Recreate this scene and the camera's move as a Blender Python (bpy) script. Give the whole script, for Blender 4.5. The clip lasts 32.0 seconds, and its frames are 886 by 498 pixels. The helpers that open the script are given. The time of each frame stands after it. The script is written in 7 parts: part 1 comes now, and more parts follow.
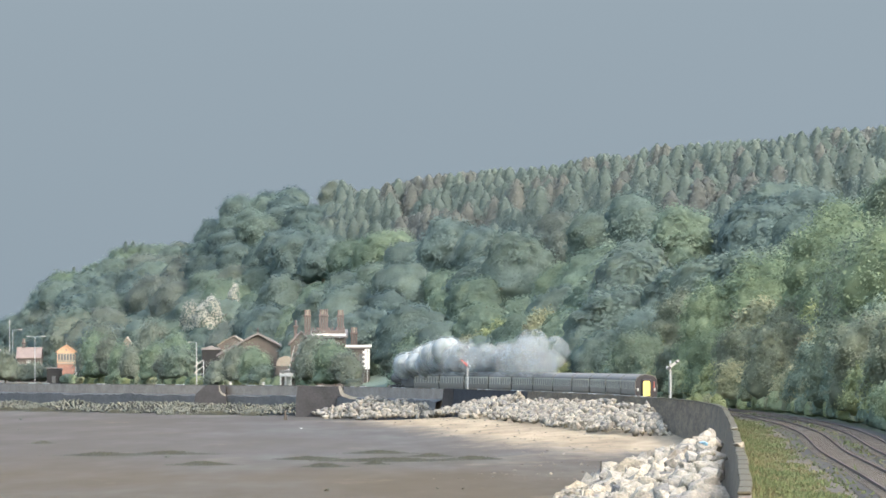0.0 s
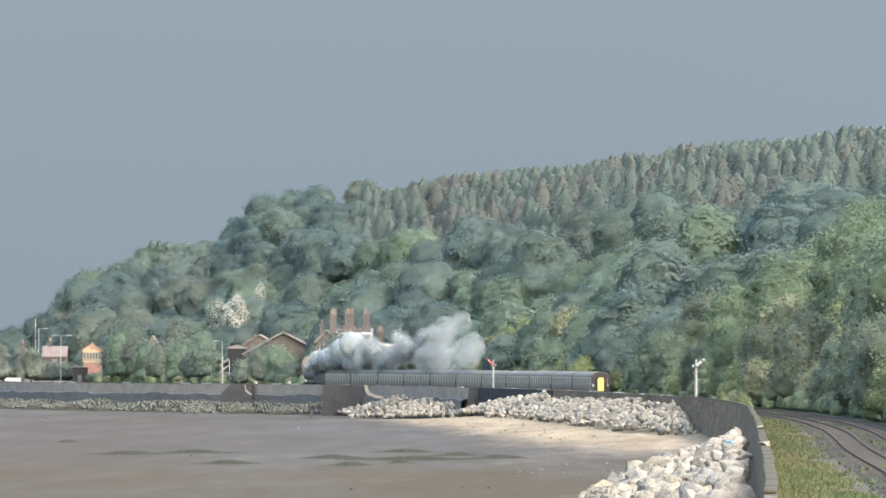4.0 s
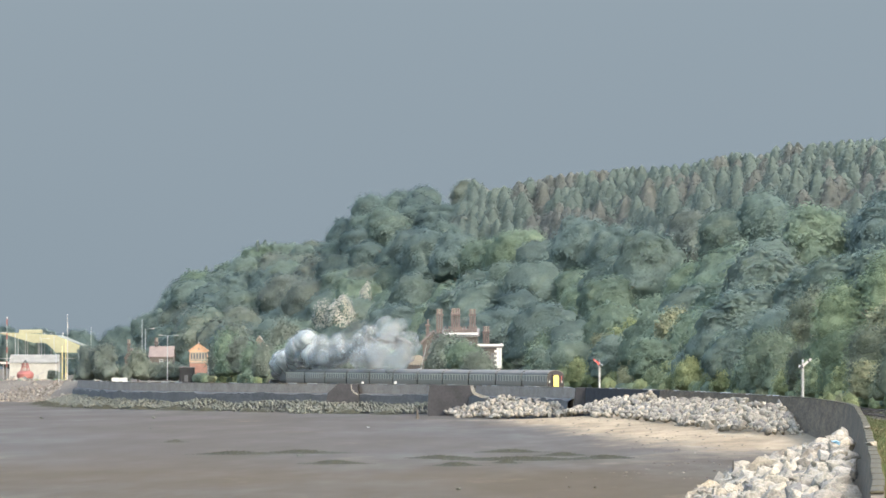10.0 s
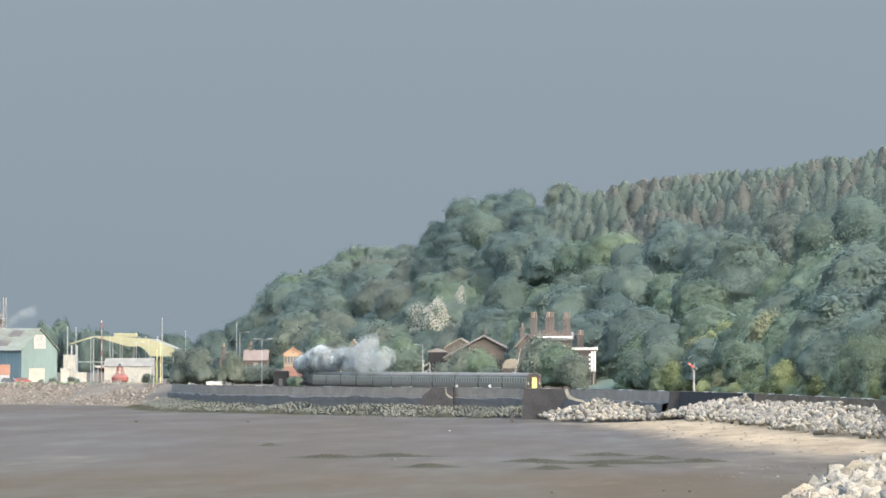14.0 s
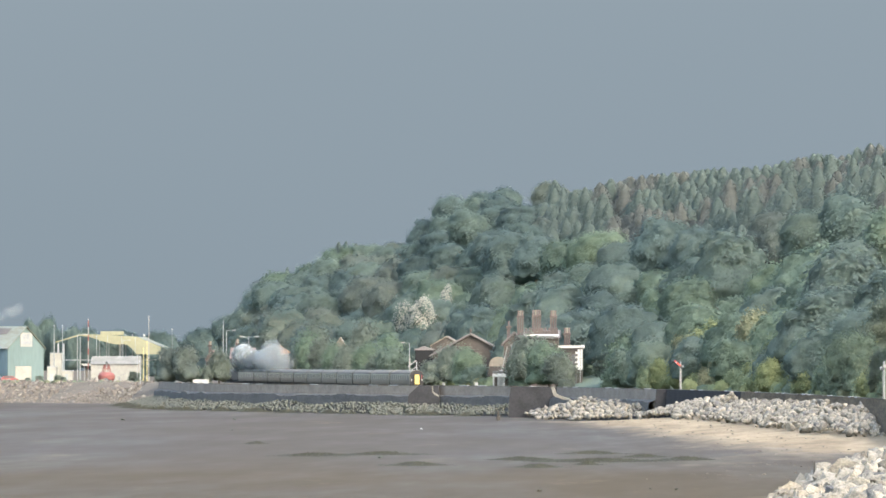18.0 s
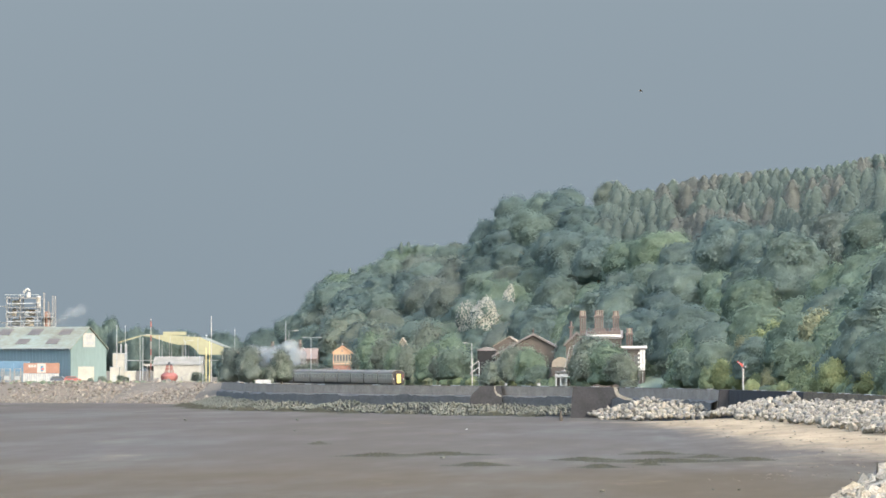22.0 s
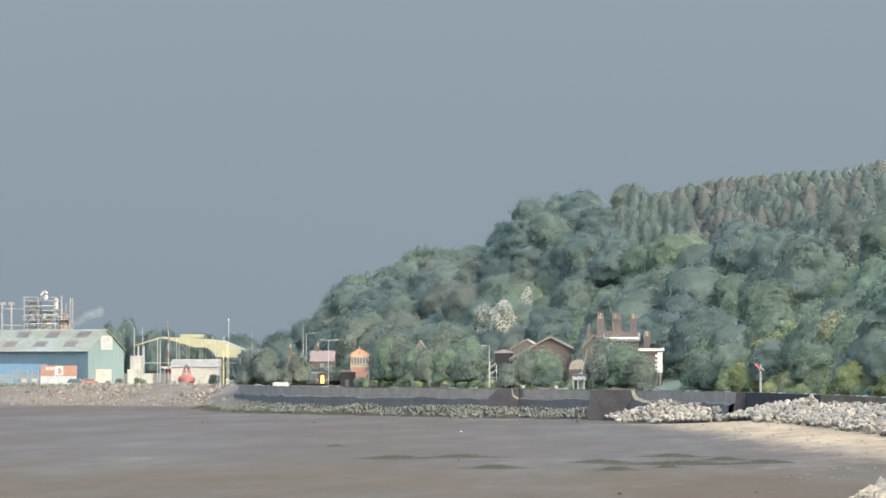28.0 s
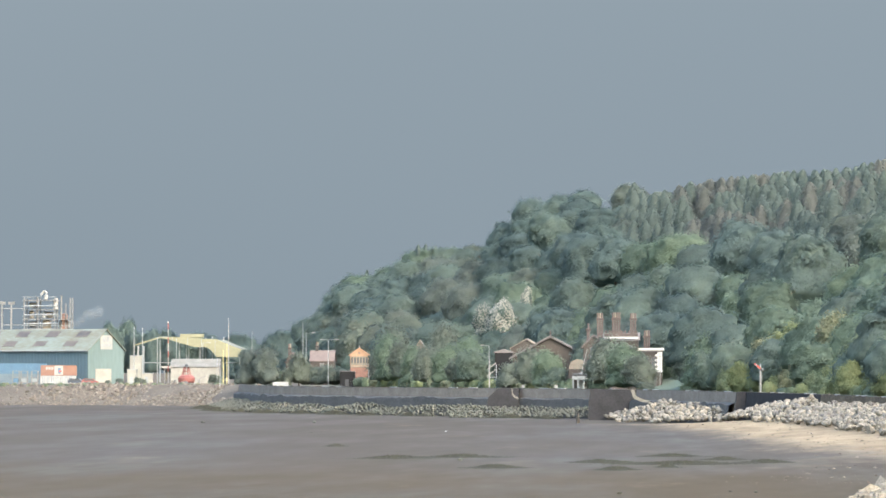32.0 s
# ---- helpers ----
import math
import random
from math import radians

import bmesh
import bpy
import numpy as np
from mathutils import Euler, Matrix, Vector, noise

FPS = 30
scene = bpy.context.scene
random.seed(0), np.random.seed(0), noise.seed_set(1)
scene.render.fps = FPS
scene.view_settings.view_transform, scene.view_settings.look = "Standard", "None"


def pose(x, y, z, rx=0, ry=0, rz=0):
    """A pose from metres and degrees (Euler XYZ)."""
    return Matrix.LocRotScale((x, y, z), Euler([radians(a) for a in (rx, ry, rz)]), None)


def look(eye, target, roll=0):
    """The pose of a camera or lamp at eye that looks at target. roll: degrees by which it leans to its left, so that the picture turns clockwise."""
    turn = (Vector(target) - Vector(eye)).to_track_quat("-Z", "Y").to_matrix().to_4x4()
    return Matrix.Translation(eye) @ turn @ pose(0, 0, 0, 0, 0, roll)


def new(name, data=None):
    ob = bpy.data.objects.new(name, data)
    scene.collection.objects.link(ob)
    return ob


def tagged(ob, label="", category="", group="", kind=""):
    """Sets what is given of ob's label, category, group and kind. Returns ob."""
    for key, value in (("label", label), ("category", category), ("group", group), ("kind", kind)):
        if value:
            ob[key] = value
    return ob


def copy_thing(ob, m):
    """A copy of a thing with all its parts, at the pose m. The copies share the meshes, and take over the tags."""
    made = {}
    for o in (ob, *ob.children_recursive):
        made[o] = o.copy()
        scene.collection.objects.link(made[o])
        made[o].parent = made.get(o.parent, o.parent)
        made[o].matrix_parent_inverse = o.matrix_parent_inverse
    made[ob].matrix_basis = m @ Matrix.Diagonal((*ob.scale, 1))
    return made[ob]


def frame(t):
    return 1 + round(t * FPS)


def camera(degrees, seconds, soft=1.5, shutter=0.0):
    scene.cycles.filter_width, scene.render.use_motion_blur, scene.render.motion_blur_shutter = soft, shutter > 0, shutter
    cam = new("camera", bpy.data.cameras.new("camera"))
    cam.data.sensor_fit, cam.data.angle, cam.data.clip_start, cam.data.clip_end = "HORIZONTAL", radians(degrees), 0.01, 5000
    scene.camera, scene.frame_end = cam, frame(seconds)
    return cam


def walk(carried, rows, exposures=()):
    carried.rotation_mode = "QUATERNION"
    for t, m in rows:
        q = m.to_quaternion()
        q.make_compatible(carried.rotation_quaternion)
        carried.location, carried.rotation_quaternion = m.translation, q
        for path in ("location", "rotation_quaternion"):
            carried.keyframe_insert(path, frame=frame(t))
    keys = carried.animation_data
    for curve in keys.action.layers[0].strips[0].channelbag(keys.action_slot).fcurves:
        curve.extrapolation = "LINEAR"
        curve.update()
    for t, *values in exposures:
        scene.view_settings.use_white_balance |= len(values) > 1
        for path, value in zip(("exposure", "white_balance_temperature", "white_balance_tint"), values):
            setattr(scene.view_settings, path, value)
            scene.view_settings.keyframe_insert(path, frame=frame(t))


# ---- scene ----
# the camera stands on a tripod above the line and pans after the train
EYE = 9.55
cam = camera(9.28, 32.0, soft=1.6)
PAN = [(0.0, 0.0, 1.1861), (0.5, -0.0093, 1.1861), (1.0, -0.0138, 1.1861), (1.5, -0.0172, 1.1861), (2.0, -0.0093, 1.184),
       (2.5, 0.0293, 1.177), (3.0, 0.095, 1.176), (3.5, 0.176, 1.175), (4.0, 0.27, 1.174), (4.5, 0.3767, 1.1748),
       (5.0, 0.5106, 1.1748), (5.5, 0.6286, 1.18), (6.0, 0.74, 1.1905), (6.5, 0.8558, 1.1935), (7.0, 0.9702, 1.194),
       (7.5, 1.0528, 1.1865), (8.0, 1.1347, 1.183), (8.5, 1.194, 1.1793), (9.0, 1.2463, 1.177), (9.5, 1.2984, 1.1695),
       (10.0, 1.3848, 1.1748), (10.5, 1.4756, 1.186), (11.0, 1.5781, 1.1927), (11.5, 1.6758, 1.194), (12.0, 1.8095, 1.189),
       (12.5, 2.0023, 1.1951), (13.0, 2.1907, 1.203), (13.5, 2.32, 1.2065), (14.0, 2.3745, 1.212), (14.5, 2.374, 1.2134),
       (15.2, 2.325, 1.2134), (15.9, 2.265, 1.2134), (16.5, 2.2316, 1.2125), (17.0, 2.2202, 1.2075), (17.5, 2.2202, 1.2025),
       (18.0, 2.2341, 1.1915), (18.5, 2.2589, 1.1861), (19.0, 2.302, 1.185), (19.5, 2.3655, 1.187), (20.0, 2.4652, 1.1945),
       (20.5, 2.5632, 1.1999), (21.0, 2.6559, 1.203), (21.5, 2.7576, 1.201), (22.0, 2.8895, 1.1955), (22.5, 3.0234, 1.197),
       (23.0, 3.1247, 1.2134), (23.5, 3.1183, 1.222), (24.0, 3.1095, 1.2224), (24.5, 3.0942, 1.2224), (25.0, 3.0732, 1.2224),
       (25.5, 3.0652, 1.2224), (26.5, 3.069, 1.2224), (27.5, 3.0725, 1.2224), (28.5, 3.0715, 1.2224), (29.5, 3.0732, 1.22),
       (30.0, 3.0732, 1.2155), (31.0, 3.071, 1.2140), (31.5, 3.0695, 1.2155), (32.0, 3.070, 1.219)]
walk(cam, [(t, pose(0, 0, EYE, 90 + up, 0, turn)) for t, turn, up in PAN],
     [(0.0, 2.79), (5.0, 2.76), (9.0, 2.71), (13.0, 2.69), (22.0, 2.66), (32.0, 2.66)])

# ---- light: a low warm sun behind the right shoulder, grey storm cloud ahead ----
SUN_FROM = Vector((0.50, -0.60, 0.64)).normalized()
world = bpy.data.worlds.new("sky")
scene.world = world
world.use_nodes = True
wn = world.node_tree
wn.nodes.clear()
sky = wn.nodes.new("ShaderNodeTexSky")
sky.sky_type = "NISHITA"
sky.sun_disc = False
sky.sun_elevation = math.asin(SUN_FROM.z)
sky.sun_rotation = math.atan2(SUN_FROM.x, SUN_FROM.y)
sky.air_density, sky.dust_density = 1.6, 3.0
bg = wn.nodes.new("ShaderNodeBackground")
bg.inputs["Strength"].default_value = 0.15
wo = wn.nodes.new("ShaderNodeOutputWorld")
wn.links.new(sky.outputs[0], bg.inputs[0])
wn.links.new(bg.outputs[0], wo.inputs[0])
sun = new("sun", bpy.data.lights.new("sun", "SUN"))
sun.data.energy, sun.data.angle, sun.data.color = 0.43, radians(6), (1.0, 0.90, 0.77)
sun.matrix_world = look(SUN_FROM * 500, (0, 0, 0))


# ---- materials ----
def material(name, dark, light, scale=1.0, rough=0.8, metal=0.0, bump=0.3, fine=6.0, stretch=(1, 1, 1), vary=0.0, trans=0.0, spec=0.3, coords="Object", deep=0.05):
    """Two scales of noise between a dark and a light colour, with relief; vary: difference from object to object."""
    m = bpy.data.materials.new(name)
    m.use_nodes = True
    nt = m.node_tree
    nt.nodes.clear()
    N, Lk = nt.nodes.new, nt.links.new
    out, bs = N("ShaderNodeOutputMaterial"), N("ShaderNodeBsdfPrincipled")
    tc, mp = N("ShaderNodeTexCoord"), N("ShaderNodeMapping")
    mp.inputs["Scale"].default_value = stretch
    Lk(tc.outputs[coords], mp.inputs[0])
    n1, n2 = N("ShaderNodeTexNoise"), N("ShaderNodeTexNoise")
    n1.inputs["Scale"].default_value, n2.inputs["Scale"].default_value = scale, scale * fine
    n1.inputs["Detail"].default_value, n2.inputs["Detail"].default_value = 3, 4
    Lk(mp.outputs[0], n1.inputs["Vector"]), Lk(mp.outputs[0], n2.inputs["Vector"])
    add = N("ShaderNodeMath")
    add.operation = "ADD"
    Lk(n1.outputs["Fac"], add.inputs[0]), Lk(n2.outputs["Fac"], add.inputs[1])
    last = add.outputs[0]
    if vary:
        oi, mul, a2 = N("ShaderNodeObjectInfo"), N("ShaderNodeMath"), N("ShaderNodeMath")
        mul.operation, a2.operation = "MULTIPLY_ADD", "ADD"
        mul.inputs[1].default_value, mul.inputs[2].default_value = vary, -vary / 2
        Lk(oi.outputs["Random"], mul.inputs[0]), Lk(mul.outputs[0], a2.inputs[1]), Lk(last, a2.inputs[0])
        last = a2.outputs[0]
    mr = N("ShaderNodeMapRange")
    mr.inputs["From Min"].default_value, mr.inputs["From Max"].default_value = 0.7, 1.3
    Lk(last, mr.inputs["Value"])
    mix = N("ShaderNodeMix")
    mix.data_type = "RGBA"
    mix.inputs[6].default_value, mix.inputs[7].default_value = (*dark, 1), (*light, 1)
    Lk(mr.outputs[0], mix.inputs[0]), Lk(mix.outputs[2], bs.inputs["Base Color"])
    bs.inputs["Roughness"].default_value, bs.inputs["Metallic"].default_value = rough, metal
    bs.inputs["Specular IOR Level"].default_value = spec
    if bump:
        bp = N("ShaderNodeBump")
        bp.inputs["Strength"].default_value, bp.inputs["Distance"].default_value = bump, deep
        Lk(n2.outputs["Fac"], bp.inputs["Height"]), Lk(bp.outputs[0], bs.inputs["Normal"])
    shade = bs.outputs[0]
    if trans:
        tl, ms = N("ShaderNodeBsdfTranslucent"), N("ShaderNodeMixShader")
        Lk(mix.outputs[2], tl.inputs[0])
        ms.inputs[0].default_value = trans
        Lk(bs.outputs[0], ms.inputs[1]), Lk(tl.outputs[0], ms.inputs[2])
        shade = ms.outputs[0]
    Lk(shade, out.inputs[0])
    return m


def paint(name, c, rough=0.55, wear=0.18, **k):
    return material(name, tuple(v * (1 - wear) for v in c), tuple(min(1, v * (1 + wear)) for v in c), scale=k.pop("scale", 0.5), rough=rough, **k)


def leaves(name, dark, light, trans=0.45, bump=0.06):
    return material(name, tuple(c * 0.94 for c in dark), tuple(c * 1.06 for c in light), 0.34, 0.75, vary=0.35, trans=trans, bump=bump, deep=0.16, spec=0.06)


# distance haze is mixed into the leaf colours: lifted, greyed and blued
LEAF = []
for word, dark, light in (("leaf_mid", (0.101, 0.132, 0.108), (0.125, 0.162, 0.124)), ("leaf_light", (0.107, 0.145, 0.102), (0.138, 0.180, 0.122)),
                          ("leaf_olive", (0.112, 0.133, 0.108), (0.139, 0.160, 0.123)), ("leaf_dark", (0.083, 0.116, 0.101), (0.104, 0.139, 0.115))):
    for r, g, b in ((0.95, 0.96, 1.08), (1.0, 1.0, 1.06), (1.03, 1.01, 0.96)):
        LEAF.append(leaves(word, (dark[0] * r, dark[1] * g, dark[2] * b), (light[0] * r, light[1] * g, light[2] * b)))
# the needles carry the same painted haze; the nearer hedges are greener
LEAF += [leaves("needle_green_hazed", (0.095, 0.121, 0.111), (0.108, 0.136, 0.123), 0.45, 0),
         leaves("needle_rusty_hazed", (0.107, 0.117, 0.110), (0.121, 0.129, 0.119), 0.45, 0),
         leaves("blossom", (0.237, 0.247, 0.211), (0.395, 0.387, 0.346)),
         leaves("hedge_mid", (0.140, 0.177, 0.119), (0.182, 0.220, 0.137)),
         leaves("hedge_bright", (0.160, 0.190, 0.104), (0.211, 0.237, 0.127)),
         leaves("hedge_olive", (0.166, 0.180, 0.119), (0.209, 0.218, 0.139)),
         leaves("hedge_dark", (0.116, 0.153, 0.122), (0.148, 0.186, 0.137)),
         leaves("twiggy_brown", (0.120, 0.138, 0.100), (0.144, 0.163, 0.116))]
BARK = material("bark", (0.07, 0.06, 0.045), (0.15, 0.125, 0.095), 2.0, 0.9)
WALL = material("sea_wall_stone", (0.0448, 0.0333, 0.0216), (0.1254, 0.0957, 0.0621), 0.9, 0.9, stretch=(0.6, 0.16, 1), bump=0.7, fine=4)
WALL_DARK = material("sea_wall_tarred", (0.0225, 0.0225, 0.0245), (0.037, 0.037, 0.040), 0.5, 0.95, bump=0.7, spec=0.1)
WALL_FAR = material("sea_wall_concrete", (0.116, 0.098, 0.082), (0.196, 0.170, 0.143), 0.6, 0.9, stretch=(1, 0.5, 0.8), bump=0.6)
COPE = material("coping_concrete", (0.20, 0.20, 0.20), (0.32, 0.32, 0.31), 0.8, 0.85)
RUST = material("rusty_rail", (0.045, 0.032, 0.026), (0.09, 0.06, 0.045), 3.0, 0.75, metal=0.3)
BALLAST = material("ballast", (0.0094, 0.0072, 0.0057), (0.0257, 0.0208, 0.0156), 0.7, 0.95, bump=0.9, fine=6, stretch=(1, 0.35, 1))
CESS = material("cess_gravel", (0.030, 0.024, 0.0175), (0.062, 0.050, 0.037), 0.8, 0.95, bump=0.8, fine=7, stretch=(1, 0.35, 1))
GRASS = material("grass_verge", (0.028, 0.037, 0.015), (0.050, 0.055, 0.026), 0.5, 0.9, bump=0.6, fine=12)
SOIL = material("woodland_undergrowth", (0.075, 0.098, 0.072), (0.105, 0.132, 0.092), 0.4, 0.95, bump=0.8)
TRIM_WHITE = paint("fresh_white_paint", (0.46, 0.45, 0.425), 0.5, 0.08)
WHITE = paint("white_paint", (0.250, 0.246, 0.232), 0.5, 0.12)
BLACK = paint("black_paint", (0.050, 0.052, 0.055), 0.45, 0.3)
GREY = paint("grey_metal", (0.22, 0.235, 0.24), 0.45, 0.2, metal=0.2)
RED = paint("red_paint", (0.32, 0.062, 0.050), 0.45, 0.15)
YELLOW = paint("yellow_paint", (0.62, 0.46, 0.12), 0.45, 0.08)
BRICK = material("red_brick", (0.064, 0.053, 0.050), (0.097, 0.077, 0.070), 0.8, 0.9, fine=14, bump=0.5)
BRICK_ORANGE = material("orange_boards", (0.3040, 0.1804, 0.1092), (0.4000, 0.2542, 0.1680), 0.6, 0.8)
COPE_DARK = material("weathered_coping", (0.055, 0.055, 0.050), (0.105, 0.10, 0.088), 0.6, 0.9, bump=0.6)
BRICK_DULL = material("brown_brick", (0.050, 0.043, 0.038), (0.075, 0.064, 0.056), 0.8, 0.9, fine=14, bump=0.5)
SLATE = material("roof_slate", (0.095, 0.09, 0.09), (0.155, 0.14, 0.135), 0.7, 0.8, fine=10)
TILE = material("roof_tile", (0.0968, 0.0773, 0.0697), (0.1328, 0.1050, 0.0946), 0.7, 0.85, fine=10)
CREAM = material("cream_render", (0.1584, 0.1390, 0.1109), (0.2200, 0.1945, 0.1549), 0.5, 0.85)
GLASS = paint("dark_glass", (0.03, 0.035, 0.04), 0.34, 0.1, bump=0, spec=0.6)


def rock_material(name, tones, mottle=0.30):
    """Quarried stones: a tone of its own for each stone, mottled and pitted."""
    m = bpy.data.materials.new(name)
    m.use_nodes = True
    nt = m.node_tree
    N, Lk = nt.nodes.new, nt.links.new
    bs = nt.nodes["Principled BSDF"]
    oi, geo, tc = N("ShaderNodeObjectInfo"), N("ShaderNodeNewGeometry"), N("ShaderNodeTexCoord")
    a = N("ShaderNodeMath")
    a.operation = "ADD"
    Lk(oi.outputs["Random"], a.inputs[0]), Lk(geo.outputs["Random Per Island"], a.inputs[1])
    fr = N("ShaderNodeMath")
    fr.operation = "FRACT"
    Lk(a.outputs[0], fr.inputs[0])
    rp = N("ShaderNodeValToRGB")
    el = rp.color_ramp.elements
    while len(el) < len(tones):
        el.new(0.5)
    for k, c in enumerate(tones):
        el[k].position, el[k].color = k / (len(tones) - 1), (*c, 1)
    Lk(fr.outputs[0], rp.inputs[0])
    n1, n2 = N("ShaderNodeTexNoise"), N("ShaderNodeTexNoise")
    n1.inputs["Scale"].default_value, n2.inputs["Scale"].default_value = 1.3, 7.0
    n1.inputs["Detail"].default_value, n2.inputs["Detail"].default_value = 5, 5
    Lk(geo.outputs["Position"], n1.inputs["Vector"]), Lk(geo.outputs["Position"], n2.inputs["Vector"])
    ad = N("ShaderNodeMath")
    ad.operation = "ADD"
    Lk(n1.outputs["Fac"], ad.inputs[0]), Lk(n2.outputs["Fac"], ad.inputs[1])
    mr = N("ShaderNodeMapRange")
    mr.inputs["From Min"].default_value, mr.inputs["From Max"].default_value = 0.75, 1.25
    mr.inputs["To Min"].default_value, mr.inputs["To Max"].default_value = 1 - mottle, 1 + mottle
    Lk(ad.outputs[0], mr.inputs["Value"])
    mul = N("ShaderNodeMix")
    mul.data_type, mul.blend_type = "RGBA", "MULTIPLY"
    mul.inputs[0].default_value = 1.0
    Lk(rp.outputs["Color"], mul.inputs[6]), Lk(mr.outputs[0], mul.inputs[7]), Lk(mul.outputs[2], bs.inputs["Base Color"])
    bs.inputs["Roughness"].default_value, bs.inputs["Specular IOR Level"].default_value = 0.88, 0.2
    bp = N("ShaderNodeBump")
    bp.inputs["Strength"].default_value, bp.inputs["Distance"].default_value = 0.9, 0.12
    Lk(n2.outputs["Fac"], bp.inputs["Height"]), Lk(bp.outputs[0], bs.inputs["Normal"])
    return m


STONE = rock_material("rock_pale", ((0.080, 0.079, 0.077), (0.198, 0.179, 0.145), (0.112, 0.108, 0.100), (0.248, 0.222, 0.174), (0.094, 0.085, 0.071), (0.180, 0.166, 0.138), (0.130, 0.116, 0.095), (0.220, 0.200, 0.161)), 0.38)
STONE_DARK = rock_material("rock_weedy", ((0.062, 0.066, 0.053), (0.076, 0.077, 0.064), (0.065, 0.070, 0.057), (0.083, 0.082, 0.071), (0.062, 0.067, 0.055), (0.070, 0.074, 0.060)), 0.16)
RUBBLE = rock_material("quay_rubble", ((0.070, 0.060, 0.050), (0.160, 0.140, 0.117), (0.094, 0.080, 0.067), (0.124, 0.106, 0.088), (0.062, 0.055, 0.045), (0.20, 0.181, 0.155)))
LICHEN = material("lichened_coping", (0.0224, 0.0186, 0.0112), (0.0672, 0.0573, 0.0322), 0.9, 0.9, stretch=(1, 0.35, 1), bump=0.7, fine=5)
BRICK_RED = material("red_brick_base", (0.17, 0.092, 0.072), (0.26, 0.145, 0.11), 0.8, 0.9, fine=12, bump=0.5)
WHITEWASH = material("stained_whitewash", (0.1760, 0.1716, 0.1531), (0.2464, 0.2402, 0.2165), 0.9, 0.85, fine=5, bump=0.5)
QUAY = material("quay_soil", (0.050, 0.042, 0.032), (0.098, 0.083, 0.064), 0.22, 0.95, bump=0.8, fine=9, stretch=(1, 0.3, 1))
BUOY_RED = paint("faded_buoy_red", (0.165, 0.060, 0.052), 0.6, 0.2)
WING = material("stained_concrete", (0.10, 0.092, 0.078), (0.20, 0.188, 0.165), 1.2, 0.9, bump=0.6)
FOOTING = material("weedy_footing", (0.048, 0.047, 0.046), (0.086, 0.083, 0.080), 0.5, 0.95, bump=0.8, fine=5, stretch=(1, 0.4, 1))


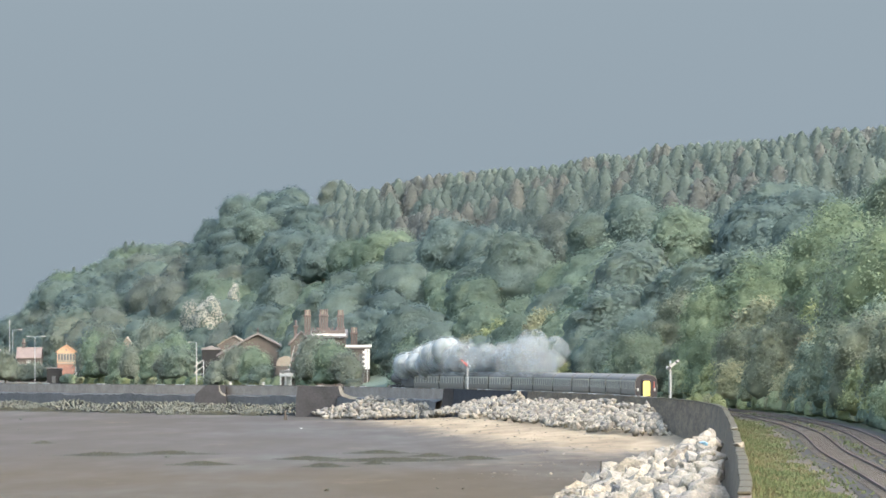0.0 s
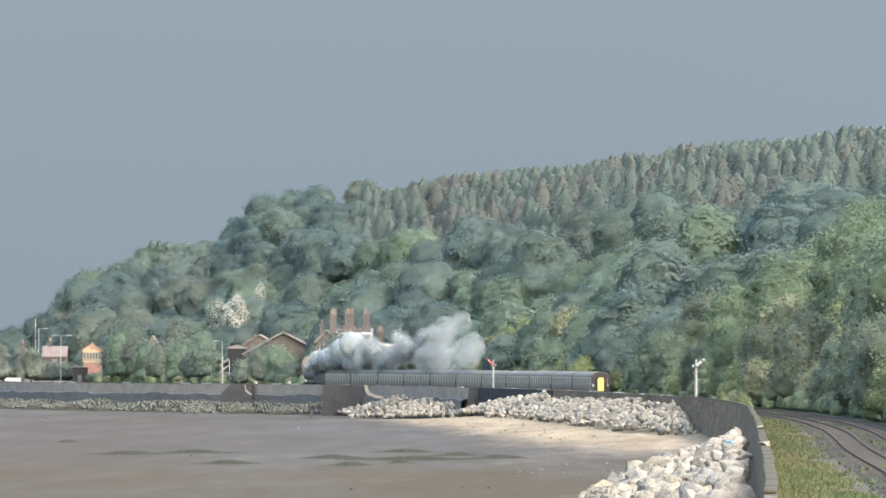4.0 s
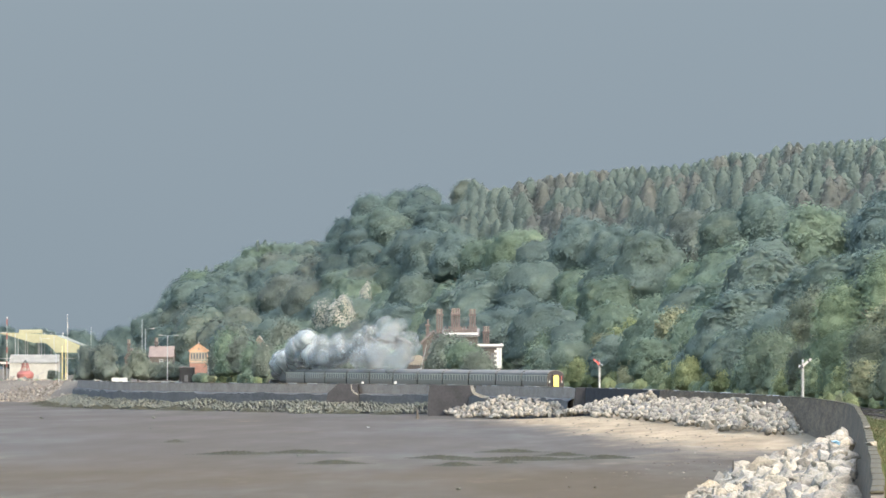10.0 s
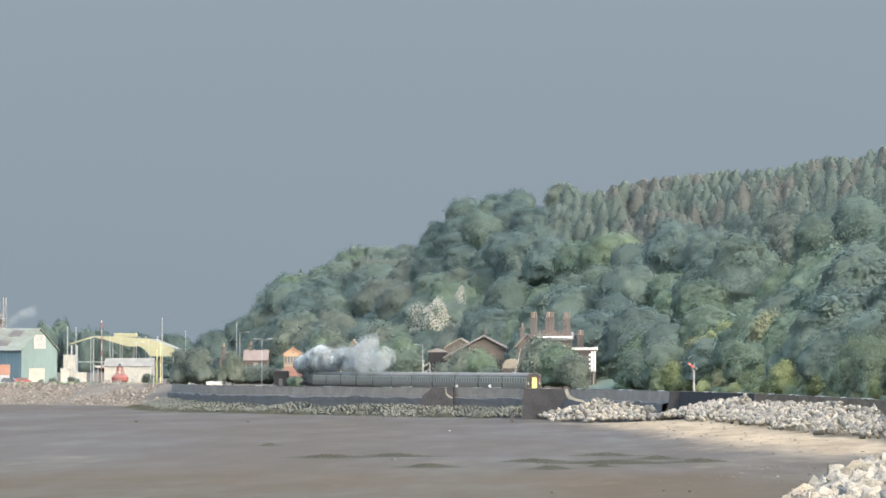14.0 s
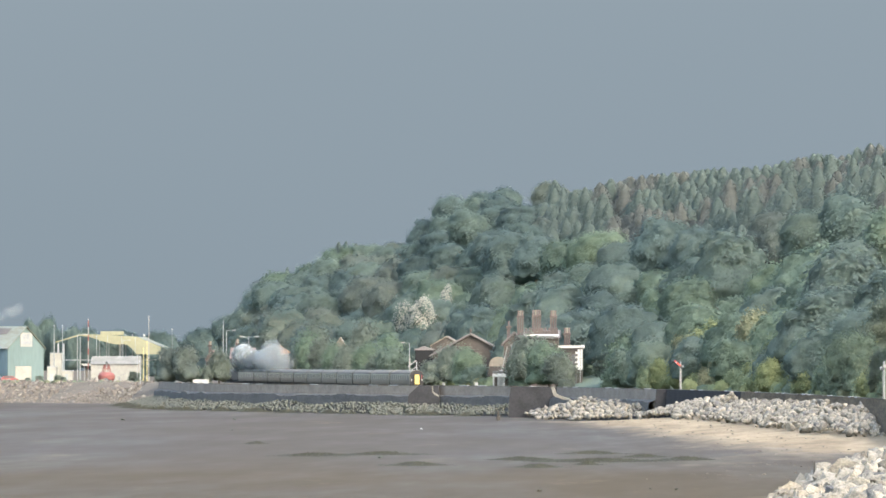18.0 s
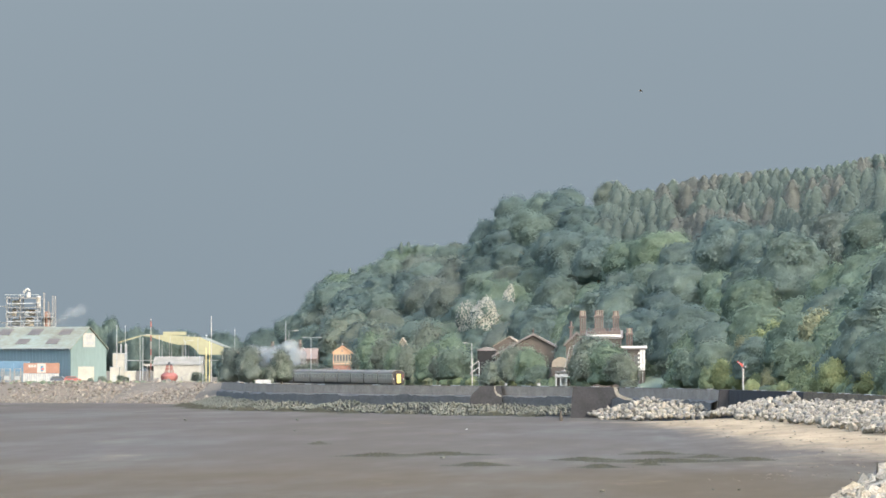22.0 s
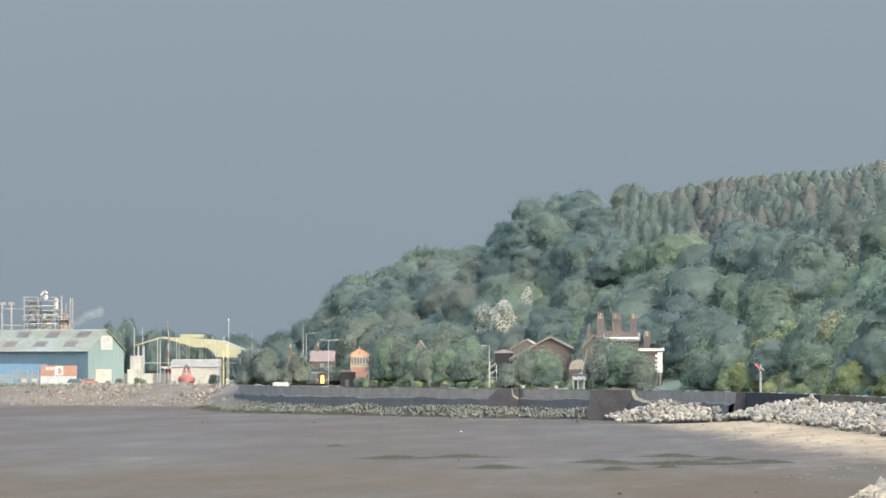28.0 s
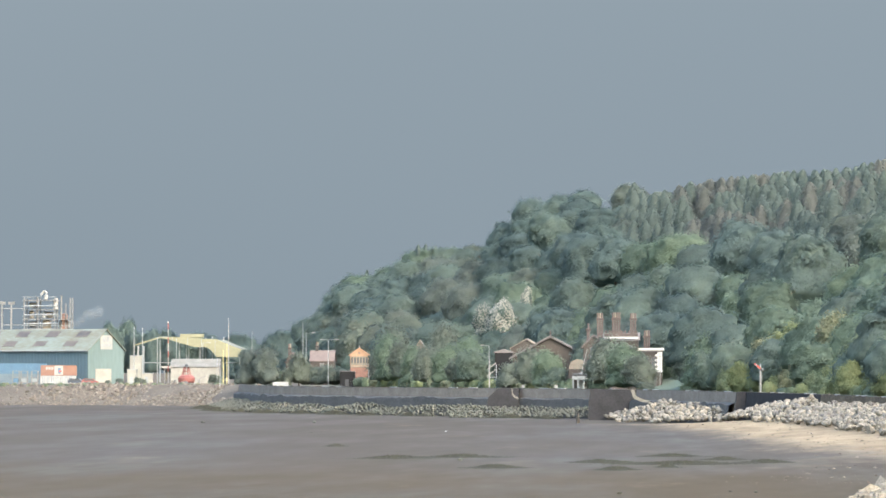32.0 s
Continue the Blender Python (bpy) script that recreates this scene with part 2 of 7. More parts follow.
# ---- mesh tools ----
class Solid:
    """Collects boxes, tubes and prisms into one mesh."""

    def __init__(self):
        self.v, self.f, self.mi = [], [], []

    def add(self, vs, fs, mi=0):
        b = len(self.v)
        self.v.extend(tuple(p) for p in vs)
        self.f.extend(tuple(i + b for i in f) for f in fs)
        self.mi.extend([mi] * len(fs))
        return self

    def box(self, x0, x1, y0, y1, z0, z1, c=0.0, m=None, mi=0):
        """A box, its edges chamfered by c."""
        xs, ys, zs = (min(x0, x1), max(x0, x1)), (min(y0, y1), max(y0, y1)), (min(z0, z1), max(z0, z1))
        if c <= 0:
            vs = [(x, y, z) for z in zs for y in ys for x in xs]
            fs = [(0, 2, 3, 1), (4, 5, 7, 6), (0, 1, 5, 4), (2, 6, 7, 3), (0, 4, 6, 2), (1, 3, 7, 5)]
        else:
            vs, idx = [], {}
            for k in range(8):
                s = [(-1, 1)[(k >> a) & 1] for a in range(3)]
                p = [(xs, ys, zs)[a][(k >> a) & 1] for a in range(3)]
                for a in range(3):
                    idx[k, a] = len(vs)
                    vs.append(tuple(p[b] - (0 if b == a else s[b] * c) for b in range(3)))
            fs = []
            for a in range(3):
                b, d = (a + 1) % 3, (a + 2) % 3
                for side in (0, 1):
                    ks = [(side << a) | (i << b) | (j << d) for i, j in ((0, 0), (1, 0), (1, 1), (0, 1))]
                    f = [idx[k, a] for k in ks]
                    fs.append(tuple(f if side else f[::-1]))
                for i in (0, 1):
                    for j in (0, 1):
                        k0, k1 = (i << b) | (j << d), (1 << a) | (i << b) | (j << d)
                        f = [idx[k0, b], idx[k1, b], idx[k1, d], idx[k0, d]]
                        fs.append(tuple(f if i == j else f[::-1]))
            for k in range(8):
                f = [idx[k, 0], idx[k, 1], idx[k, 2]]
                fs.append(tuple(f if bin(k).count("1") % 2 else f[::-1]))
        if m is not None:
            vs = [m @ Vector(p) for p in vs]
        return self.add(vs, fs, mi)

    def tube(self, p0, p1, r0, r1=None, n=10, mi=0, caps=True):
        p0, p1 = Vector(p0), Vector(p1)
        r1 = r0 if r1 is None else r1
        q = (p1 - p0).to_track_quat("Z", "Y").to_matrix()
        vs = []
        for p, r in ((p0, r0), (p1, r1)):
            vs += [p + q @ Vector((r * math.cos(2 * math.pi * i / n), r * math.sin(2 * math.pi * i / n), 0)) for i in range(n)]
        fs = [(i, (i + 1) % n, n + (i + 1) % n, n + i) for i in range(n)]
        if caps:
            fs += [tuple(range(n))[::-1], tuple(range(n, 2 * n))]
        return self.add(vs, fs, mi)

    def prism(self, outline, y0, y1, mi=0, m=None):
        """An outline in x, z drawn out along y."""
        n = len(outline)
        vs = [(x, y, z) for y in (y0, y1) for x, z in outline]
        fs = [(i, n + i, n + (i + 1) % n, (i + 1) % n) for i in range(n)] + [tuple(range(n)), tuple(range(n, 2 * n))[::-1]]
        if m is not None:
            vs = [m @ Vector(p) for p in vs]
        return self.add(vs, fs, mi)

    def turned(self, profile, n=16, mi=0):
        """A profile of (radius, z) turned about z."""
        vs = [(r * math.cos(2 * math.pi * i / n), r * math.sin(2 * math.pi * i / n), z) for r, z in profile for i in range(n)]
        fs = [(k * n + i, k * n + (i + 1) % n, (k + 1) * n + (i + 1) % n, (k + 1) * n + i) for k in range(len(profile) - 1) for i in range(n)]
        fs += [tuple(range(n))[::-1], tuple(range((len(profile) - 1) * n, len(profile) * n))]
        return self.add(vs, fs, mi)

    def mesh(self, name, mats, smooth=False):
        me = bpy.data.meshes.new(name)
        me.from_pydata(self.v, [], self.f)
        for k in mats if isinstance(mats, (list, tuple)) else [mats]:
            me.materials.append(k)
        if any(self.mi):
            me.polygons.foreach_set("material_index", self.mi)
        if smooth:
            me.polygons.foreach_set("use_smooth", [True] * len(me.polygons))
        me.update()
        return me


def np_mesh(name, verts, faces, mats, mi=None, smooth=False):
    """A mesh from arrays; all faces have the same number of corners."""
    me = bpy.data.meshes.new(name)
    verts, faces = np.asarray(verts, np.float32), np.asarray(faces, np.int32)
    k = faces.shape[1]
    me.vertices.add(len(verts)), me.loops.add(faces.size), me.polygons.add(len(faces))
    me.vertices.foreach_set("co", verts.ravel())
    me.loops.foreach_set("vertex_index", faces.ravel())
    me.polygons.foreach_set("loop_start", np.arange(0, faces.size, k, dtype=np.int32))
    for q in mats if isinstance(mats, (list, tuple)) else [mats]:
        me.materials.append(q)
    if mi is not None:
        me.polygons.foreach_set("material_index", np.asarray(mi, np.int32))
    if smooth:
        me.polygons.foreach_set("use_smooth", np.ones(len(faces), bool))
    me.update(calc_edges=True)
    me.validate()
    return me


def part(name, solid, mats, parent, label="", at=None, smooth=False):
    """One mesh under a thing or a part."""
    ob = new(name, solid.mesh(name, mats, smooth) if isinstance(solid, Solid) else solid)
    ob.parent = parent
    if at is not None:
        ob.matrix_basis = at
    if label:
        ob["label"] = label
    return ob


def thing(name, m, label, category, group="", kind=""):
    """An Empty at the thing's base, which its parts hang under."""
    ob = new(name)
    ob.empty_display_size = 0.5
    ob.matrix_basis = m
    return tagged(ob, label, category, group, kind)


def curve_through(points):
    """A smooth x(y) through points (x, y) with rising y."""
    ys, xs = np.array([p[1] for p in points], float), np.array([p[0] for p in points], float)
    slope = np.gradient(xs, ys)

    def value(y):
        y = np.asarray(y, float)
        i = np.clip(np.searchsorted(ys, y) - 1, 0, len(ys) - 2)
        h = ys[i + 1] - ys[i]
        u = (y - ys[i]) / h
        r = ((1 + 2 * u) * (1 - u) ** 2 * xs[i] + u * (1 - u) ** 2 * h * slope[i] + u * u * (3 - 2 * u) * xs[i + 1] + u * u * (u - 1) * h * slope[i + 1])
        r = np.where(y < ys[0], xs[0] + (y - ys[0]) * slope[0], r)
        return np.where(y > ys[-1], xs[-1] + (y - ys[-1]) * slope[-1], r)
    return value


def smooth(a, b, v):
    u = np.clip((np.asarray(v, float) - a) / (b - a), 0, 1)
    return u * u * (3 - 2 * u)


# ---- the plan: y runs along the shore, x inland ----
RAIL, WALL_TOP = 4.2, 5.25
track_x = curve_through([(12.0, 120), (15.9, 170), (18.65, 214), (20.3, 250), (23.4, 325), (28.7, 434), (30.6, 522), (30.2, 575), (25.55, 686), (22.23, 736), (17.35, 785), (10.32, 835), (1.1, 884),
                         (-9.95, 933), (-22.22, 981), (-35.03, 1030), (-47.69, 1078), (-59.73, 1126), (-70.96, 1175), (-81.65, 1224), (-92.68, 1273),
                         (-105.66, 1321), (-117, 1370), (-131.5, 1520), (-149, 1720)])
wall_x = curve_through([(6.5, 120), (11, 199), (13.8, 253), (17.5, 327), (22.8, 437), (26.9, 540), (27.1, 580), (25.5, 645), (22.4, 690), (18.7, 736), (13.8, 785), (6.7, 835), (-2.6, 884),
                        (-13.8, 933), (-26, 975), (-59, 1035), (-90, 1100), (-106, 1190), (-112, 1230)])
HILL = [((30, 180), (115, 600), 40), ((36, 300), (125, 800), 42), ((39, 430), (125, 1000), 43), ((40, 560), (85, 1040), 43), ((35, 690), (55, 1150), 43.5), ((23, 820), (26, 1250), 43),
        ((2, 950), (-2, 1330), 43), ((-22, 1055), (-25, 1400), 44), ((-50, 1170), (-47, 1480), 43.5), ((-73, 1300), (-75, 1490), 29.5),
        ((-88, 1350), (-102, 1470), 20.5), ((-110, 1430), (-118, 1510), 10)]
foot_x = curve_through([h[0] for h in HILL])


def on_hill(u, v):
    """A place on the hillside: u along it, v from its foot (0) to the ridge (1)."""
    u = min(max(u, 0), len(HILL) - 1.001)
    i, w = int(u), u - int(u)
    (a, b, za), (c, d, zc) = HILL[i], HILL[i + 1]
    x = (a[0] * (1 - v) + b[0] * v) * (1 - w) + (c[0] * (1 - v) + d[0] * v) * w
    y = (a[1] * (1 - v) + b[1] * v) * (1 - w) + (c[1] * (1 - v) + d[1] * v) * w
    top = za * (1 - w) + zc * w
    return Vector((x, y, 4.3 + (top - 4.3) * (0.35 * v + 0.65 * (v * v * (3 - 2 * v)))))


def set_back(k):
    """A pose for what is laid out at the shore's scale and stands further inland by the factor k."""
    return Matrix.Translation((0, 0, EYE * (1 - k))) @ Matrix.Scale(k, 4)


def beach(x, y):
    """Height of the flats: mud at zero, a sandy rise in the corner by the wall."""
    d = wall_x(y) - x
    rise = 2.0 * np.clip(1 - d / 27, 0, 1) ** 1.25 * smooth(470, 690, y) * (1 - smooth(800, 905, y))
    rise += 0.9 * np.clip(1 - d / 16, 0, 1) * (1 - smooth(300, 520, y))
    return rise + 0.03 * np.sin(x * 0.21 + 0.03 * y) * np.sin(y * 0.045 + x * 0.02)


def strip(name, xa, xb, ys, za, zb, mat, **tags):
    """A sheet between two lines x(y)."""
    n = len(ys)
    v = np.concatenate([np.stack([xa(ys), ys, np.full(n, za)], 1), np.stack([xb(ys), ys, np.full(n, zb)], 1)])
    i = np.arange(n - 1)
    ob = new(name, np_mesh(name, v, np.stack([i, n + i, n + i + 1, i + 1], 1), mat))
    return tagged(ob, **tags)


def cess_x(y):
    """The ragged edge between the grass verge and the stony path beside the track."""
    a, b = wall_x(y) + 0.3, track_x(y) - 1.9
    return b - (b - a) * (0.36 + 0.05 * np.sin(y * 0.11) + 0.04 * np.sin(y * 0.27 + 1))


def build_ground():
    xs = np.concatenate([np.linspace(-4600, -260, 14), np.arange(-250, 60, 1.7), np.linspace(70, 4600, 14)])
    ys = np.concatenate([np.linspace(-900, 180, 8), np.arange(190, 1330, 2.2), np.linspace(1340, 4800, 12)])
    X, Y = np.meshgrid(xs, ys)
    Z = beach(X, Y)
    v = np.stack([X, Y, Z], -1).reshape(-1, 3)
    nx, ny = len(xs), len(ys)
    i, j = np.meshgrid(np.arange(nx - 1), np.arange(ny - 1))
    k = (j * nx + i).ravel()
    ob = new("ground", np_mesh("ground", v, np.stack([k, k + 1, k + nx + 1, k + nx], 1), MUD, smooth=True))
    tagged(ob, "wet brown tidal mud flats with a pale sandy beach", "mud flats", kind="structure")
    # made ground behind the wall, up to the hill's foot
    ys = np.concatenate([np.arange(60, 1240, 6.0), [1240.0]])
    strip("embankment", lambda y: wall_x(y) + 0.3, lambda y: cess_x(y) + 0.2, ys, 4.15, 3.97, GRASS, label="dry grassy verge between sea wall and railway", category="verge", kind="structure")
    strip("cess", cess_x, lambda y: track_x(y) - 1.9, ys, 3.98, 3.99, CESS, label="stony path of brown gravel beside the ballast", category="path", kind="structure")
    ys2 = np.arange(60, 1700, 6.0)
    strip("track_bed", lambda y: track_x(y) - 2.0, lambda y: track_x(y) + 5.6, ys2, 4.03, 4.05, BALLAST, label="brown stone ballast under two railway tracks", category="ballast", kind="structure")
    strip("lineside", lambda y: track_x(y) + 5.5, lambda y: np.maximum(foot_x(y), track_x(y) + 6) + 12, ys2, 3.93, 5.0, GRASS, label="rough grass at the foot of the wooded hill", category="verge", kind="structure")
    # quay and land beyond
    q = Solid()
    shore = [(-420, 1302), (-300, 1300), (-175, 1299), (-146, 1297), (-122, 1250), (-106, 1185), (-100, 1150)]
    for (xa, ya), (xb, yb) in zip(shore[:-1], shore[1:]):
        q.add([(xa, ya, -0.1), (xb, yb, -0.1), (xb * 0.96 + 1, yb + 55, 4.7), (xa, ya + 55, 4.7)], [(0, 1, 2, 3)])
        q.add([(xa, ya + 55, 4.7), (xb * 0.96 + 1, yb + 55, 4.7), (xb * 0.9 + 40, yb + 1400, 5.5), (xa - 200, ya + 1400, 5.5)], [(0, 1, 2, 3)])
    tagged(new("quay", q.mesh("quay", QUAY)), "stony made ground of the dock quay", "quay", kind="structure")
    n = 60
    us = np.linspace(0, len(HILL) - 1.001, n)
    vs = np.linspace(0, 1, 14)
    V = [on_hill(u, v) for u in us for v in vs]
    # behind the ridge the plateau runs on
    F = [(a * 14 + b, (a + 1) * 14 + b, (a + 1) * 14 + b + 1, a * 14 + b + 1) for a in range(n - 1) for b in range(13)]
    base = len(V)
    for u in us:
        p = on_hill(u, 1.0)
        V.append(Vector((p.x * 1.9 + 60, p.y * 1.9, p.z * 0.9)))
    F += [(a * 14 + 13, (a + 1) * 14 + 13, base + a + 1, base + a) for a in range(n - 1)]
    tagged(new("hillside", np_mesh("hillside", V, F, SOIL, smooth=True)), "steep hillside under dense woodland", "hill", kind="structure")


def mud_material():
    m = bpy.data.materials.new("tidal_flats")
    m.use_nodes = True
    nt = m.node_tree
    N, Lk = nt.nodes.new, nt.links.new
    bs = nt.nodes["Principled BSDF"]
    geo, sep = N("ShaderNodeNewGeometry"), N("ShaderNodeSeparateXYZ")
    Lk(geo.outputs["Position"], sep.inputs[0])

    def noise_at(scale, stretch, detail=4.0, rough=0.5):
        mp, n = N("ShaderNodeMapping"), N("ShaderNodeTexNoise")
        mp.inputs["Scale"].default_value = stretch
        n.inputs["Scale"].default_value, n.inputs["Detail"].default_value = scale, detail
        n.inputs["Roughness"].default_value = rough
        Lk(geo.outputs["Position"], mp.inputs[0]), Lk(mp.outputs[0], n.inputs["Vector"])
        return n.outputs["Fac"]

    def ramp(fac, a, b, ca, cb):
        r = N("ShaderNodeValToRGB")
        r.color_ramp.elements[0].position, r.color_ramp.elements[1].position = a, b
        r.color_ramp.elements[0].color, r.color_ramp.elements[1].color = (*ca, 1), (*cb, 1)
        Lk(fac, r.inputs[0])
        return r.outputs["Color"]

    def blend(fac, a, b):
        x = N("ShaderNodeMix")
        x.data_type = "RGBA"
        Lk(fac, x.inputs[0]), Lk(a, x.inputs[6]), Lk(b, x.inputs[7])
        return x.outputs[2]
    big = noise_at(0.016, (1, 0.5, 1), 6, 0.62)
    wet = noise_at(0.03, (1, 0.14, 1), 5, 0.6)
    mud = ramp(big, 0.35, 0.65, (0.047, 0.0370, 0.0235), (0.056, 0.0445, 0.0295))
    silt = ramp(noise_at(0.4, (1, 0.05, 1), 6, 0.66), 0.36, 0.64, (0.050, 0.0438, 0.0368), (0.057, 0.0502, 0.0425))
    sand = ramp(noise_at(0.26, (1, 0.26, 1), 10, 0.74), 0.38, 0.60, (0.105, 0.083, 0.055), (0.245, 0.200, 0.138))
    # silt lies further out, brown mud nearer in, with a ragged edge
    far = N("ShaderNodeMapRange")
    far.inputs["From Min"].default_value, far.inputs["From Max"].default_value = 545, 640
    wob = N("ShaderNodeMath")
    wob.operation = "MULTIPLY_ADD"
    wob.inputs[1].default_value = 160
    Lk(big, wob.inputs[0]), Lk(sep.outputs["Y"], wob.inputs[2])
    Lk(wob.outputs[0], far.inputs["Value"])
    ground_c = blend(far.outputs[0], mud, silt)
    hi = N("ShaderNodeMath")
    hi.operation = "MULTIPLY_ADD"
    hi.inputs[1].default_value = 1.5
    Lk(noise_at(0.07, (1, 0.22, 1), 9, 0.70), hi.inputs[0]), Lk(sep.outputs["Z"], hi.inputs[2])
    dry = N("ShaderNodeMapRange")
    dry.inputs["From Min"].default_value, dry.inputs["From Max"].default_value = 0.90, 1.30
    Lk(hi.outputs[0], dry.inputs["Value"])
    # damp drift lines curve across the sand
    damp = ramp(noise_at(0.11, (1.0, 0.16, 1), 7, 0.60), 0.47, 0.56, (0.150, 0.120, 0.084), (0.235, 0.193, 0.134))
    half = N("ShaderNodeValue")
    half.outputs[0].default_value = 0.5
    Lk(blend(dry.outputs[0], ground_c, blend(half.outputs[0], sand, damp)), bs.inputs["Base Color"])
    rr = N("ShaderNodeMapRange")
    rr.inputs["From Min"].default_value, rr.inputs["From Max"].default_value = 0.38, 0.62
    rr.inputs["To Min"].default_value, rr.inputs["To Max"].default_value = 0.50, 0.92
    Lk(wet, rr.inputs["Value"])
    mx = N("ShaderNodeMath")
    mx.operation = "MAXIMUM"
    Lk(rr.outputs[0], mx.inputs[0]), Lk(dry.outputs[0], mx.inputs[1])
    Lk(mx.outputs[0], bs.inputs["Roughness"])
    bs.inputs["Specular IOR Level"].default_value = 0.06
    bp = N("ShaderNodeBump")
    bp.inputs["Strength"].default_value, bp.inputs["Distance"].default_value = 0.35, 0.12
    Lk(noise_at(0.8, (1, 0.12, 1), 5), bp.inputs["Height"]), Lk(bp.outputs[0], bs.inputs["Normal"])
    return m


MUD = mud_material()
build_ground()


def build_cloud():
    """The grey storm cloud ahead, 4.4 km off."""
    m = bpy.data.materials.new("storm_cloud")
    m.use_nodes = True
    nt = m.node_tree
    nt.nodes.clear()
    N, Lk = nt.nodes.new, nt.links.new
    out, em, tc, mp, n = N("ShaderNodeOutputMaterial"), N("ShaderNodeEmission"), N("ShaderNodeTexCoord"), N("ShaderNodeMapping"), N("ShaderNodeTexNoise")
    mp.inputs["Scale"].default_value = (0.0006, 0.0006, 0.0022)
    n.inputs["Scale"].default_value, n.inputs["Detail"].default_value = 1.0, 2.0
    # brighter higher up
    sp, mix = N("ShaderNodeSeparateXYZ"), N("ShaderNodeMath")
    mix.operation = "MULTIPLY_ADD"
    mix.inputs[1].default_value = 0.5
    zz = N("ShaderNodeMath")
    zz.operation = "MULTIPLY"
    zz.inputs[1].default_value = 0.0014
    r = N("ShaderNodeValToRGB")
    r.color_ramp.elements[0].position, r.color_ramp.elements[1].position = 0.2, 0.85
    r.color_ramp.elements[0].color, r.color_ramp.elements[1].color = (0.0406, 0.0507, 0.0590, 1), (0.0496, 0.0604, 0.0692, 1)
    Lk(tc.outputs["Object"], mp.inputs[0]), Lk(mp.outputs[0], n.inputs["Vector"]), Lk(n.outputs["Fac"], mix.inputs[0])
    Lk(tc.outputs["Object"], sp.inputs[0]), Lk(sp.outputs["Z"], zz.inputs[0]), Lk(zz.outputs[0], mix.inputs[2]), Lk(mix.outputs[0], r.inputs[0])
    Lk(r.outputs[0], em.inputs[0]), Lk(em.outputs[0], out.inputs[0])
    s, n_a = Solid(), 40
    vs, fs = [], []
    for i in range(n_a + 1):
        a = radians(-100 + 200 * i / n_a)
        for z in (-60, 1700):
            vs.append((4400 * math.sin(a), 4400 * math.cos(a), z))
    fs = [(2 * i, 2 * i + 2, 2 * i + 3, 2 * i + 1) for i in range(n_a)]
    tagged(new("backdrop", s.add(vs, fs).mesh("backdrop", m)), "flat grey storm cloud filling the sky", "sky", kind="structure")


build_cloud()


# ---- sea wall ----
def build_wall():
    def run(y0, y1):
        w, vs, fs = Solid(), [], []
        ys = np.arange(y0, y1 + 0.1, 5.0)
        for y in ys:
            x = float(wall_x(y))
            for dx, z in ((-0.75, -0.3), (-0.20, WALL_TOP), (0.22, WALL_TOP), (0.3, 3.6)):
                vs.append((x + dx, y, z))
        for k in range(len(ys) - 1):
            for j in range(3):
                fs.append((4 * k + j, 4 * k + j + 1, 4 * k + 4 + j + 1, 4 * k + 4 + j))
        return w.add(vs, fs)
    ob = tagged(new("sea_wall", run(140, 795).mesh("sea_wall", WALL)), "long grey stone sea wall along the railway", "sea wall", kind="structure")
    part("tarred_length", run(795, 870), WALL_DARK, ob, "dark tarred length of the wall")
    part("concrete_length", run(870, 1230), WALL_FAR, ob, "paler concrete length of the wall")
    # tarred footing, darker where the tide reaches
    f = Solid()
    vs, fs = [], []
    ys = np.arange(870, 1230, 1.5)
    for y in ys:
        x = float(wall_x(y)) - 0.9
        for dx, z in ((-0.9, -0.3), (-0.5, 3.35 + 0.45 * noise.noise(Vector((y * 0.13, 0.3, 0))) + 0.35 * noise.noise(Vector((y * 0.6, 4.3, 0)))), (0.6, 3.6)):
            vs.append((x + dx, y, z))
    for k in range(len(ys) - 1):
        for j in range(2):
            fs.append((3 * k + j, 3 * k + j + 1, 3 * k + 3 + j + 1, 3 * k + 3 + j))
    part("footing", f.add(vs, fs), FOOTING, ob, "dark tarred lower step")
    # bastions that stand out from the wall
    for y, length, out, left, right in ((866, 9, 0.9, 0.3, 0.0), (950, 9, 7.0, 0.4, 4.6), (1003, 9, 3.0, 2.6, 0.3)):
        x, t = float(wall_x(y)), WALL_TOP + 0.1
        b = Solid().prism([(-out - left, -0.3), (0.6 + right, -0.3), (0.6 + right * 0.7, t - 1.9), (0.6, t), (-out, t), (-out - left * 0.7, t - 1.7)], 0, length, m=pose(x, y - length / 2, 0))
        part("bastion", b, WALL_DARK, ob, "dark tarred bastion with a battered side")
    # pale wing walls that curve down beside the bastions
    for y, xa, xb, drop in ((931, -17.9, -13.4, 2.1), (988, -40.6, -39.3, 1.7)):
        t = WALL_TOP + 0.12
        k = xb - xa
        pts = [(xa, t), (xa + 0.12 * k, t + 0.02), (xa + 0.22 * k, t - 0.55 * drop), (xa + 0.5 * k, t - 0.82 * drop), (xb, t - drop), (xb, t - drop - 0.35), (xa + 0.42 * k, t - drop), (xa + 0.1 * k, t - 0.7 * drop)]
        part("wing_wall", Solid().prism(pts, y, y + 0.5), WING, ob, "pale curved wing wall")
    k = 0
    for y in np.arange(176, 1180, 3.4):
        if 862 < y < 874:
            continue
        x0, x1 = float(wall_x(y)), float(wall_x(y + 3.3))
        a = math.atan2(-(x1 - x0), 3.3)
        mesh = COPES[(k * 7 + k // 5) % 5] if y > 640 else COPES[5 + k % 3]
        k += 1
        part("coping_stone", mesh, None, ob, at=pose(x0 + 0.03 * math.sin(y * 1.7), y, WALL_TOP + 0.01, 0, 0.6 * math.sin(y * 2.3), math.degrees(a)))
    return ob


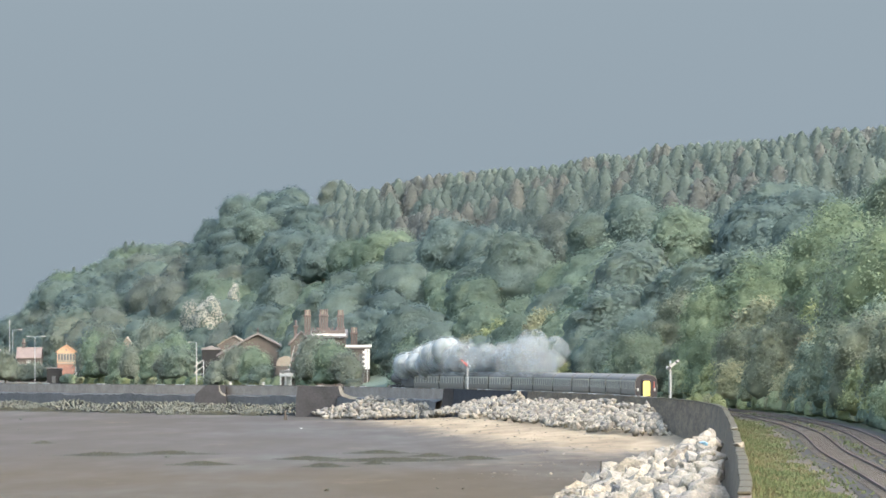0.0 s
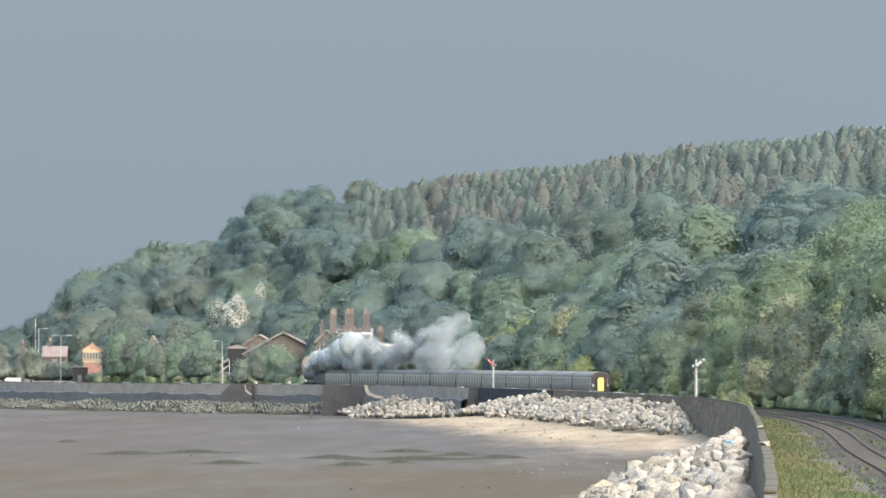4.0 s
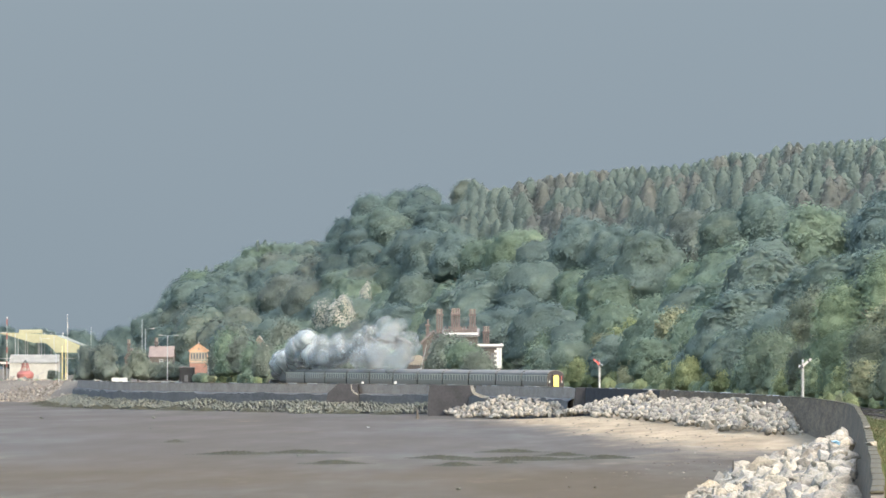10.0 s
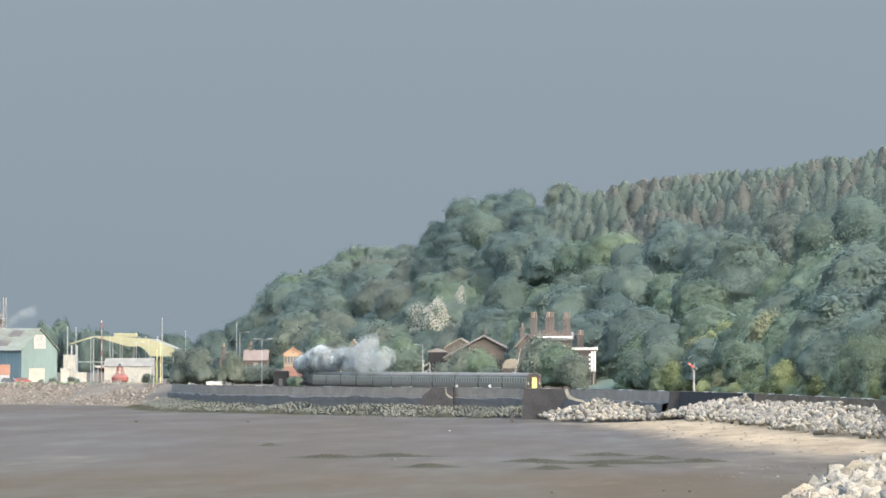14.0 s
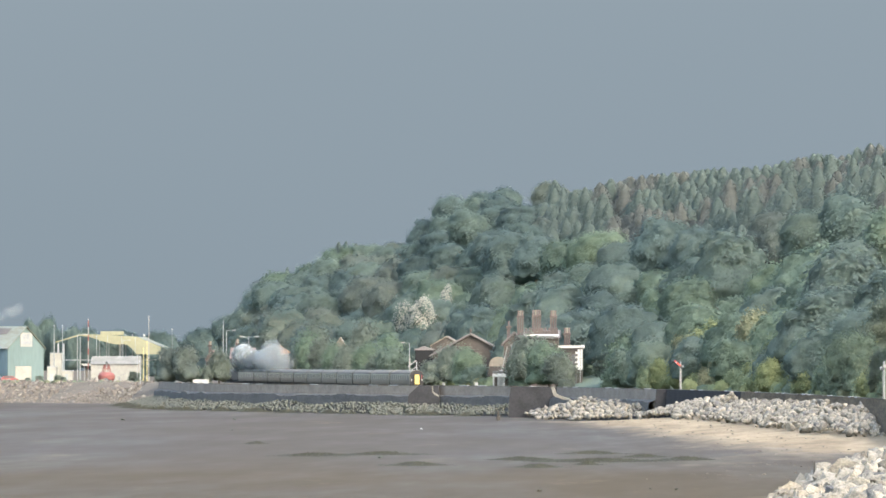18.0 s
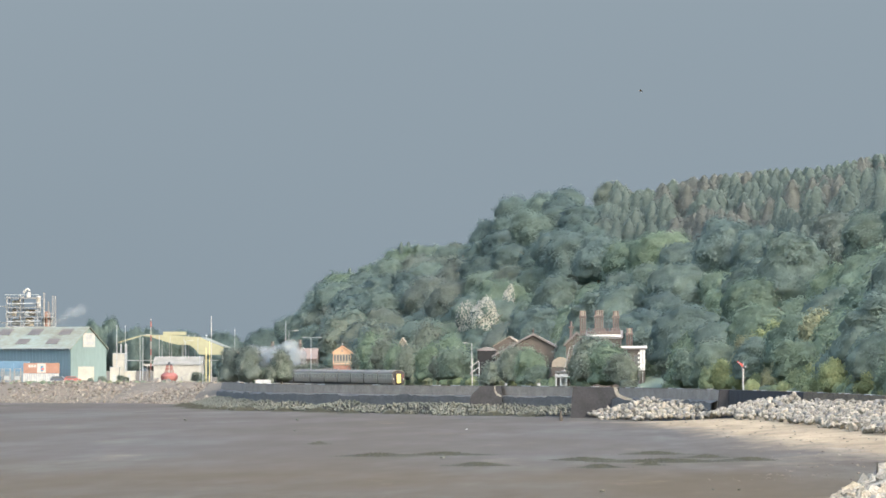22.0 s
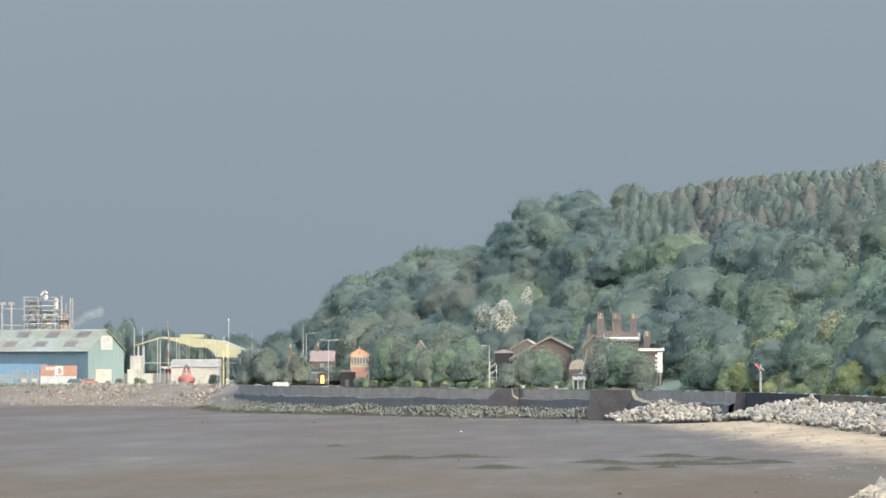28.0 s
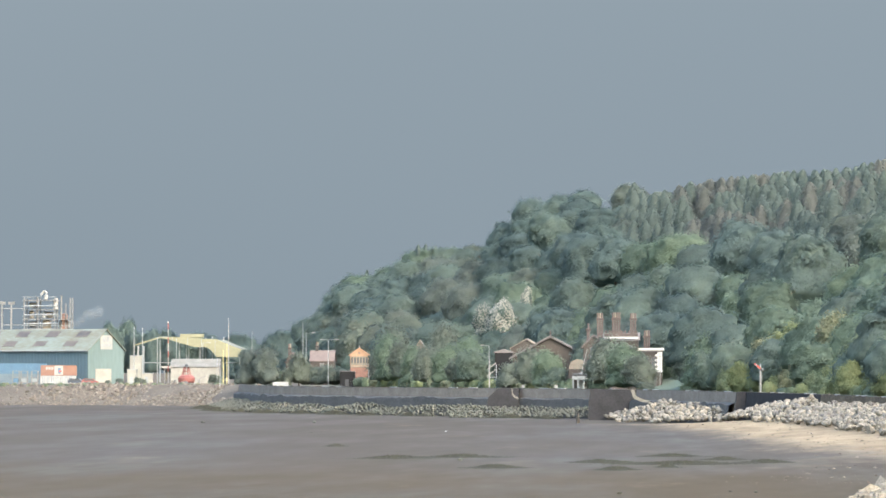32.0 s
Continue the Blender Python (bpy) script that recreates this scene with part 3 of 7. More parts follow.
COPES = [Solid().box(-0.23, 0.23, 0, 3.34 - g, 0, h, 0.04).mesh("coping_stone", mt) for h, g, mt in ((0.10, 0.1, COPE_DARK), (0.12, 0.0, WALL), (0.10, 0.02, COPE_DARK), (0.08, 0.2, COPE_DARK), (0.14, 0.05, COPE), (0.12, 0.0, LICHEN), (0.11, 0.05, LICHEN), (0.13, 0.0, LICHEN))]
build_wall()


RNG = np.random.default_rng(11)


# ---- railway ----
def build_tracks():
    for off, word in ((0.0, "seaward"), (3.45, "inland")):
        th = thing("railway_track", pose(0, 0, 0), "rusty steel railway track on brown ballast", "railway track", "two parallel tracks", "structure")
        for side in (-0.7525, 0.7525):
            s, vs, fs = Solid(), [], []
            ys = np.arange(110, 1650, 5.0)
            for y in ys:
                x = float(track_x(y)) + off + side
                for dx, z in ((-0.07, 4.0), (-0.036, 4.05), (-0.036, RAIL), (0.036, RAIL), (0.036, 4.05), (0.07, 4.0)):
                    vs.append((x + dx, y, z))
            for k in range(len(ys) - 1):
                fs += [(6 * k + j, 6 * k + j + 1, 6 * k + 7 + j, 6 * k + 6 + j) for j in range(5)]
            part("rail", s.add(vs, fs), RUST, th)
        s = Solid()
        for y in np.arange(200, 620, 0.75):
            x, dx = float(track_x(y)) + off, float(track_x(y + 0.5) - track_x(y)) / 0.5
            s.box(-1.25, 1.25, -0.13, 0.13, 3.9, 4.085, m=pose(x, y, 0, 0, 0, -math.degrees(math.atan(dx))))
        sl = part("sleepers", s, TIMBER, th, "weathered timber sleepers")
        sl["kind"] = "stuff"


def grass_tufts():
    """Long grass on the verge between wall and ballast."""
    n = 40000
    y = 180 + 420 * RNG.uniform(0, 1, n) ** 1.4
    w = RNG.uniform(0, 1, n)
    lo, hi = wall_x(y) + 0.3, cess_x(y) + 0.3
    x = lo + (hi - lo) * w + np.where(w > 0.75, RNG.normal(0.1, 0.35, n), 0)
    # weeds on the ballast, thinly
    stray = RNG.uniform(0, 1, n) < 0.07
    x = np.where(stray, track_x(y) + np.where(RNG.uniform(0, 1, n) < 0.6, RNG.normal(1.75, 0.28, n), RNG.normal(-1.9, 0.5, n)), x)
    patch = np.sin(x * 1.1 + y * 0.13) + np.sin(y * 0.31 - x * 0.7) + np.sin(y * 0.057)
    h = np.where(stray, 0.5, 1.0) * np.clip(0.17 + 0.05 * patch + RNG.normal(0, 0.06, n), 0.04, 0.5) * (0.5 + 0.9 * np.abs(0.5 - w) * 2 * (w < 0.6) + 0.3)
    a = RNG.uniform(0, 6.28, n)
    c, s_ = np.cos(a) * 0.10, np.sin(a) * 0.10
    zb = 4.15 - 0.17 * w - 0.05
    q = np.stack([np.stack([x - c, y - s_, zb], 1), np.stack([x + c, y + s_, zb], 1), np.stack([x + RNG.normal(0, 0.1, n), y + RNG.normal(0, 0.1, n), zb + h], 1)], 1)
    mi = (patch + RNG.normal(0, 1.2, n) > 0.1).astype(int)
    tagged(new("long_grass", np_mesh("long_grass", q.reshape(-1, 3), np.arange(3 * n).reshape(-1, 3), [GRASS_DRY, GRASS_GREEN], mi)), "long yellow-green grass on the railway verge", "grass", kind="stuff")


GRASS_DRY = material("dry_grass", (0.068, 0.066, 0.032), (0.108, 0.100, 0.050), 0.6, 0.8, trans=0.3, bump=0)
GRASS_GREEN = material("green_grass", (0.050, 0.066, 0.026), (0.084, 0.100, 0.042), 0.6, 0.8, trans=0.3, bump=0)
grass_tufts()
TIMBER = material("sleeper_timber", (0.028, 0.0245, 0.020), (0.066, 0.057, 0.047), 1.5, 0.9)
build_tracks()


# ---- trees ----
def leaf_sprays(rng, p, out, size, loose=0.1):
    """Small leaf sprays at p that face out: verts, faces."""
    n = len(p)
    nrm = out + rng.normal(scale=loose, size=(n, 3))
    nrm /= np.linalg.norm(nrm, axis=1)[:, None]
    t = np.cross(nrm, rng.normal(size=(n, 3)))
    t /= np.linalg.norm(t, axis=1)[:, None]
    b = np.cross(nrm, t)
    s = (size * rng.uniform(0.6, 1.35, n))[:, None]
    q = np.stack([p - t * s, p + t * s * 0.5 - b * s * 0.8, p + t * s * 0.6 + b * s * 0.75], 1)
    return q.reshape(-1, 3), np.arange(3 * n).reshape(-1, 3)


def unit(a):
    return a / np.linalg.norm(a, axis=1)[:, None]


def ball(level):
    bm = bmesh.new()
    bmesh.ops.create_icosphere(bm, subdivisions=level, radius=1.0)
    g, f = np.array([v.co[:] for v in bm.verts]), np.array([[v.index for v in q.verts] for q in bm.faces])
    bm.free()
    return g, f


BALLS = {level: ball(level) for level in (1, 2, 4)}


def broadleaf(rng, h, r, clumps, count, size, base=0.18, ragged=1.0):
    """Crown of a broadleaved tree of height h and radius r: an uneven dome, knobbly with leafy clumps at two sizes and covered in leaf sprays."""
    mid, half = h * (base + 1) / 2, h * (1 - base) / 2
    axes = np.array([r, r, half])
    lobes = [(unit(rng.normal(size=(1, 3)))[0], rng.uniform(-0.22, 0.26)) for _ in range(9)]
    big, small = unit(rng.normal(size=(clumps, 3))), unit(rng.normal(size=(clumps * 5, 3)))
    wide, fine = 1.9 / math.sqrt(clumps), 1.6 / math.sqrt(clumps * 5)
    heave = rng.uniform(0.3, 1.0, clumps)

    def knob(d, centres, w):
        c = d @ centres.T
        i = c.argmax(1)
        a = np.arccos(np.clip(c[np.arange(len(d)), i], -1, 1)) / w
        return np.sqrt(np.clip(1 - a * a, 0, 1)), i

    def skin(d):
        k1, i = knob(d, big, wide)
        k2, j = knob(d, small, fine)
        return 0.93 - 0.18 * ragged + sum(a * np.clip(d @ l, 0, 1) ** 3 for l, a in lobes) + ragged * (0.16 * k1 * heave[i] + 0.05 * k2), i, j
    n = clumps * count
    d = rng.normal(size=(n, 3))
    d = unit(d)
    d[:, 2] = np.where(d[:, 2] < -0.6, -d[:, 2], d[:, 2])

    def placed(d, s):
        """The dome's skirt hangs down rather than closing underneath."""
        full = np.where(d[:, 2] < 0, 1 / np.maximum(0.72, np.hypot(d[:, 0], d[:, 1])), 1.0)
        return d * np.stack([s * full, s * full, s], 1) * axes
    s, i, j = skin(d)
    p = placed(d, s * rng.uniform(0.92, 1.03, n) + (0.14 if ragged >= 2 else 0.10) * ragged * rng.uniform(0, 1, n) ** 5)
    v1, f1 = leaf_sprays(rng, p, unit(d + 0.75 * (d - big[i] * 0.86) + 0.4 * (d - small[j]) + np.array([0, 0, 0.6])), size, 0.38 if count >= 150 else 0.15)
    g, f3 = BALLS[4]
    v3 = placed(g, skin(g)[0] * (0.97 - 0.04 * ragged))
    v = np.concatenate([v1, v3]) + np.array([0, 0, mid])
    return v, np.concatenate([f1, f3 + len(v1)])


def conifer(rng, h, r, tiers, size):
    """A dense cone of drooping sprays in rough tiers, with a narrow tip."""
    n = tiers * 64
    u = rng.uniform(0, 1, n) ** 1.1
    a = rng.uniform(0, 2 * math.pi, n)

    def width(u, a):
        return (r * (1 - u) ** 0.60 + 0.05) * (0.96 + 0.05 * np.cos(u * tiers * 2.2))
    w = width(u, a) * rng.uniform(0.72, 1.30, n) * (1 + 0.16 * np.sin(3 * a + 9 * u + rng.uniform(0, 6)))
    p = np.stack([w * np.cos(a), w * np.sin(a), h * (0.04 + 0.95 * u)], 1)
    out = unit(np.stack([np.cos(a) * 0.75, np.sin(a) * 0.75, np.full(n, 0.42)], 1))
    v1, f1 = leaf_sprays(rng, p, out, size, 0.16)
    rings, sides = 9, 9
    uu, aa = np.meshgrid(np.linspace(0, 0.97, rings), np.arange(sides) * 2 * math.pi / sides, indexing="ij")
    ww = width(uu, aa) * 0.78 * rng.uniform(0.94, 1.06, uu.shape)
    v2 = np.stack([ww * np.cos(aa), ww * np.sin(aa), h * (0.03 + 0.94 * uu)], -1).reshape(-1, 3)
    f2 = []
    for i in range(rings - 1):
        for j in range(sides):
            q = (i * sides + j, i * sides + (j + 1) % sides, (i + 1) * sides + (j + 1) % sides, (i + 1) * sides + j)
            f2 += [(q[0], q[1], q[2]), (q[0], q[2], q[3])]
    return np.concatenate([v1, v2]), np.concatenate([f1, np.array(f2) + len(v1)])


def trunk(h, r, limbs, rng):
    s = Solid().tube((0, 0, -0.6), (0.05, 0, h * 0.45), r, r * 0.7, 7).tube((0.05, 0, h * 0.45), (0, 0.1, h * 0.85), r * 0.7, r * 0.15, 6)
    for k in range(limbs):
        a, z = rng.uniform(0, 2 * math.pi), h * rng.uniform(0.25, 0.6)
        L = h * rng.uniform(0.18, 0.32)
        s.tube((0.03, 0, z), (L * math.cos(a), L * math.sin(a), z + L * 0.8), r * 0.4, r * 0.1, 5)
    return s


KINDS = {}


def tree_kind(key, h, r, leaf, kind="broad", clumps=30, count=22, size=0.5, base=0.15, ragged=1.0):
    """Meshes of one kind of tree: crown and trunk."""
    rng = np.random.default_rng(sum(map(ord, key[0])) * 10 + key[1])
    v, f = broadleaf(rng, h, r, clumps, count, size, base, ragged) if kind == "broad" else conifer(rng, h, r, clumps, size)
    # a tree in flower is white only here and there
    flowers = (rng.uniform(0, 1, len(f)) < np.where(np.arange(len(f)) < clumps * count, 0.8, 0.25)).astype(int) if leaf == 14 else None
    KINDS[key] = (np_mesh("crown", v, f, [LEAF[0], LEAF[14]] if leaf == 14 else LEAF[leaf], flowers, smooth=True), trunk(h, 0.028 * h, 6 if kind == "broad" else 0, rng).mesh("trunk", BARK), h, r, v, f)


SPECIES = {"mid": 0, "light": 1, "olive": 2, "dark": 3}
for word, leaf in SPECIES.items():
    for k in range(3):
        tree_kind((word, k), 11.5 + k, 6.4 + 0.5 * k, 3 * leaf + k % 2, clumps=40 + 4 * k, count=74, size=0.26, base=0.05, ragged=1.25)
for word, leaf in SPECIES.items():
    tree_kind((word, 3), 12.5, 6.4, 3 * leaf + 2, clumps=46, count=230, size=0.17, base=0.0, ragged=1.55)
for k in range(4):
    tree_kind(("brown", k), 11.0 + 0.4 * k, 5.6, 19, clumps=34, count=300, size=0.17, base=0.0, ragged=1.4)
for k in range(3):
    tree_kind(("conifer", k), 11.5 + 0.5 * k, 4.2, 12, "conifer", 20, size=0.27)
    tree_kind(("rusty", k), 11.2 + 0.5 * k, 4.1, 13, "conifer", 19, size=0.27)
    tree_kind(("bush", k), 5.2, 3.3, (1, 7, 4)[k], clumps=16, count=150, size=0.16, base=0.0, ragged=2.0)
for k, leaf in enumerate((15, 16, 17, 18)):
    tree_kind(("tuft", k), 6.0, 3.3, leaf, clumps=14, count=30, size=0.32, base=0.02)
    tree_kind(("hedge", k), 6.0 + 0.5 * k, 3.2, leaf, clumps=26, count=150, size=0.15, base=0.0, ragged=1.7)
tree_kind(("blossom", 0), 16, 3.9, 14, clumps=22, count=100, size=0.22, base=0.38, ragged=1.6)
tree_kind(("thicket", 0), 9.0, 3.9, 7, clumps=16, count=190, size=0.18, base=0.0, ragged=2.1)
tree_kind(("thicket", 1), 8.6, 4.2, 4, clumps=18, count=180, size=0.18, base=0.0, ragged=2.0)
tree_kind(("scrub", 0), 8.8, 3.9, 6, clumps=18, count=170, size=0.17, base=0.0, ragged=2.0)
tree_kind(("sapling", 0), 6.5, 2.5, 7, clumps=14, count=160, size=0.15, base=0.0, ragged=2.0)

LABELS = {"mid": "leafy mid-green broadleaved tree on the hillside", "light": "bright green broadleaved tree in sunlight", "olive": "olive-green tree with thin spring leaves",
          "dark": "dark green dense broadleaved tree", "conifer": "tall dark green spruce on the ridge", "rusty": "rust-tinged brown larch on the ridge",
          "brown": "brownish tree still half bare of leaves", "bush": "rounded green bush by the railway", "blossom": "hawthorn tree white with blossom", "tuft": "low leafy scrub bush", "hedge": "leafy green lineside bush", "thicket": "bushy green tree, leafy down to the ground", "scrub": "brownish-green bushy tree, leafy to the ground", "sapling": "young light green tree by the shore"}


def tree(word, k, place, scale=1.0, tall=1.0, group=""):
    crown, stem, h, r, v, f = KINDS[word, k]
    name = {"bush": "bush", "hedge": "bush", "tuft": "bush", "conifer": "conifer", "rusty": "conifer", "blossom": "blossom_tree"}.get(word, "tree")
    th = thing(name, Matrix.LocRotScale(place, Euler((0, 0, RNG.uniform(0, 6.28))), (scale, scale, scale * tall)), LABELS[word], "bush" if word in ("bush", "hedge", "tuft") else "tree", group)
    part("trunk", stem, None, th)
    part("crown", crown, None, th)
    return th


def wood(sites, name, label):
    """Many trees joined: sites of (kind, number, place, scale, tall)."""
    V, F, MI, b = [], [], [], 0
    for word, k, p, sc, tall in sites:
        crown, stem, h, r, v, f = KINDS[word, k]
        a = RNG.uniform(0, 6.28)
        rot = np.array([[math.cos(a), -math.sin(a), 0], [math.sin(a), math.cos(a), 0], [0, 0, tall]])
        V.append(v @ rot.T * sc + np.array(p))
        F.append(f + b)
        b += len(v)
        MI.append(np.full(len(f), LEAF.index(crown.materials[0])))
    tagged(new(name, np_mesh(name, np.concatenate(V), np.concatenate(F), LEAF, np.concatenate(MI), True)), label, "woodland", kind="stuff")


# the tree-line against the sky: (bearing, rise), both in units of 1/9659 of the distance
CREST = [(-820, 32), (-790, 48), (-764, 66), (-735, 86), (-716, 109), (-700, 128), (-684, 141), (-654, 164), (-624, 163), (-594, 196), (-554, 205), (-504, 206), (-464, 211), (-439, 209), (-424, 231), (-384, 271),
         (-354, 291), (-294, 303), (-244, 296), (-214, 286), (-194, 300), (-179, 322), (-144, 308), (-84, 325), (-34, 332), (66, 343), (176, 349), (216, 356), (286, 372), (336, 366),
         (366, 390), (416, 387), (516, 396), (616, 406), (676, 421), (716, 416), (784, 423), (1200, 440)]


def crest(p):
    """Height of the tree-line in the direction of p."""
    return EYE + p.y / 9659 * float(np.interp(p.x / p.y * 9659, [c[0] for c in CREST], [c[1] for c in CREST]))


def species(p, top, q):
    """Which tree grows where: p its foot, top its height above the sea, q a noise."""
    b, e = p.x / p.y * 9659, (top - EYE) / p.y * 9659
    if 430 < b < 720 and 258 < e < 335:
        return "dark"
    if b > 545 and 150 < e < 310:
        return "light" if q > -0.30 else "mid"
    if 380 < b < 560 and e < 150:
        return "olive" if q > 0 else "light"
    if b > 560 and 75 < e < 165:
        return "brown" if q > 0.0 else "olive"
    if -150 < b < -20 and 40 < e < 170:
        return "dark"
    if -20 < b < 260 and 110 < e < 235:
        return "light" if q > 0.0 else "mid"
    if -455 < b < -205 and e > 205:
        return "dark"
    if -250 < b < -185 and 165 < e < 205:
        return "brown"
    return "light" if q > 0.30 else "mid" if q > -0.12 else "olive" if q > -0.3 else "dark"


def plant_hill():
    HRNG = np.random.default_rng(4)
    far, near, scrub = [], 0, []
    for v, firs in [(k / 8.0, False) for k in range(9)] + [(0.62 + 0.0345 * k, True) for k in range(12)]:
        u = HRNG.uniform(0, 0.1)
        while u < len(HILL) - 1.02:
            p = on_hill(u, min(1, max(0, v + HRNG.uniform(-0.05, 0.05) * (v > 0))))
            i = int(u)
            a, b = on_hill(i + 0.01, v), on_hill(i + 0.99, v)
            seg, across = (b - a).length, abs(b.x / b.y - a.x / a.y) * p.y
            step = (2.3 if firs else 8.2) * HRNG.uniform(0.7, 1.35) * (seg / max(across, 14))
            u += min(step, seg * 0.3) / seg
            high = v > 0.60 and 2.6 < u < 7.3 or (v > 0.9 and u < 3)
            if high != firs:
                continue
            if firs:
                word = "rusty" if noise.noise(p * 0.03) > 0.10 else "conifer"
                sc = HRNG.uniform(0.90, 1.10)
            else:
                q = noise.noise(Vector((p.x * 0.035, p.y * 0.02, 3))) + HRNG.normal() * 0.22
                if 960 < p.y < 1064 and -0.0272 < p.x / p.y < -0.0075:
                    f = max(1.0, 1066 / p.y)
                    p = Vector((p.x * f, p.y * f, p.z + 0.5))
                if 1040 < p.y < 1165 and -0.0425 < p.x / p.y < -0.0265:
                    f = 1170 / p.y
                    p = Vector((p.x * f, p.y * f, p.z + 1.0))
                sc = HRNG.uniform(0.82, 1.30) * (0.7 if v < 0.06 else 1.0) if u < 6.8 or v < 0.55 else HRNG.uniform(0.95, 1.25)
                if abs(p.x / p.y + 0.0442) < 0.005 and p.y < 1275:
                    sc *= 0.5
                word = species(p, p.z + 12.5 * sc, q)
            k = 3 if p.y < 780 and not firs else int(HRNG.integers(3))
            tall = HRNG.uniform(0.88, 1.12) if not firs else HRNG.uniform(0.45, 1.12) if v < 0.93 else HRNG.uniform(0.85, 1.1)
            if p.x / p.y > 0.088:
                sc *= 0.4
            # no crown stands above the tree-line, and those on the ridge reach it
            high_k = KINDS[word, k][2] * (1.0 if firs else 0.86)
            room = (crest(p) - HRNG.uniform(0, 1.0) * (0.6 if firs else 1.0 if v < 0.9 else 0.4) - p.z) / (high_k * sc)
            if room < 0.25:
                continue
            if tall > room or v > 0.93 and not firs:
                tall = min(room, 1.5)
                sc *= min(1.0, max(0.75, tall))
                tall = max(tall, 0.6) if sc < 1 else tall
                tall = min(tall, (crest(p) - p.z) / (high_k * sc))
            elif firs and v > 0.95:
                tall = min(room, 1.35)
            if u > 1.5 and not firs and near < 280 and (v < 0.4 or u > 4):
                near += 1
                tree(word, k, p, sc, tall, "woodland on the hillside")
            else:
                far.append((word, k, p, sc, tall))
    # single spruces that stand up from the tree-line
    for b, y, ground, top in ((-179, 1390, 43.0, 323), (-172, 1384, 43.0, 312), (-562, 1480, 27.0, 214), (-549, 1484, 27.5, 215), (-531, 1482, 28.0, 211), (-653, 1476, 21.5, 169)):
        far.append(("conifer", 1, Vector((b / 9659 * y, y, ground)), 0.6 if b < -500 else 1.0, (EYE + y * top / 9659 - ground) / (12.0 * (0.6 if b < -500 else 1.0))))
    # bushes crowd the inland track
    for row in range(3):
        y = 300.0 + 7 * row
        while y < 960:
            x = max(float(track_x(y)) + 7.6, float(foot_x(y)) - 3.0) + row * 3.6 + HRNG.uniform(-0.7, 1.2)
            q = noise.noise(Vector((y * 0.02, row, 7)))
            k = 1 if q > 0.05 else 2 if q > -0.08 else 0 if q > -0.25 else 3
            tree("hedge", k, Vector((x, y, 4.0 + 0.5 * row)), HRNG.uniform(0.75, 1.15) * (0.85 + 0.36 * row), HRNG.uniform(0.85, 1.2), "lineside bushes")
            y += HRNG.uniform(6, 11) + y * 0.006
    y = 300.0
    while y < 900:
        scrub.append(("tuft", int(HRNG.integers(4)), Vector((float(track_x(y)) + 7.2 + HRNG.uniform(-0.4, 0.6), y, 3.7)), HRNG.uniform(0.34, 0.5), HRNG.uniform(0.9, 1.3)))
        y += HRNG.uniform(2.2, 3.6) + y * 0.003
    y = 1050.0
    while y < 1300:
        scrub.append(("tuft", int(HRNG.integers(4)), Vector((float(track_x(y)) + 9.0 + HRNG.uniform(-0.6, 1.0), y, 3.9)), HRNG.uniform(0.4, 0.62), HRNG.uniform(0.8, 1.1)))
        y += HRNG.uniform(4.0, 7.0)
    for x, y, k, sc in ((28.2, 556, 1, 0.26), (28.6, 570, 1, 0.34), (28.3, 584, 2, 0.30), (27.9, 600, 1, 0.32), (27.6, 615, 1, 0.22), (36.0, 668, 1, 0.9), (38.5, 662, 1, 1.05), (33.5, 700, 1, 0.8), (41.5, 560, 1, 1.0), (43.0, 540, 2, 1.1), (32.5, 690, 1, 0.9), (34.8, 690, 2, 1.15), (37.5, 650, 1, 1.1), (40.0, 640, 1, 1.2), (33.4, 722, 2, 1.2), (36.5, 708, 1, 1.35), (39.5, 682, 2, 1.4)):
        tree("hedge", k, Vector((x, y, 4.2)), sc, 1.0, "lineside bushes")
    wood(scrub, "lineside_scrub", "low leafy scrub along the foot of the trees")
    wood(far, "hillside_wood", "dense mixed green woodland covering the hillside")
    print("wood", len(far), near)


plant_hill()


# ---- boulders ----
def boulder_mesh(seed, mat, flat=0.75, chip=False):
    rng = np.random.default_rng(seed)
    bm = bmesh.new()
    wide = rng.uniform(0.75, 1.2, 3)
    for k in range(11):
        d = Vector(rng.normal(size=3)).normalized() * rng.uniform(0.80, 1.12)
        bm.verts.new((d.x * wide[0], d.y * wide[1], d.z * flat * wide[2]))
    bmesh.ops.convex_hull(bm, input=bm.verts[:])
    bmesh.ops.delete(bm, geom=[v for v in bm.verts if not v.link_faces], context="VERTS")
    if chip:
        bmesh.ops.bevel(bm, geom=bm.edges[:], offset=0.025, segments=1, affect="EDGES", clamp_overlap=True)
    bmesh.ops.triangulate(bm, faces=bm.faces[:])
    me = bpy.data.meshes.new("boulder")
    bm.to_mesh(me)
    bm.free()
    me.materials.append(mat)
    return me


BOULDERS = [boulder_mesh(s, STONE) for s in range(8)]
CHIPPED = [boulder_mesh(s, STONE, chip=True) for s in range(30, 40)]
DARK_BOULDERS = [boulder_mesh(s + 20, STONE_DARK) for s in range(4)]


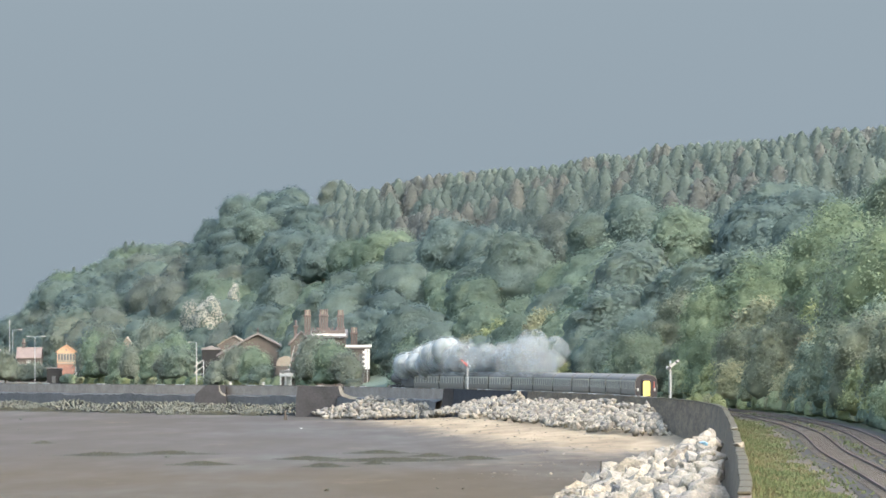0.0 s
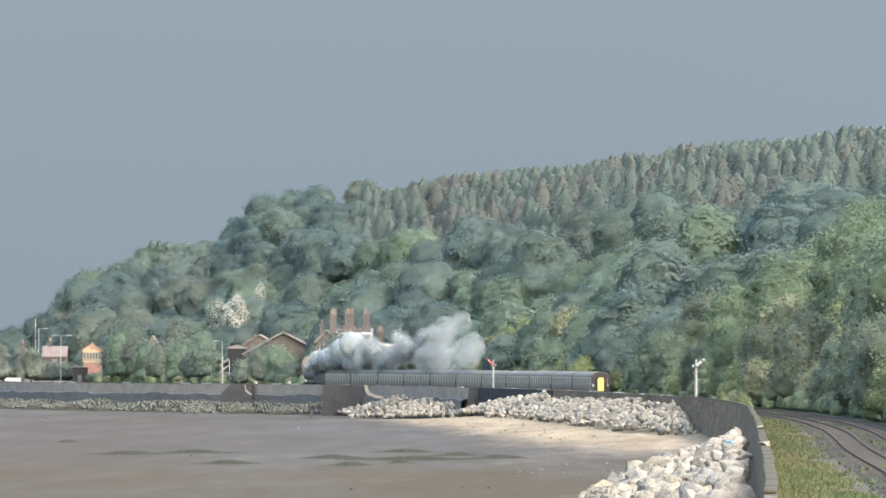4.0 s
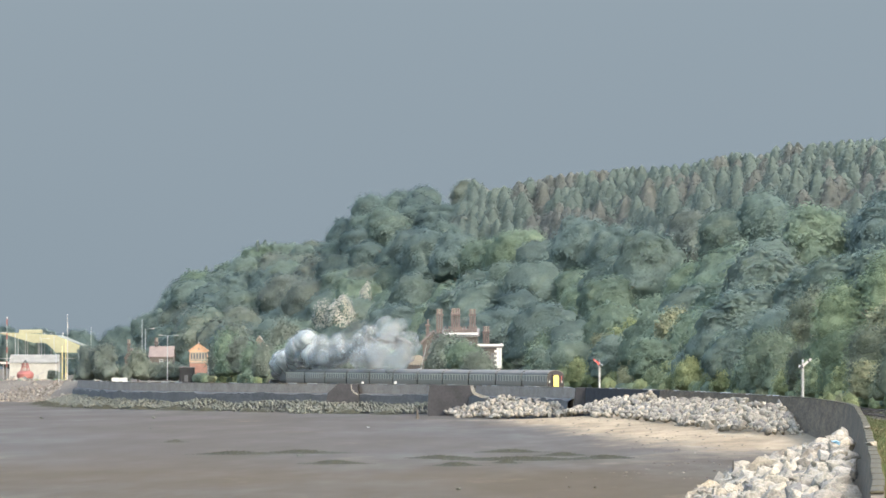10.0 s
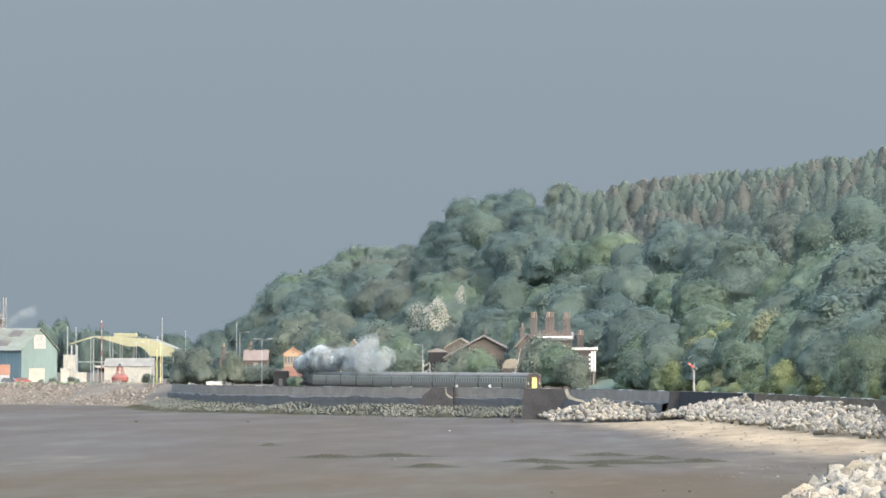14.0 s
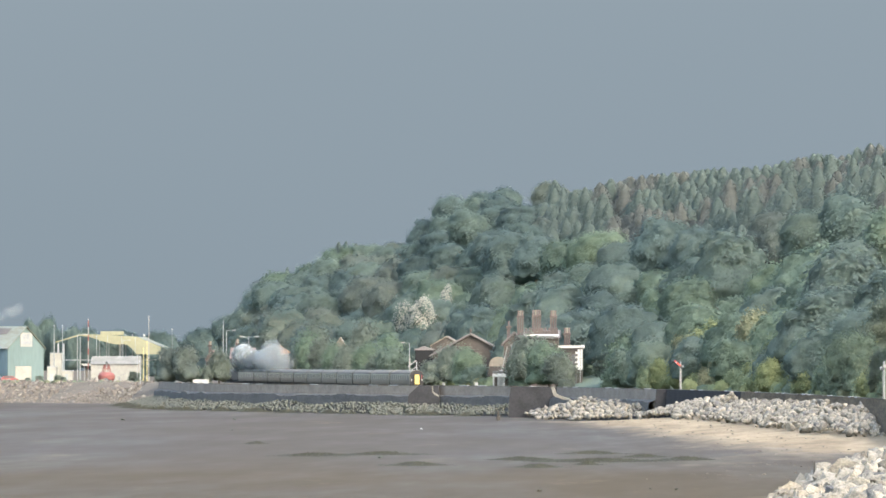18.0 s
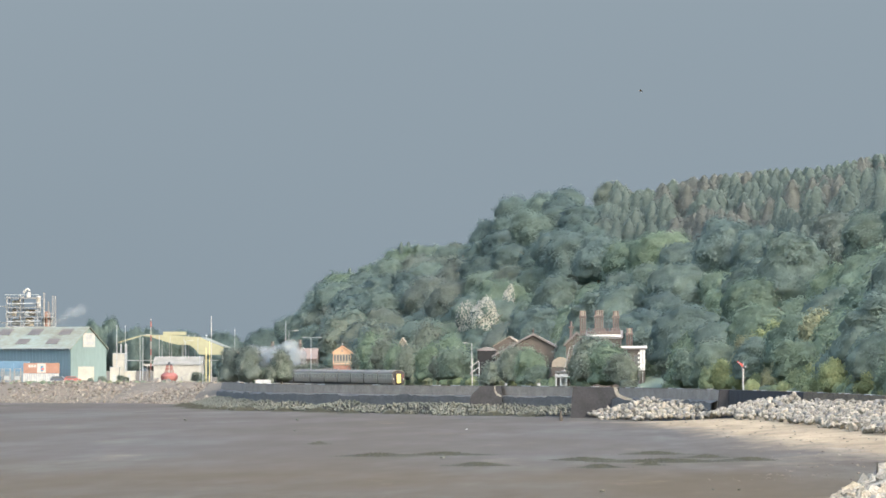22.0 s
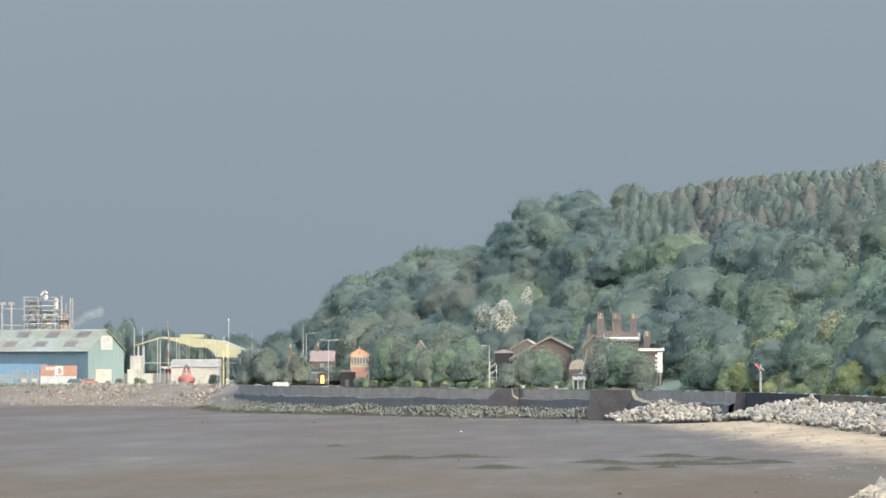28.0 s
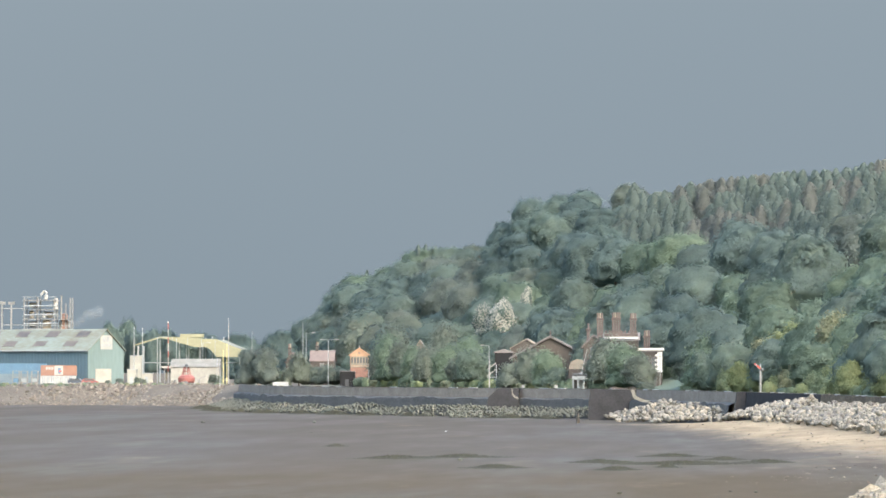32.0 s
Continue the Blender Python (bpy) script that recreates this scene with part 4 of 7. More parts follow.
def bank(y0, y1, reach, top, size, count, label, group, joined=False, meshes=BOULDERS, toe=0.0, pick=lambda x, y, d: True, near_end=8, far_end=8):
    """A bank of tipped boulders against the sea wall between y0 and y1."""
    V, F, b = [], [], 0
    made = 0
    step = math.sqrt((y1 - y0) * reach / count)
    n_row = max(1, int(reach / step))
    for row in range(n_row):
        for y in np.arange(y0, y1, step):
            y = y + RNG.uniform(-0.5, 0.5) * step
            d = (row + RNG.uniform(0.1, 0.9)) * step + 0.6
            cap = min(1, (y - y0) / near_end, (y1 - y) / far_end)
            cap = max(cap, 0) ** 0.6 * (0.85 + 0.3 * noise.noise(Vector((y * 0.08, 1.7, reach))))
            if d > reach * (0.35 + 0.65 * cap):
                continue
            x = float(wall_x(y)) - 0.6 - d
            floor = float(beach(x, y))
            z = floor + max(0, (top - floor) * cap * max(0, 1 - d / reach) ** 0.85) + toe
            s = size * (0.5 + 1.0 * RNG.uniform() ** 1.6) * (1.0 if d > 0.25 * reach else 0.95)
            m = Matrix.LocRotScale((x, y, z), Euler(RNG.uniform(0, 6.28, 3)), (s * RNG.uniform(0.85, 1.25), s, s))
            me = meshes[int(RNG.integers(len(meshes)))]
            if joined or not pick(x, y, d):
                co = np.empty(len(me.vertices) * 3)
                me.vertices.foreach_get("co", co)
                fa = np.empty(len(me.polygons) * 3, int)
                me.polygons.foreach_get("vertices", fa)
                R = np.array(m)
                V.append(co.reshape(-1, 3) @ R[:3, :3].T + R[:3, 3])
                F.append(fa.reshape(-1, 3) + b)
                b += len(me.vertices)
            else:
                ob = new("boulder", me)
                ob.matrix_basis = m
                tagged(ob, label, "boulder", group)
            made += 1
    if V:
        tagged(new("rock_bank", np_mesh("rock_bank", np.concatenate(V), np.concatenate(F), meshes[0].materials[0])), label, "rocks", kind="stuff")
    print(group, made, len(V))


bank(222, 420, 10.8, 4.4, 0.78, 1100, "pale grey limestone boulder tipped against the sea wall", "boulders of the near bank", pick=lambda x, y, d: d > 5.6 and 290 < y < 360, near_end=4, far_end=30, meshes=CHIPPED)
bank(612, 864, 8.5, 4.9, 0.50, 2500, "sunlit pale limestone boulder on the beach", "boulders of the long bank", pick=lambda x, y, d: d > 6.6 and y < 700, near_end=40, far_end=48)
bank(868, 951, 9.0, 3.7, 0.52, 850, "pale limestone boulder below the bastion", "boulders of the short bank", pick=lambda x, y, d: False, near_end=12, far_end=30)
bank(960, 1225, 9.0, 2.4, 0.30, 4600, "grey weed-covered rocks along the foot of the wall", "weedy rocks", True, DARK_BOULDERS)


def apron():
    """Weedy rocks heaped before the foot of the small bastion."""
    V, F, b = [], [], 0
    for n in range(420):
        x, w = RNG.uniform(-52.0, -40.5), RNG.uniform()
        y = 999.0 - 13.0 * w - 0.25 * (x + 40)
        me = DARK_BOULDERS[int(RNG.integers(4))]
        co, fa = np.array([v.co for v in me.vertices]), np.array([list(q.vertices) for q in me.polygons])
        s = 0.30 * RNG.uniform(0.6, 1.4)
        V.append(co @ np.array(Euler(RNG.uniform(0, 6.28, 3)).to_matrix()).T * s + np.array([x, y, 2.5 * (1 - w) ** 0.8 * (0.85 + 0.3 * noise.noise(Vector((x * 0.4, 2.0, 0))))]))
        F.append(fa + b)
        b += len(co)
    tagged(new("rock_bank", np_mesh("rock_bank", np.concatenate(V), np.concatenate(F), STONE_DARK)), "grey weed-covered rocks before the small bastion", "rocks", kind="stuff")


apron()


def odd_things():
    """A blue bag and a stake among the near boulders, loose pale blocks on the coping."""
    bag = new("plastic_bag", BLUE_BAG)
    bag.matrix_basis = Matrix.LocRotScale((float(wall_x(336)) - 1.9, 336, 4.55), Euler((0.3, 0.2, 0.5)), (0.30, 0.28, 0.26))
    tagged(bag, "crumpled blue plastic bag caught among the boulders", "bag")
    for y, s, z in ((332, 0.20, 0.26), (268, 0.30, 0.24)):
        ob = new("loose_block", BOULDERS[int(y) % 8])
        ob.matrix_basis = Matrix.LocRotScale((float(wall_x(y)), y, WALL_TOP + z), Euler((0, 0, y)), (s, s * 1.3, s * 0.8))
        tagged(ob, "pale loose stone block lying on the coping", "stone", "loose blocks on the wall")
    st = thing("stake", pose(float(wall_x(352)) - 8.6, 352, 1.6), "thin dark timber stake among the boulders", "stake")
    part("shaft", Solid().tube((0, 0, 0), (0.05, 0, 1.6), 0.07, 0.05, 7), TIMBER, st)


def drift_stones():
    """Pebbles and broken stone left by the tide in loose lines on the sand."""
    V, F, b = [], [], 0
    co = [np.array([v.co for v in me.vertices]) for me in BOULDERS]
    fa = [np.array([list(q.vertices) for q in me.polygons]) for me in BOULDERS]
    for n in range(700):
        y = RNG.uniform(440, 830)
        line = (9.5, 12.5, 15.5, 19.0)[int(RNG.integers(4))] + 2.0 * math.sin(y * 0.021) + 1.2 * math.sin(y * 0.057)
        x = float(wall_x(y)) - line + RNG.normal() * (0.7 if n % 3 else 3.0)
        s = 0.04 + 0.16 * RNG.uniform() ** 4
        k = int(RNG.integers(8))
        V.append(co[k] * np.array([s * 1.3, s * 1.3, s * 0.6]) + np.array([x, y, float(beach(x, y)) + 0.2 * s]))
        F.append(fa[k] + b)
        b += len(co[k])
    tagged(new("drift_stones", np_mesh("drift_stones", np.concatenate(V), np.concatenate(F), RUBBLE)), "small brown stones scattered in lines on the sand", "stones", kind="stuff")


drift_stones()
BLUE_BAG = boulder_mesh(77, paint("blue_plastic", (0.10, 0.19, 0.25), 0.5, 0.3), 0.8)
odd_things()


# ---- the train ----
TRACK_Y = np.arange(300, 1700, 1.0)
TRACK_P = np.stack([track_x(TRACK_Y), TRACK_Y], 1)
TRACK_S = np.concatenate([[0], np.cumsum(np.linalg.norm(np.diff(TRACK_P, axis=0), axis=1))])
S0 = float(np.interp(685.7, TRACK_Y, TRACK_S))


def tail_arc(t):
    """How far the train's tail has come along the line, in metres."""
    return S0 + 21.918 * t + 0.00954 * t * t


def on_track(s):
    return Vector((float(np.interp(s, TRACK_S, TRACK_P[:, 0])), float(np.interp(s, TRACK_S, TRACK_P[:, 1])), RAIL))


def vehicle_pose(front, rear):
    a, b = on_track(rear), on_track(front)
    return Matrix.LocRotScale((a + b) / 2, Euler((0, 0, math.atan2(-(b - a).x, (b - a).y))), None)


COACH = 20.2
MAROON = paint("coach_lower_brown", (0.115, 0.105, 0.088), 0.35, 0.2, spec=0.5)
COACH_CREAM = paint("coach_cream", (0.37, 0.35, 0.275), 0.35, 0.15, spec=0.5)
ROOF_GREY = paint("coach_roof", (0.105, 0.099, 0.088), 0.85, 0.2)
END_BLACK = paint("coach_end_black", (0.022, 0.019, 0.020), 0.6, 0.2)
UNDER = paint("coach_underframe", (0.030, 0.028, 0.026), 0.8, 0.3)


def wheelset(parent, y, r=0.46, mat=None):
    s = Solid()
    for x in (-0.75, 0.75):
        s.tube((x - 0.06, 0, 0), (x + 0.06, 0, 0), r, n=18).tube((x * 1.06 - 0.03, 0, 0), (x * 1.06 + 0.03, 0, 0), r * 0.45, n=12)
    s.tube((-0.75, 0, 0), (0.75, 0, 0), 0.08)
    return part("wheelset", s, mat or UNDER, parent, at=pose(0, y, r))


def bogie(parent, y):
    s = Solid()
    for x in (-1.05, 1.05):
        s.box(x - 0.07, x + 0.07, -1.9, 1.9, 0.45, 0.75, 0.03)
        for yy in (-1.3, 1.3):
            s.box(x - 0.12, x + 0.12, yy - 0.2, yy + 0.2, 0.3, 0.62, 0.03)
    s.box(-1.05, 1.05, -0.25, 0.25, 0.5, 0.8, 0.03)
    b = part("bogie", s, UNDER, parent, at=pose(0, y, 0))
    wheelset(b, -1.3), wheelset(b, 1.3)


def build_coach(yellow=False):
    L = 19.35 / 2
    th = thing("railway_coach", pose(0, 0, 0), "cream and brown railway coach with a grey roof" if not yellow else "last railway coach with a yellow gangway door",
               "railway coach", "coaches of the train")
    part("lower_body", Solid().prism([(1.30, 0.95), (1.39, 1.35), (1.41, 1.95), (-1.41, 1.95), (-1.39, 1.35), (-1.30, 0.95)], -L, L), MAROON, th, "dark brown lower panels")
    part("upper_body", Solid().prism([(1.41, 1.953), (1.40, 2.4), (1.35, 3.02), (-1.35, 3.02), (-1.40, 2.4), (-1.41, 1.953)], -L, L), COACH_CREAM, th, "cream upper panels")
    roof = [(1.37 * math.cos(a), 3.02 + 0.80 * math.sin(a)) for a in np.linspace(0, math.pi, 15)]
    part("roof", Solid().prism(roof, -L - 0.02, L + 0.02), ROOF_GREY, th, smooth=False)
    u = Solid().box(-1.2, 1.2, -L, L, 0.78, 0.96)
    for y in (-3.2, 0.4, 2.6):
        u.box(-1.1, -0.4, y - 0.9, y + 0.9, 0.35, 0.8, 0.04).box(0.4, 1.1, y - 0.7, y + 0.7, 0.38, 0.8, 0.04)
    part("underframe", u, UNDER, th)
    for y in (-7.0, 7.0):
        bogie(th, y)
    for x in (-1, 1):
        for k in range(8):
            y = -7.4 + k * 2.11
            part("window", WINDOW, None, th, at=pose(1.405 * x, y, 2.43, 0, 0, 0 if x > 0 else 180))
        for y in (-8.95, 0.0 - 1.05 + 0.0, 8.95):
            part("door", DOOR, None, th, at=pose(1.41 * x, y, 2.0, 0, 0, 0 if x > 0 else 180))
    for e in (-1, 1):
        last = yellow and e < 0
        g = Solid().box(-0.62, 0.62, 0, 0.42, 1.0, 3.2, 0.12)
        gw = part("gangway", g, END_BLACK, th, at=pose(0, e * (L + 0.0), 0, 0, 0, 0 if e > 0 else 180))
        if last:
            part("gangway_door", Solid().prism([(-0.44, 1.08), (0.44, 1.08), (0.44, 2.75), (0.30, 2.98), (-0.30, 2.98), (-0.44, 2.75)], 0.423, 0.46), YELLOW, gw, "yellow gangway door")
        part("end_panel", Solid().prism([(-1.33, 0.96), (1.33, 0.96), (1.39, 1.6), (1.36, 3.05), (0.9, 3.55), (0, 3.78), (-0.9, 3.55), (-1.36, 3.05), (-1.39, 1.6)], 0, 0.05), END_BLACK, th,
             at=pose(0, e * (L + 0.0) + (0 if e > 0 else -0.05), 0))
        for x in (-0.86, 0.86):
            part("buffer", Solid().tube((0, 0, 0), (0, 0.45, 0), 0.09).tube((0, 0.45, 0), (0, 0.52, 0), 0.24, n=14), UNDER, th, at=pose(x, e * L, 1.05, 0, 0, 0 if e > 0 else 180))
        if last:
            for x in (-1.05, 1.05):
                part("tail_lamp", Solid().box(-0.11, 0.11, -0.06, 0.06, -0.2, 0.2, 0.03), WHITE, th, "small white end lamp", at=pose(x, -L - 0.1, 1.9))
            part("jumper_cable", Solid().box(-0.05, 0.05, -0.05, 0.05, -0.6, 0.6, 0.02), RED, th, "red pipe", at=pose(0.98, -L - 0.09, 2.3))
    return th


WINDOW = Solid().box(0.0, 0.012, -0.62, 0.62, -0.42, 0.42, mi=0).box(0.012, 0.02, -0.66, 0.66, 0.42, 0.46, mi=1).box(0.012, 0.02, -0.66, 0.66, -0.46, -0.42, mi=1).mesh("window", [GLASS, GREY])
DOOR = Solid().box(0, 0.015, -0.33, 0.33, -0.85, 0.9, mi=0).box(0.015, 0.02, -0.22, 0.22, 0.05, 0.75, mi=1).mesh("door", [MAROON, GLASS])


def build_engine():
    th = thing("steam_locomotive", pose(0, 0, 0), "black steam locomotive hauling the train", "locomotive")
    part("boiler", Solid().tube((0, -3.2, 2.75), (0, 3.6, 2.65), 0.92, 0.82, 20), BLACK, th, smooth=False)
    part("smokebox", Solid().tube((0, 3.6, 2.65), (0, 5.3, 2.65), 0.86, n=20).tube((0, 5.3, 2.65), (0, 5.42, 2.65), 0.75, 0.5, 20), BLACK, th)
    part("chimney", Solid().tube((0, 4.5, 3.4), (0, 4.5, 4.0), 0.30, 0.24, 14).tube((0, 4.5, 3.95), (0, 4.5, 4.05), 0.33, n=14), BLACK, th)
    part("dome", Solid().tube((0, 0.8, 3.5), (0, 0.8, 3.85), 0.36, 0.25, 14), BLACK, th)
    part("firebox", Solid().box(-1.0, 1.0, -5.2, -3.1, 1.4, 3.6, 0.25), BLACK, th)
    part("cab", Solid().prism([(-1.35, 1.5), (1.35, 1.5), (1.35, 3.2), (0.9, 3.75), (-0.9, 3.75), (-1.35, 3.2)], -7.0, -5.1), BLACK, th)
    part("running_plate", Solid().box(-1.3, 1.3, -5.2, 5.4, 1.40, 1.52), BLACK, th)
    part("frame", Solid().box(-0.55, 0.55, -6.8, 5.6, 0.7, 1.4), UNDER, th)
    part("buffer_beam", Solid().box(-1.3, 1.3, 5.55, 5.7, 0.85, 1.3), RED, th)
    for y in (-3.2, -1.1, 1.0):
        wheelset(th, y, 0.92)
    for y in (2.9, 4.7):
        wheelset(th, y, 0.48)
    for x in (-1.2, 1.2):
        part("cylinder", Solid().tube((x, 3.1, 0.95), (x, 4.3, 0.95), 0.38, n=14), BLACK, th)
        part("coupling_rod", Solid().box(x - 0.04, x + 0.04, -3.2, 1.0, 0.62, 0.74), GREY, th)
    tn = thing("tender", pose(0, 0, 0), "black locomotive tender heaped with coal", "tender")
    part("tank", Solid().box(-1.3, 1.3, -3.6, 3.5, 1.25, 3.1, 0.08), BLACK, tn)
    part("coal", Solid().prism([(-1.1, 3.05), (1.1, 3.05), (0.6, 3.6), (-0.4, 3.65)], -1.5, 3.0), UNDER, tn)
    part("frame", Solid().box(-1.15, 1.15, -3.7, 3.6, 0.75, 1.25), UNDER, tn)
    for y in (-2.4, 0, 2.4):
        wheelset(tn, y, 0.6)
    return th, tn


def steam_material(name, clear_from, clear_to):
    """White steam; its clear share varies from wisp to wisp."""
    m = material(name, (0.268, 0.295, 0.300), (0.285, 0.313, 0.318), 0.5, 1.0, bump=0, trans=0.35, spec=0.0)
    nt = m.node_tree
    N, Lk = nt.nodes.new, nt.links.new
    out = nt.nodes["Material Output"]
    clear, ms, tc, n, mr = N("ShaderNodeBsdfTransparent"), N("ShaderNodeMixShader"), N("ShaderNodeTexCoord"), N("ShaderNodeTexNoise"), N("ShaderNodeMapRange")
    n.inputs["Scale"].default_value, n.inputs["Detail"].default_value = 1.4, 3
    mr.inputs["From Min"].default_value, mr.inputs["From Max"].default_value = 0.30, 0.70
    mr.inputs["To Min"].default_value, mr.inputs["To Max"].default_value = clear_from, clear_to
    Lk(tc.outputs["Object"], n.inputs["Vector"]), Lk(n.outputs["Fac"], mr.inputs["Value"]), Lk(mr.outputs[0], ms.inputs[0])
    Lk(out.inputs[0].links[0].from_socket, ms.inputs[1]), Lk(clear.outputs[0], ms.inputs[2]), Lk(ms.outputs[0], out.inputs[0])
    return m


STEAM = [steam_material("steam_soft", 0.25, 0.75), steam_material("steam_thin", 0.55, 0.97), steam_material("steam_faint", 0.72, 0.99), steam_material("steam_dense", 0.0, 0.02)]


def puff_mesh(seed, shells):
    """A billow of steam: nested knobbly skins, dense inside and thinner outwards; shells: (radius, material)."""
    rng = np.random.default_rng(seed)
    big, small = unit(rng.normal(size=(13, 3))), unit(rng.normal(size=(50, 3)))
    g, f = BALLS[4]
    V, F, MI = [], [], []
    swell = 0.92 + 0.17 * np.clip(1 - (np.arccos(np.clip((g @ big.T).max(1), -1, 1)) / 0.62) ** 2, 0, 1) ** 0.5
    swell += 0.05 * np.clip(1 - (np.arccos(np.clip((g @ small.T).max(1), -1, 1)) / 0.32) ** 2, 0, 1) ** 0.5
    for k, (r, mat) in enumerate(shells):
        V.append(g * (swell * r)[:, None])
        F.append(f + k * len(g))
        MI.append(np.full(len(f), mat))
    return np_mesh("puff", np.concatenate(V), np.concatenate(F), STEAM, np.concatenate(MI), True)


DENSE, LOOSE, FAINT = ((0.80, 3), (0.92, 1)), ((0.48, 0), (0.66, 1), (0.84, 2)), ((0.80, 1),)
WISP = puff_mesh(71, ((0.8, 2),))
PUFFS = [puff_mesh(50 + k, (DENSE, DENSE, DENSE, DENSE, LOOSE, LOOSE, LOOSE, FAINT)[k]) for k in range(8)]
TIMES = [0, 1, 2, 3, 4, 5, 6, 7, 8, 9, 10, 11, 12, 13, 14, 15, 16, 17, 18, 19, 20, 21, 22, 23, 24, 25, 26, 27, 28, 29, 30, 31, 32]
TRAIN, STEAM_PIECES = [], []


def build_train():
    plain, last = build_coach(), build_coach(True)
    TRAIN.append((last, 0.0, COACH))
    TRAIN.append((plain, COACH, COACH))
    for k in range(2, 11):
        TRAIN.append((copy_thing(plain, pose(0, 0, 0)), k * COACH, COACH))
    engine, tender = build_engine()
    TRAIN.append((tender, 11 * COACH + 0.2, 7.4))
    TRAIN.append((engine, 11 * COACH + 7.9, 12.6))
    rng = np.random.default_rng(5)
    for k in range(64):
        u = (k + 0.5) / 64
        r = 1.0 + 1.45 * min(1, u * 6) * rng.uniform(0.70, 1.2)
        ob = new("steam_puff", PUFFS[k % 4 if u < 0.42 and k % 5 else 4 + k % 3 if u < 0.78 else 7])
        ob.scale = (r, r, r)
        tagged(ob, "soft white puff of drifting steam", "steam", "steam trailing from the locomotive", "stuff")
        STEAM_PIECES.append((ob, u, r, rng.normal() * 0.9, rng.uniform(-1, 1), rng.uniform(0, 6.28)))


build_train()


# ---- by the line: signals, lamps, poles ----
def semaphore(x, y, lift, mirrored, arm_mat, label):
    th = thing("semaphore_signal", pose(x, y, 4.0, 0, 0, 0), label, "railway signal", "semaphore signals")
    part("post", Solid().tube((0, 0, 0), (0, 0, 5.4), 0.13, 0.10, 10).box(-0.14, 0.14, -0.14, 0.14, 0, 0.5, 0.02), WHITE, th)
    part("finial", Solid().turned([(0.02, 5.4), (0.13, 5.48), (0.10, 5.58), (0.02, 5.8)], 10), GREY, th)
    s = -1 if not mirrored else 1
    m = pose(0, -0.16, 5.0, 0, -s * lift, 0)
    arm = part("arm", Solid().box(0, s * 1.25, -0.03, 0.03, -0.14, 0.14, 0.01), arm_mat, th, at=m)
    part("arm_band", Solid().box(s * 0.80, s * 0.98, -0.045, -0.034, -0.142, 0.142), WHITE if arm_mat is RED else BLACK, arm)
    part("spectacle", Solid().box(-s * 0.45, s * 0.02, -0.03, 0.03, -0.22, 0.12, 0.03), BLACK, arm)
    part("signal_lamp", Solid().box(-0.13, 0.13, -0.15, 0.15, -0.18, 0.18, 0.03), GREY, th, at=pose(-s * 0.35, 0.1, 4.9))
    part("ladder", Solid().box(-0.20, -0.16, 0.25, 0.29, 0, 4.6).box(0.16, 0.20, 0.25, 0.29, 0, 4.6).box(-0.2, 0.2, 0.25, 0.29, 1.2, 1.24).box(-0.2, 0.2, 0.25, 0.29, 2.4, 2.44).box(-0.2, 0.2, 0.25, 0.29, 3.6, 3.64), GREY, th)
    return th


semaphore(3.83, 853, 42, False, RED, "white signal post with a raised red arm")
semaphore(26.4, 634, 38, True, WHITE, "weathered signal post with a raised white arm")


def lamp_post(x, y, top, arms, base=4.6, label="tall grey steel lamp post", two=False):
    th = thing("lamp_post", pose(x, y, base), label, "lamp post", "lamp posts of the town")
    h = top - base
    part("pole", Solid().tube((0, 0, 0), (0, 0, h), 0.12, 0.08, 8), GREY, th)
    for s in arms:
        part("arm", Solid().tube((0, 0, h), (s * 1.6, 0, h + 0.12), 0.06, 0.05, 6), GREY, th)
        part("lantern", Solid().box(s * 1.5, s * 2.6, -0.16, 0.16, h + 0.02, h + 0.22, 0.05), WHITE, th)


lamp_post(-97.9, 1310, 15.6, (-0.8, 1.0))
lamp_post(-106, 1335, 19.9, ())
lamp_post(-105.6, 1340, 17.4, (0.9,))
lamp_post(-61, 1290, 21.1, ())
lamp_post(-51.5, 1140, 13.6, (-0.7,))
lamp_post(-153, 1440, 16.9, (1.0,))
lamp_post(-151, 1470, 17.0, ())
lamp_post(-139, 1420, 15.3, (0.8,))
lamp_post(-66, 1260, 15.0, (-1.0,))
lamp_post(-57, 1180, 12.0, ())


def pole(x, y, top, r=0.12, mat=None, label="thin pale mast on the quay", base=4.7, bands=0):
    th = thing("mast", pose(x, y, base), label, "mast", "masts on the quay")
    h = top - base
    part("pole", Solid().tube((0, 0, 0), (0, 0, h), r, r * 0.6, 8), mat or GREY, th)
    part("cap", Solid().turned([(r * 0.6, h), (r * 1.6, h + 0.1), (r * 0.5, h + 0.35)], 8), mat or GREY, th)
    for k in range(bands):
        part("band", Solid().tube((0, 0, h * (0.20 + 0.23 * k)), (0, 0, h * (0.30 + 0.23 * k)), r * 1.12, n=8), BUOY_RED, th, "red painted band")


WHITE_CABIN = paint("cream_white", (0.235, 0.229, 0.200), 0.6, 0.15)
WHITE_DULL = paint("dull_white", (0.235, 0.231, 0.219), 0.6, 0.2)
YELLOW_POST = paint("faded_yellow", (0.40, 0.35, 0.16), 0.6, 0.2)
pole(-147.0, 1410, 20.6, 0.14, WHITE_DULL, "dull white mast with a red top on the quay", bands=4)
pole(-125.7, 1350, 20.8, 0.12, WHITE_DULL)
pole(-126.3, 1352, 14.6, 0.11, YELLOW_POST, "thin yellow post on the quay")
pole(-127.2, 1352, 12.9, 0.13, YELLOW_POST, "short yellow post on the quay")
pole(-157.0, 1420, 19.0, 0.16)
pole(-155.0, 1422, 19.0, 0.12)
pole(-146.0, 1500, 17.0, 0.14)
pole(-144.2, 1500, 17.0, 0.14)
pole(-141.0, 1500, 17.0, 0.18, WHITE)
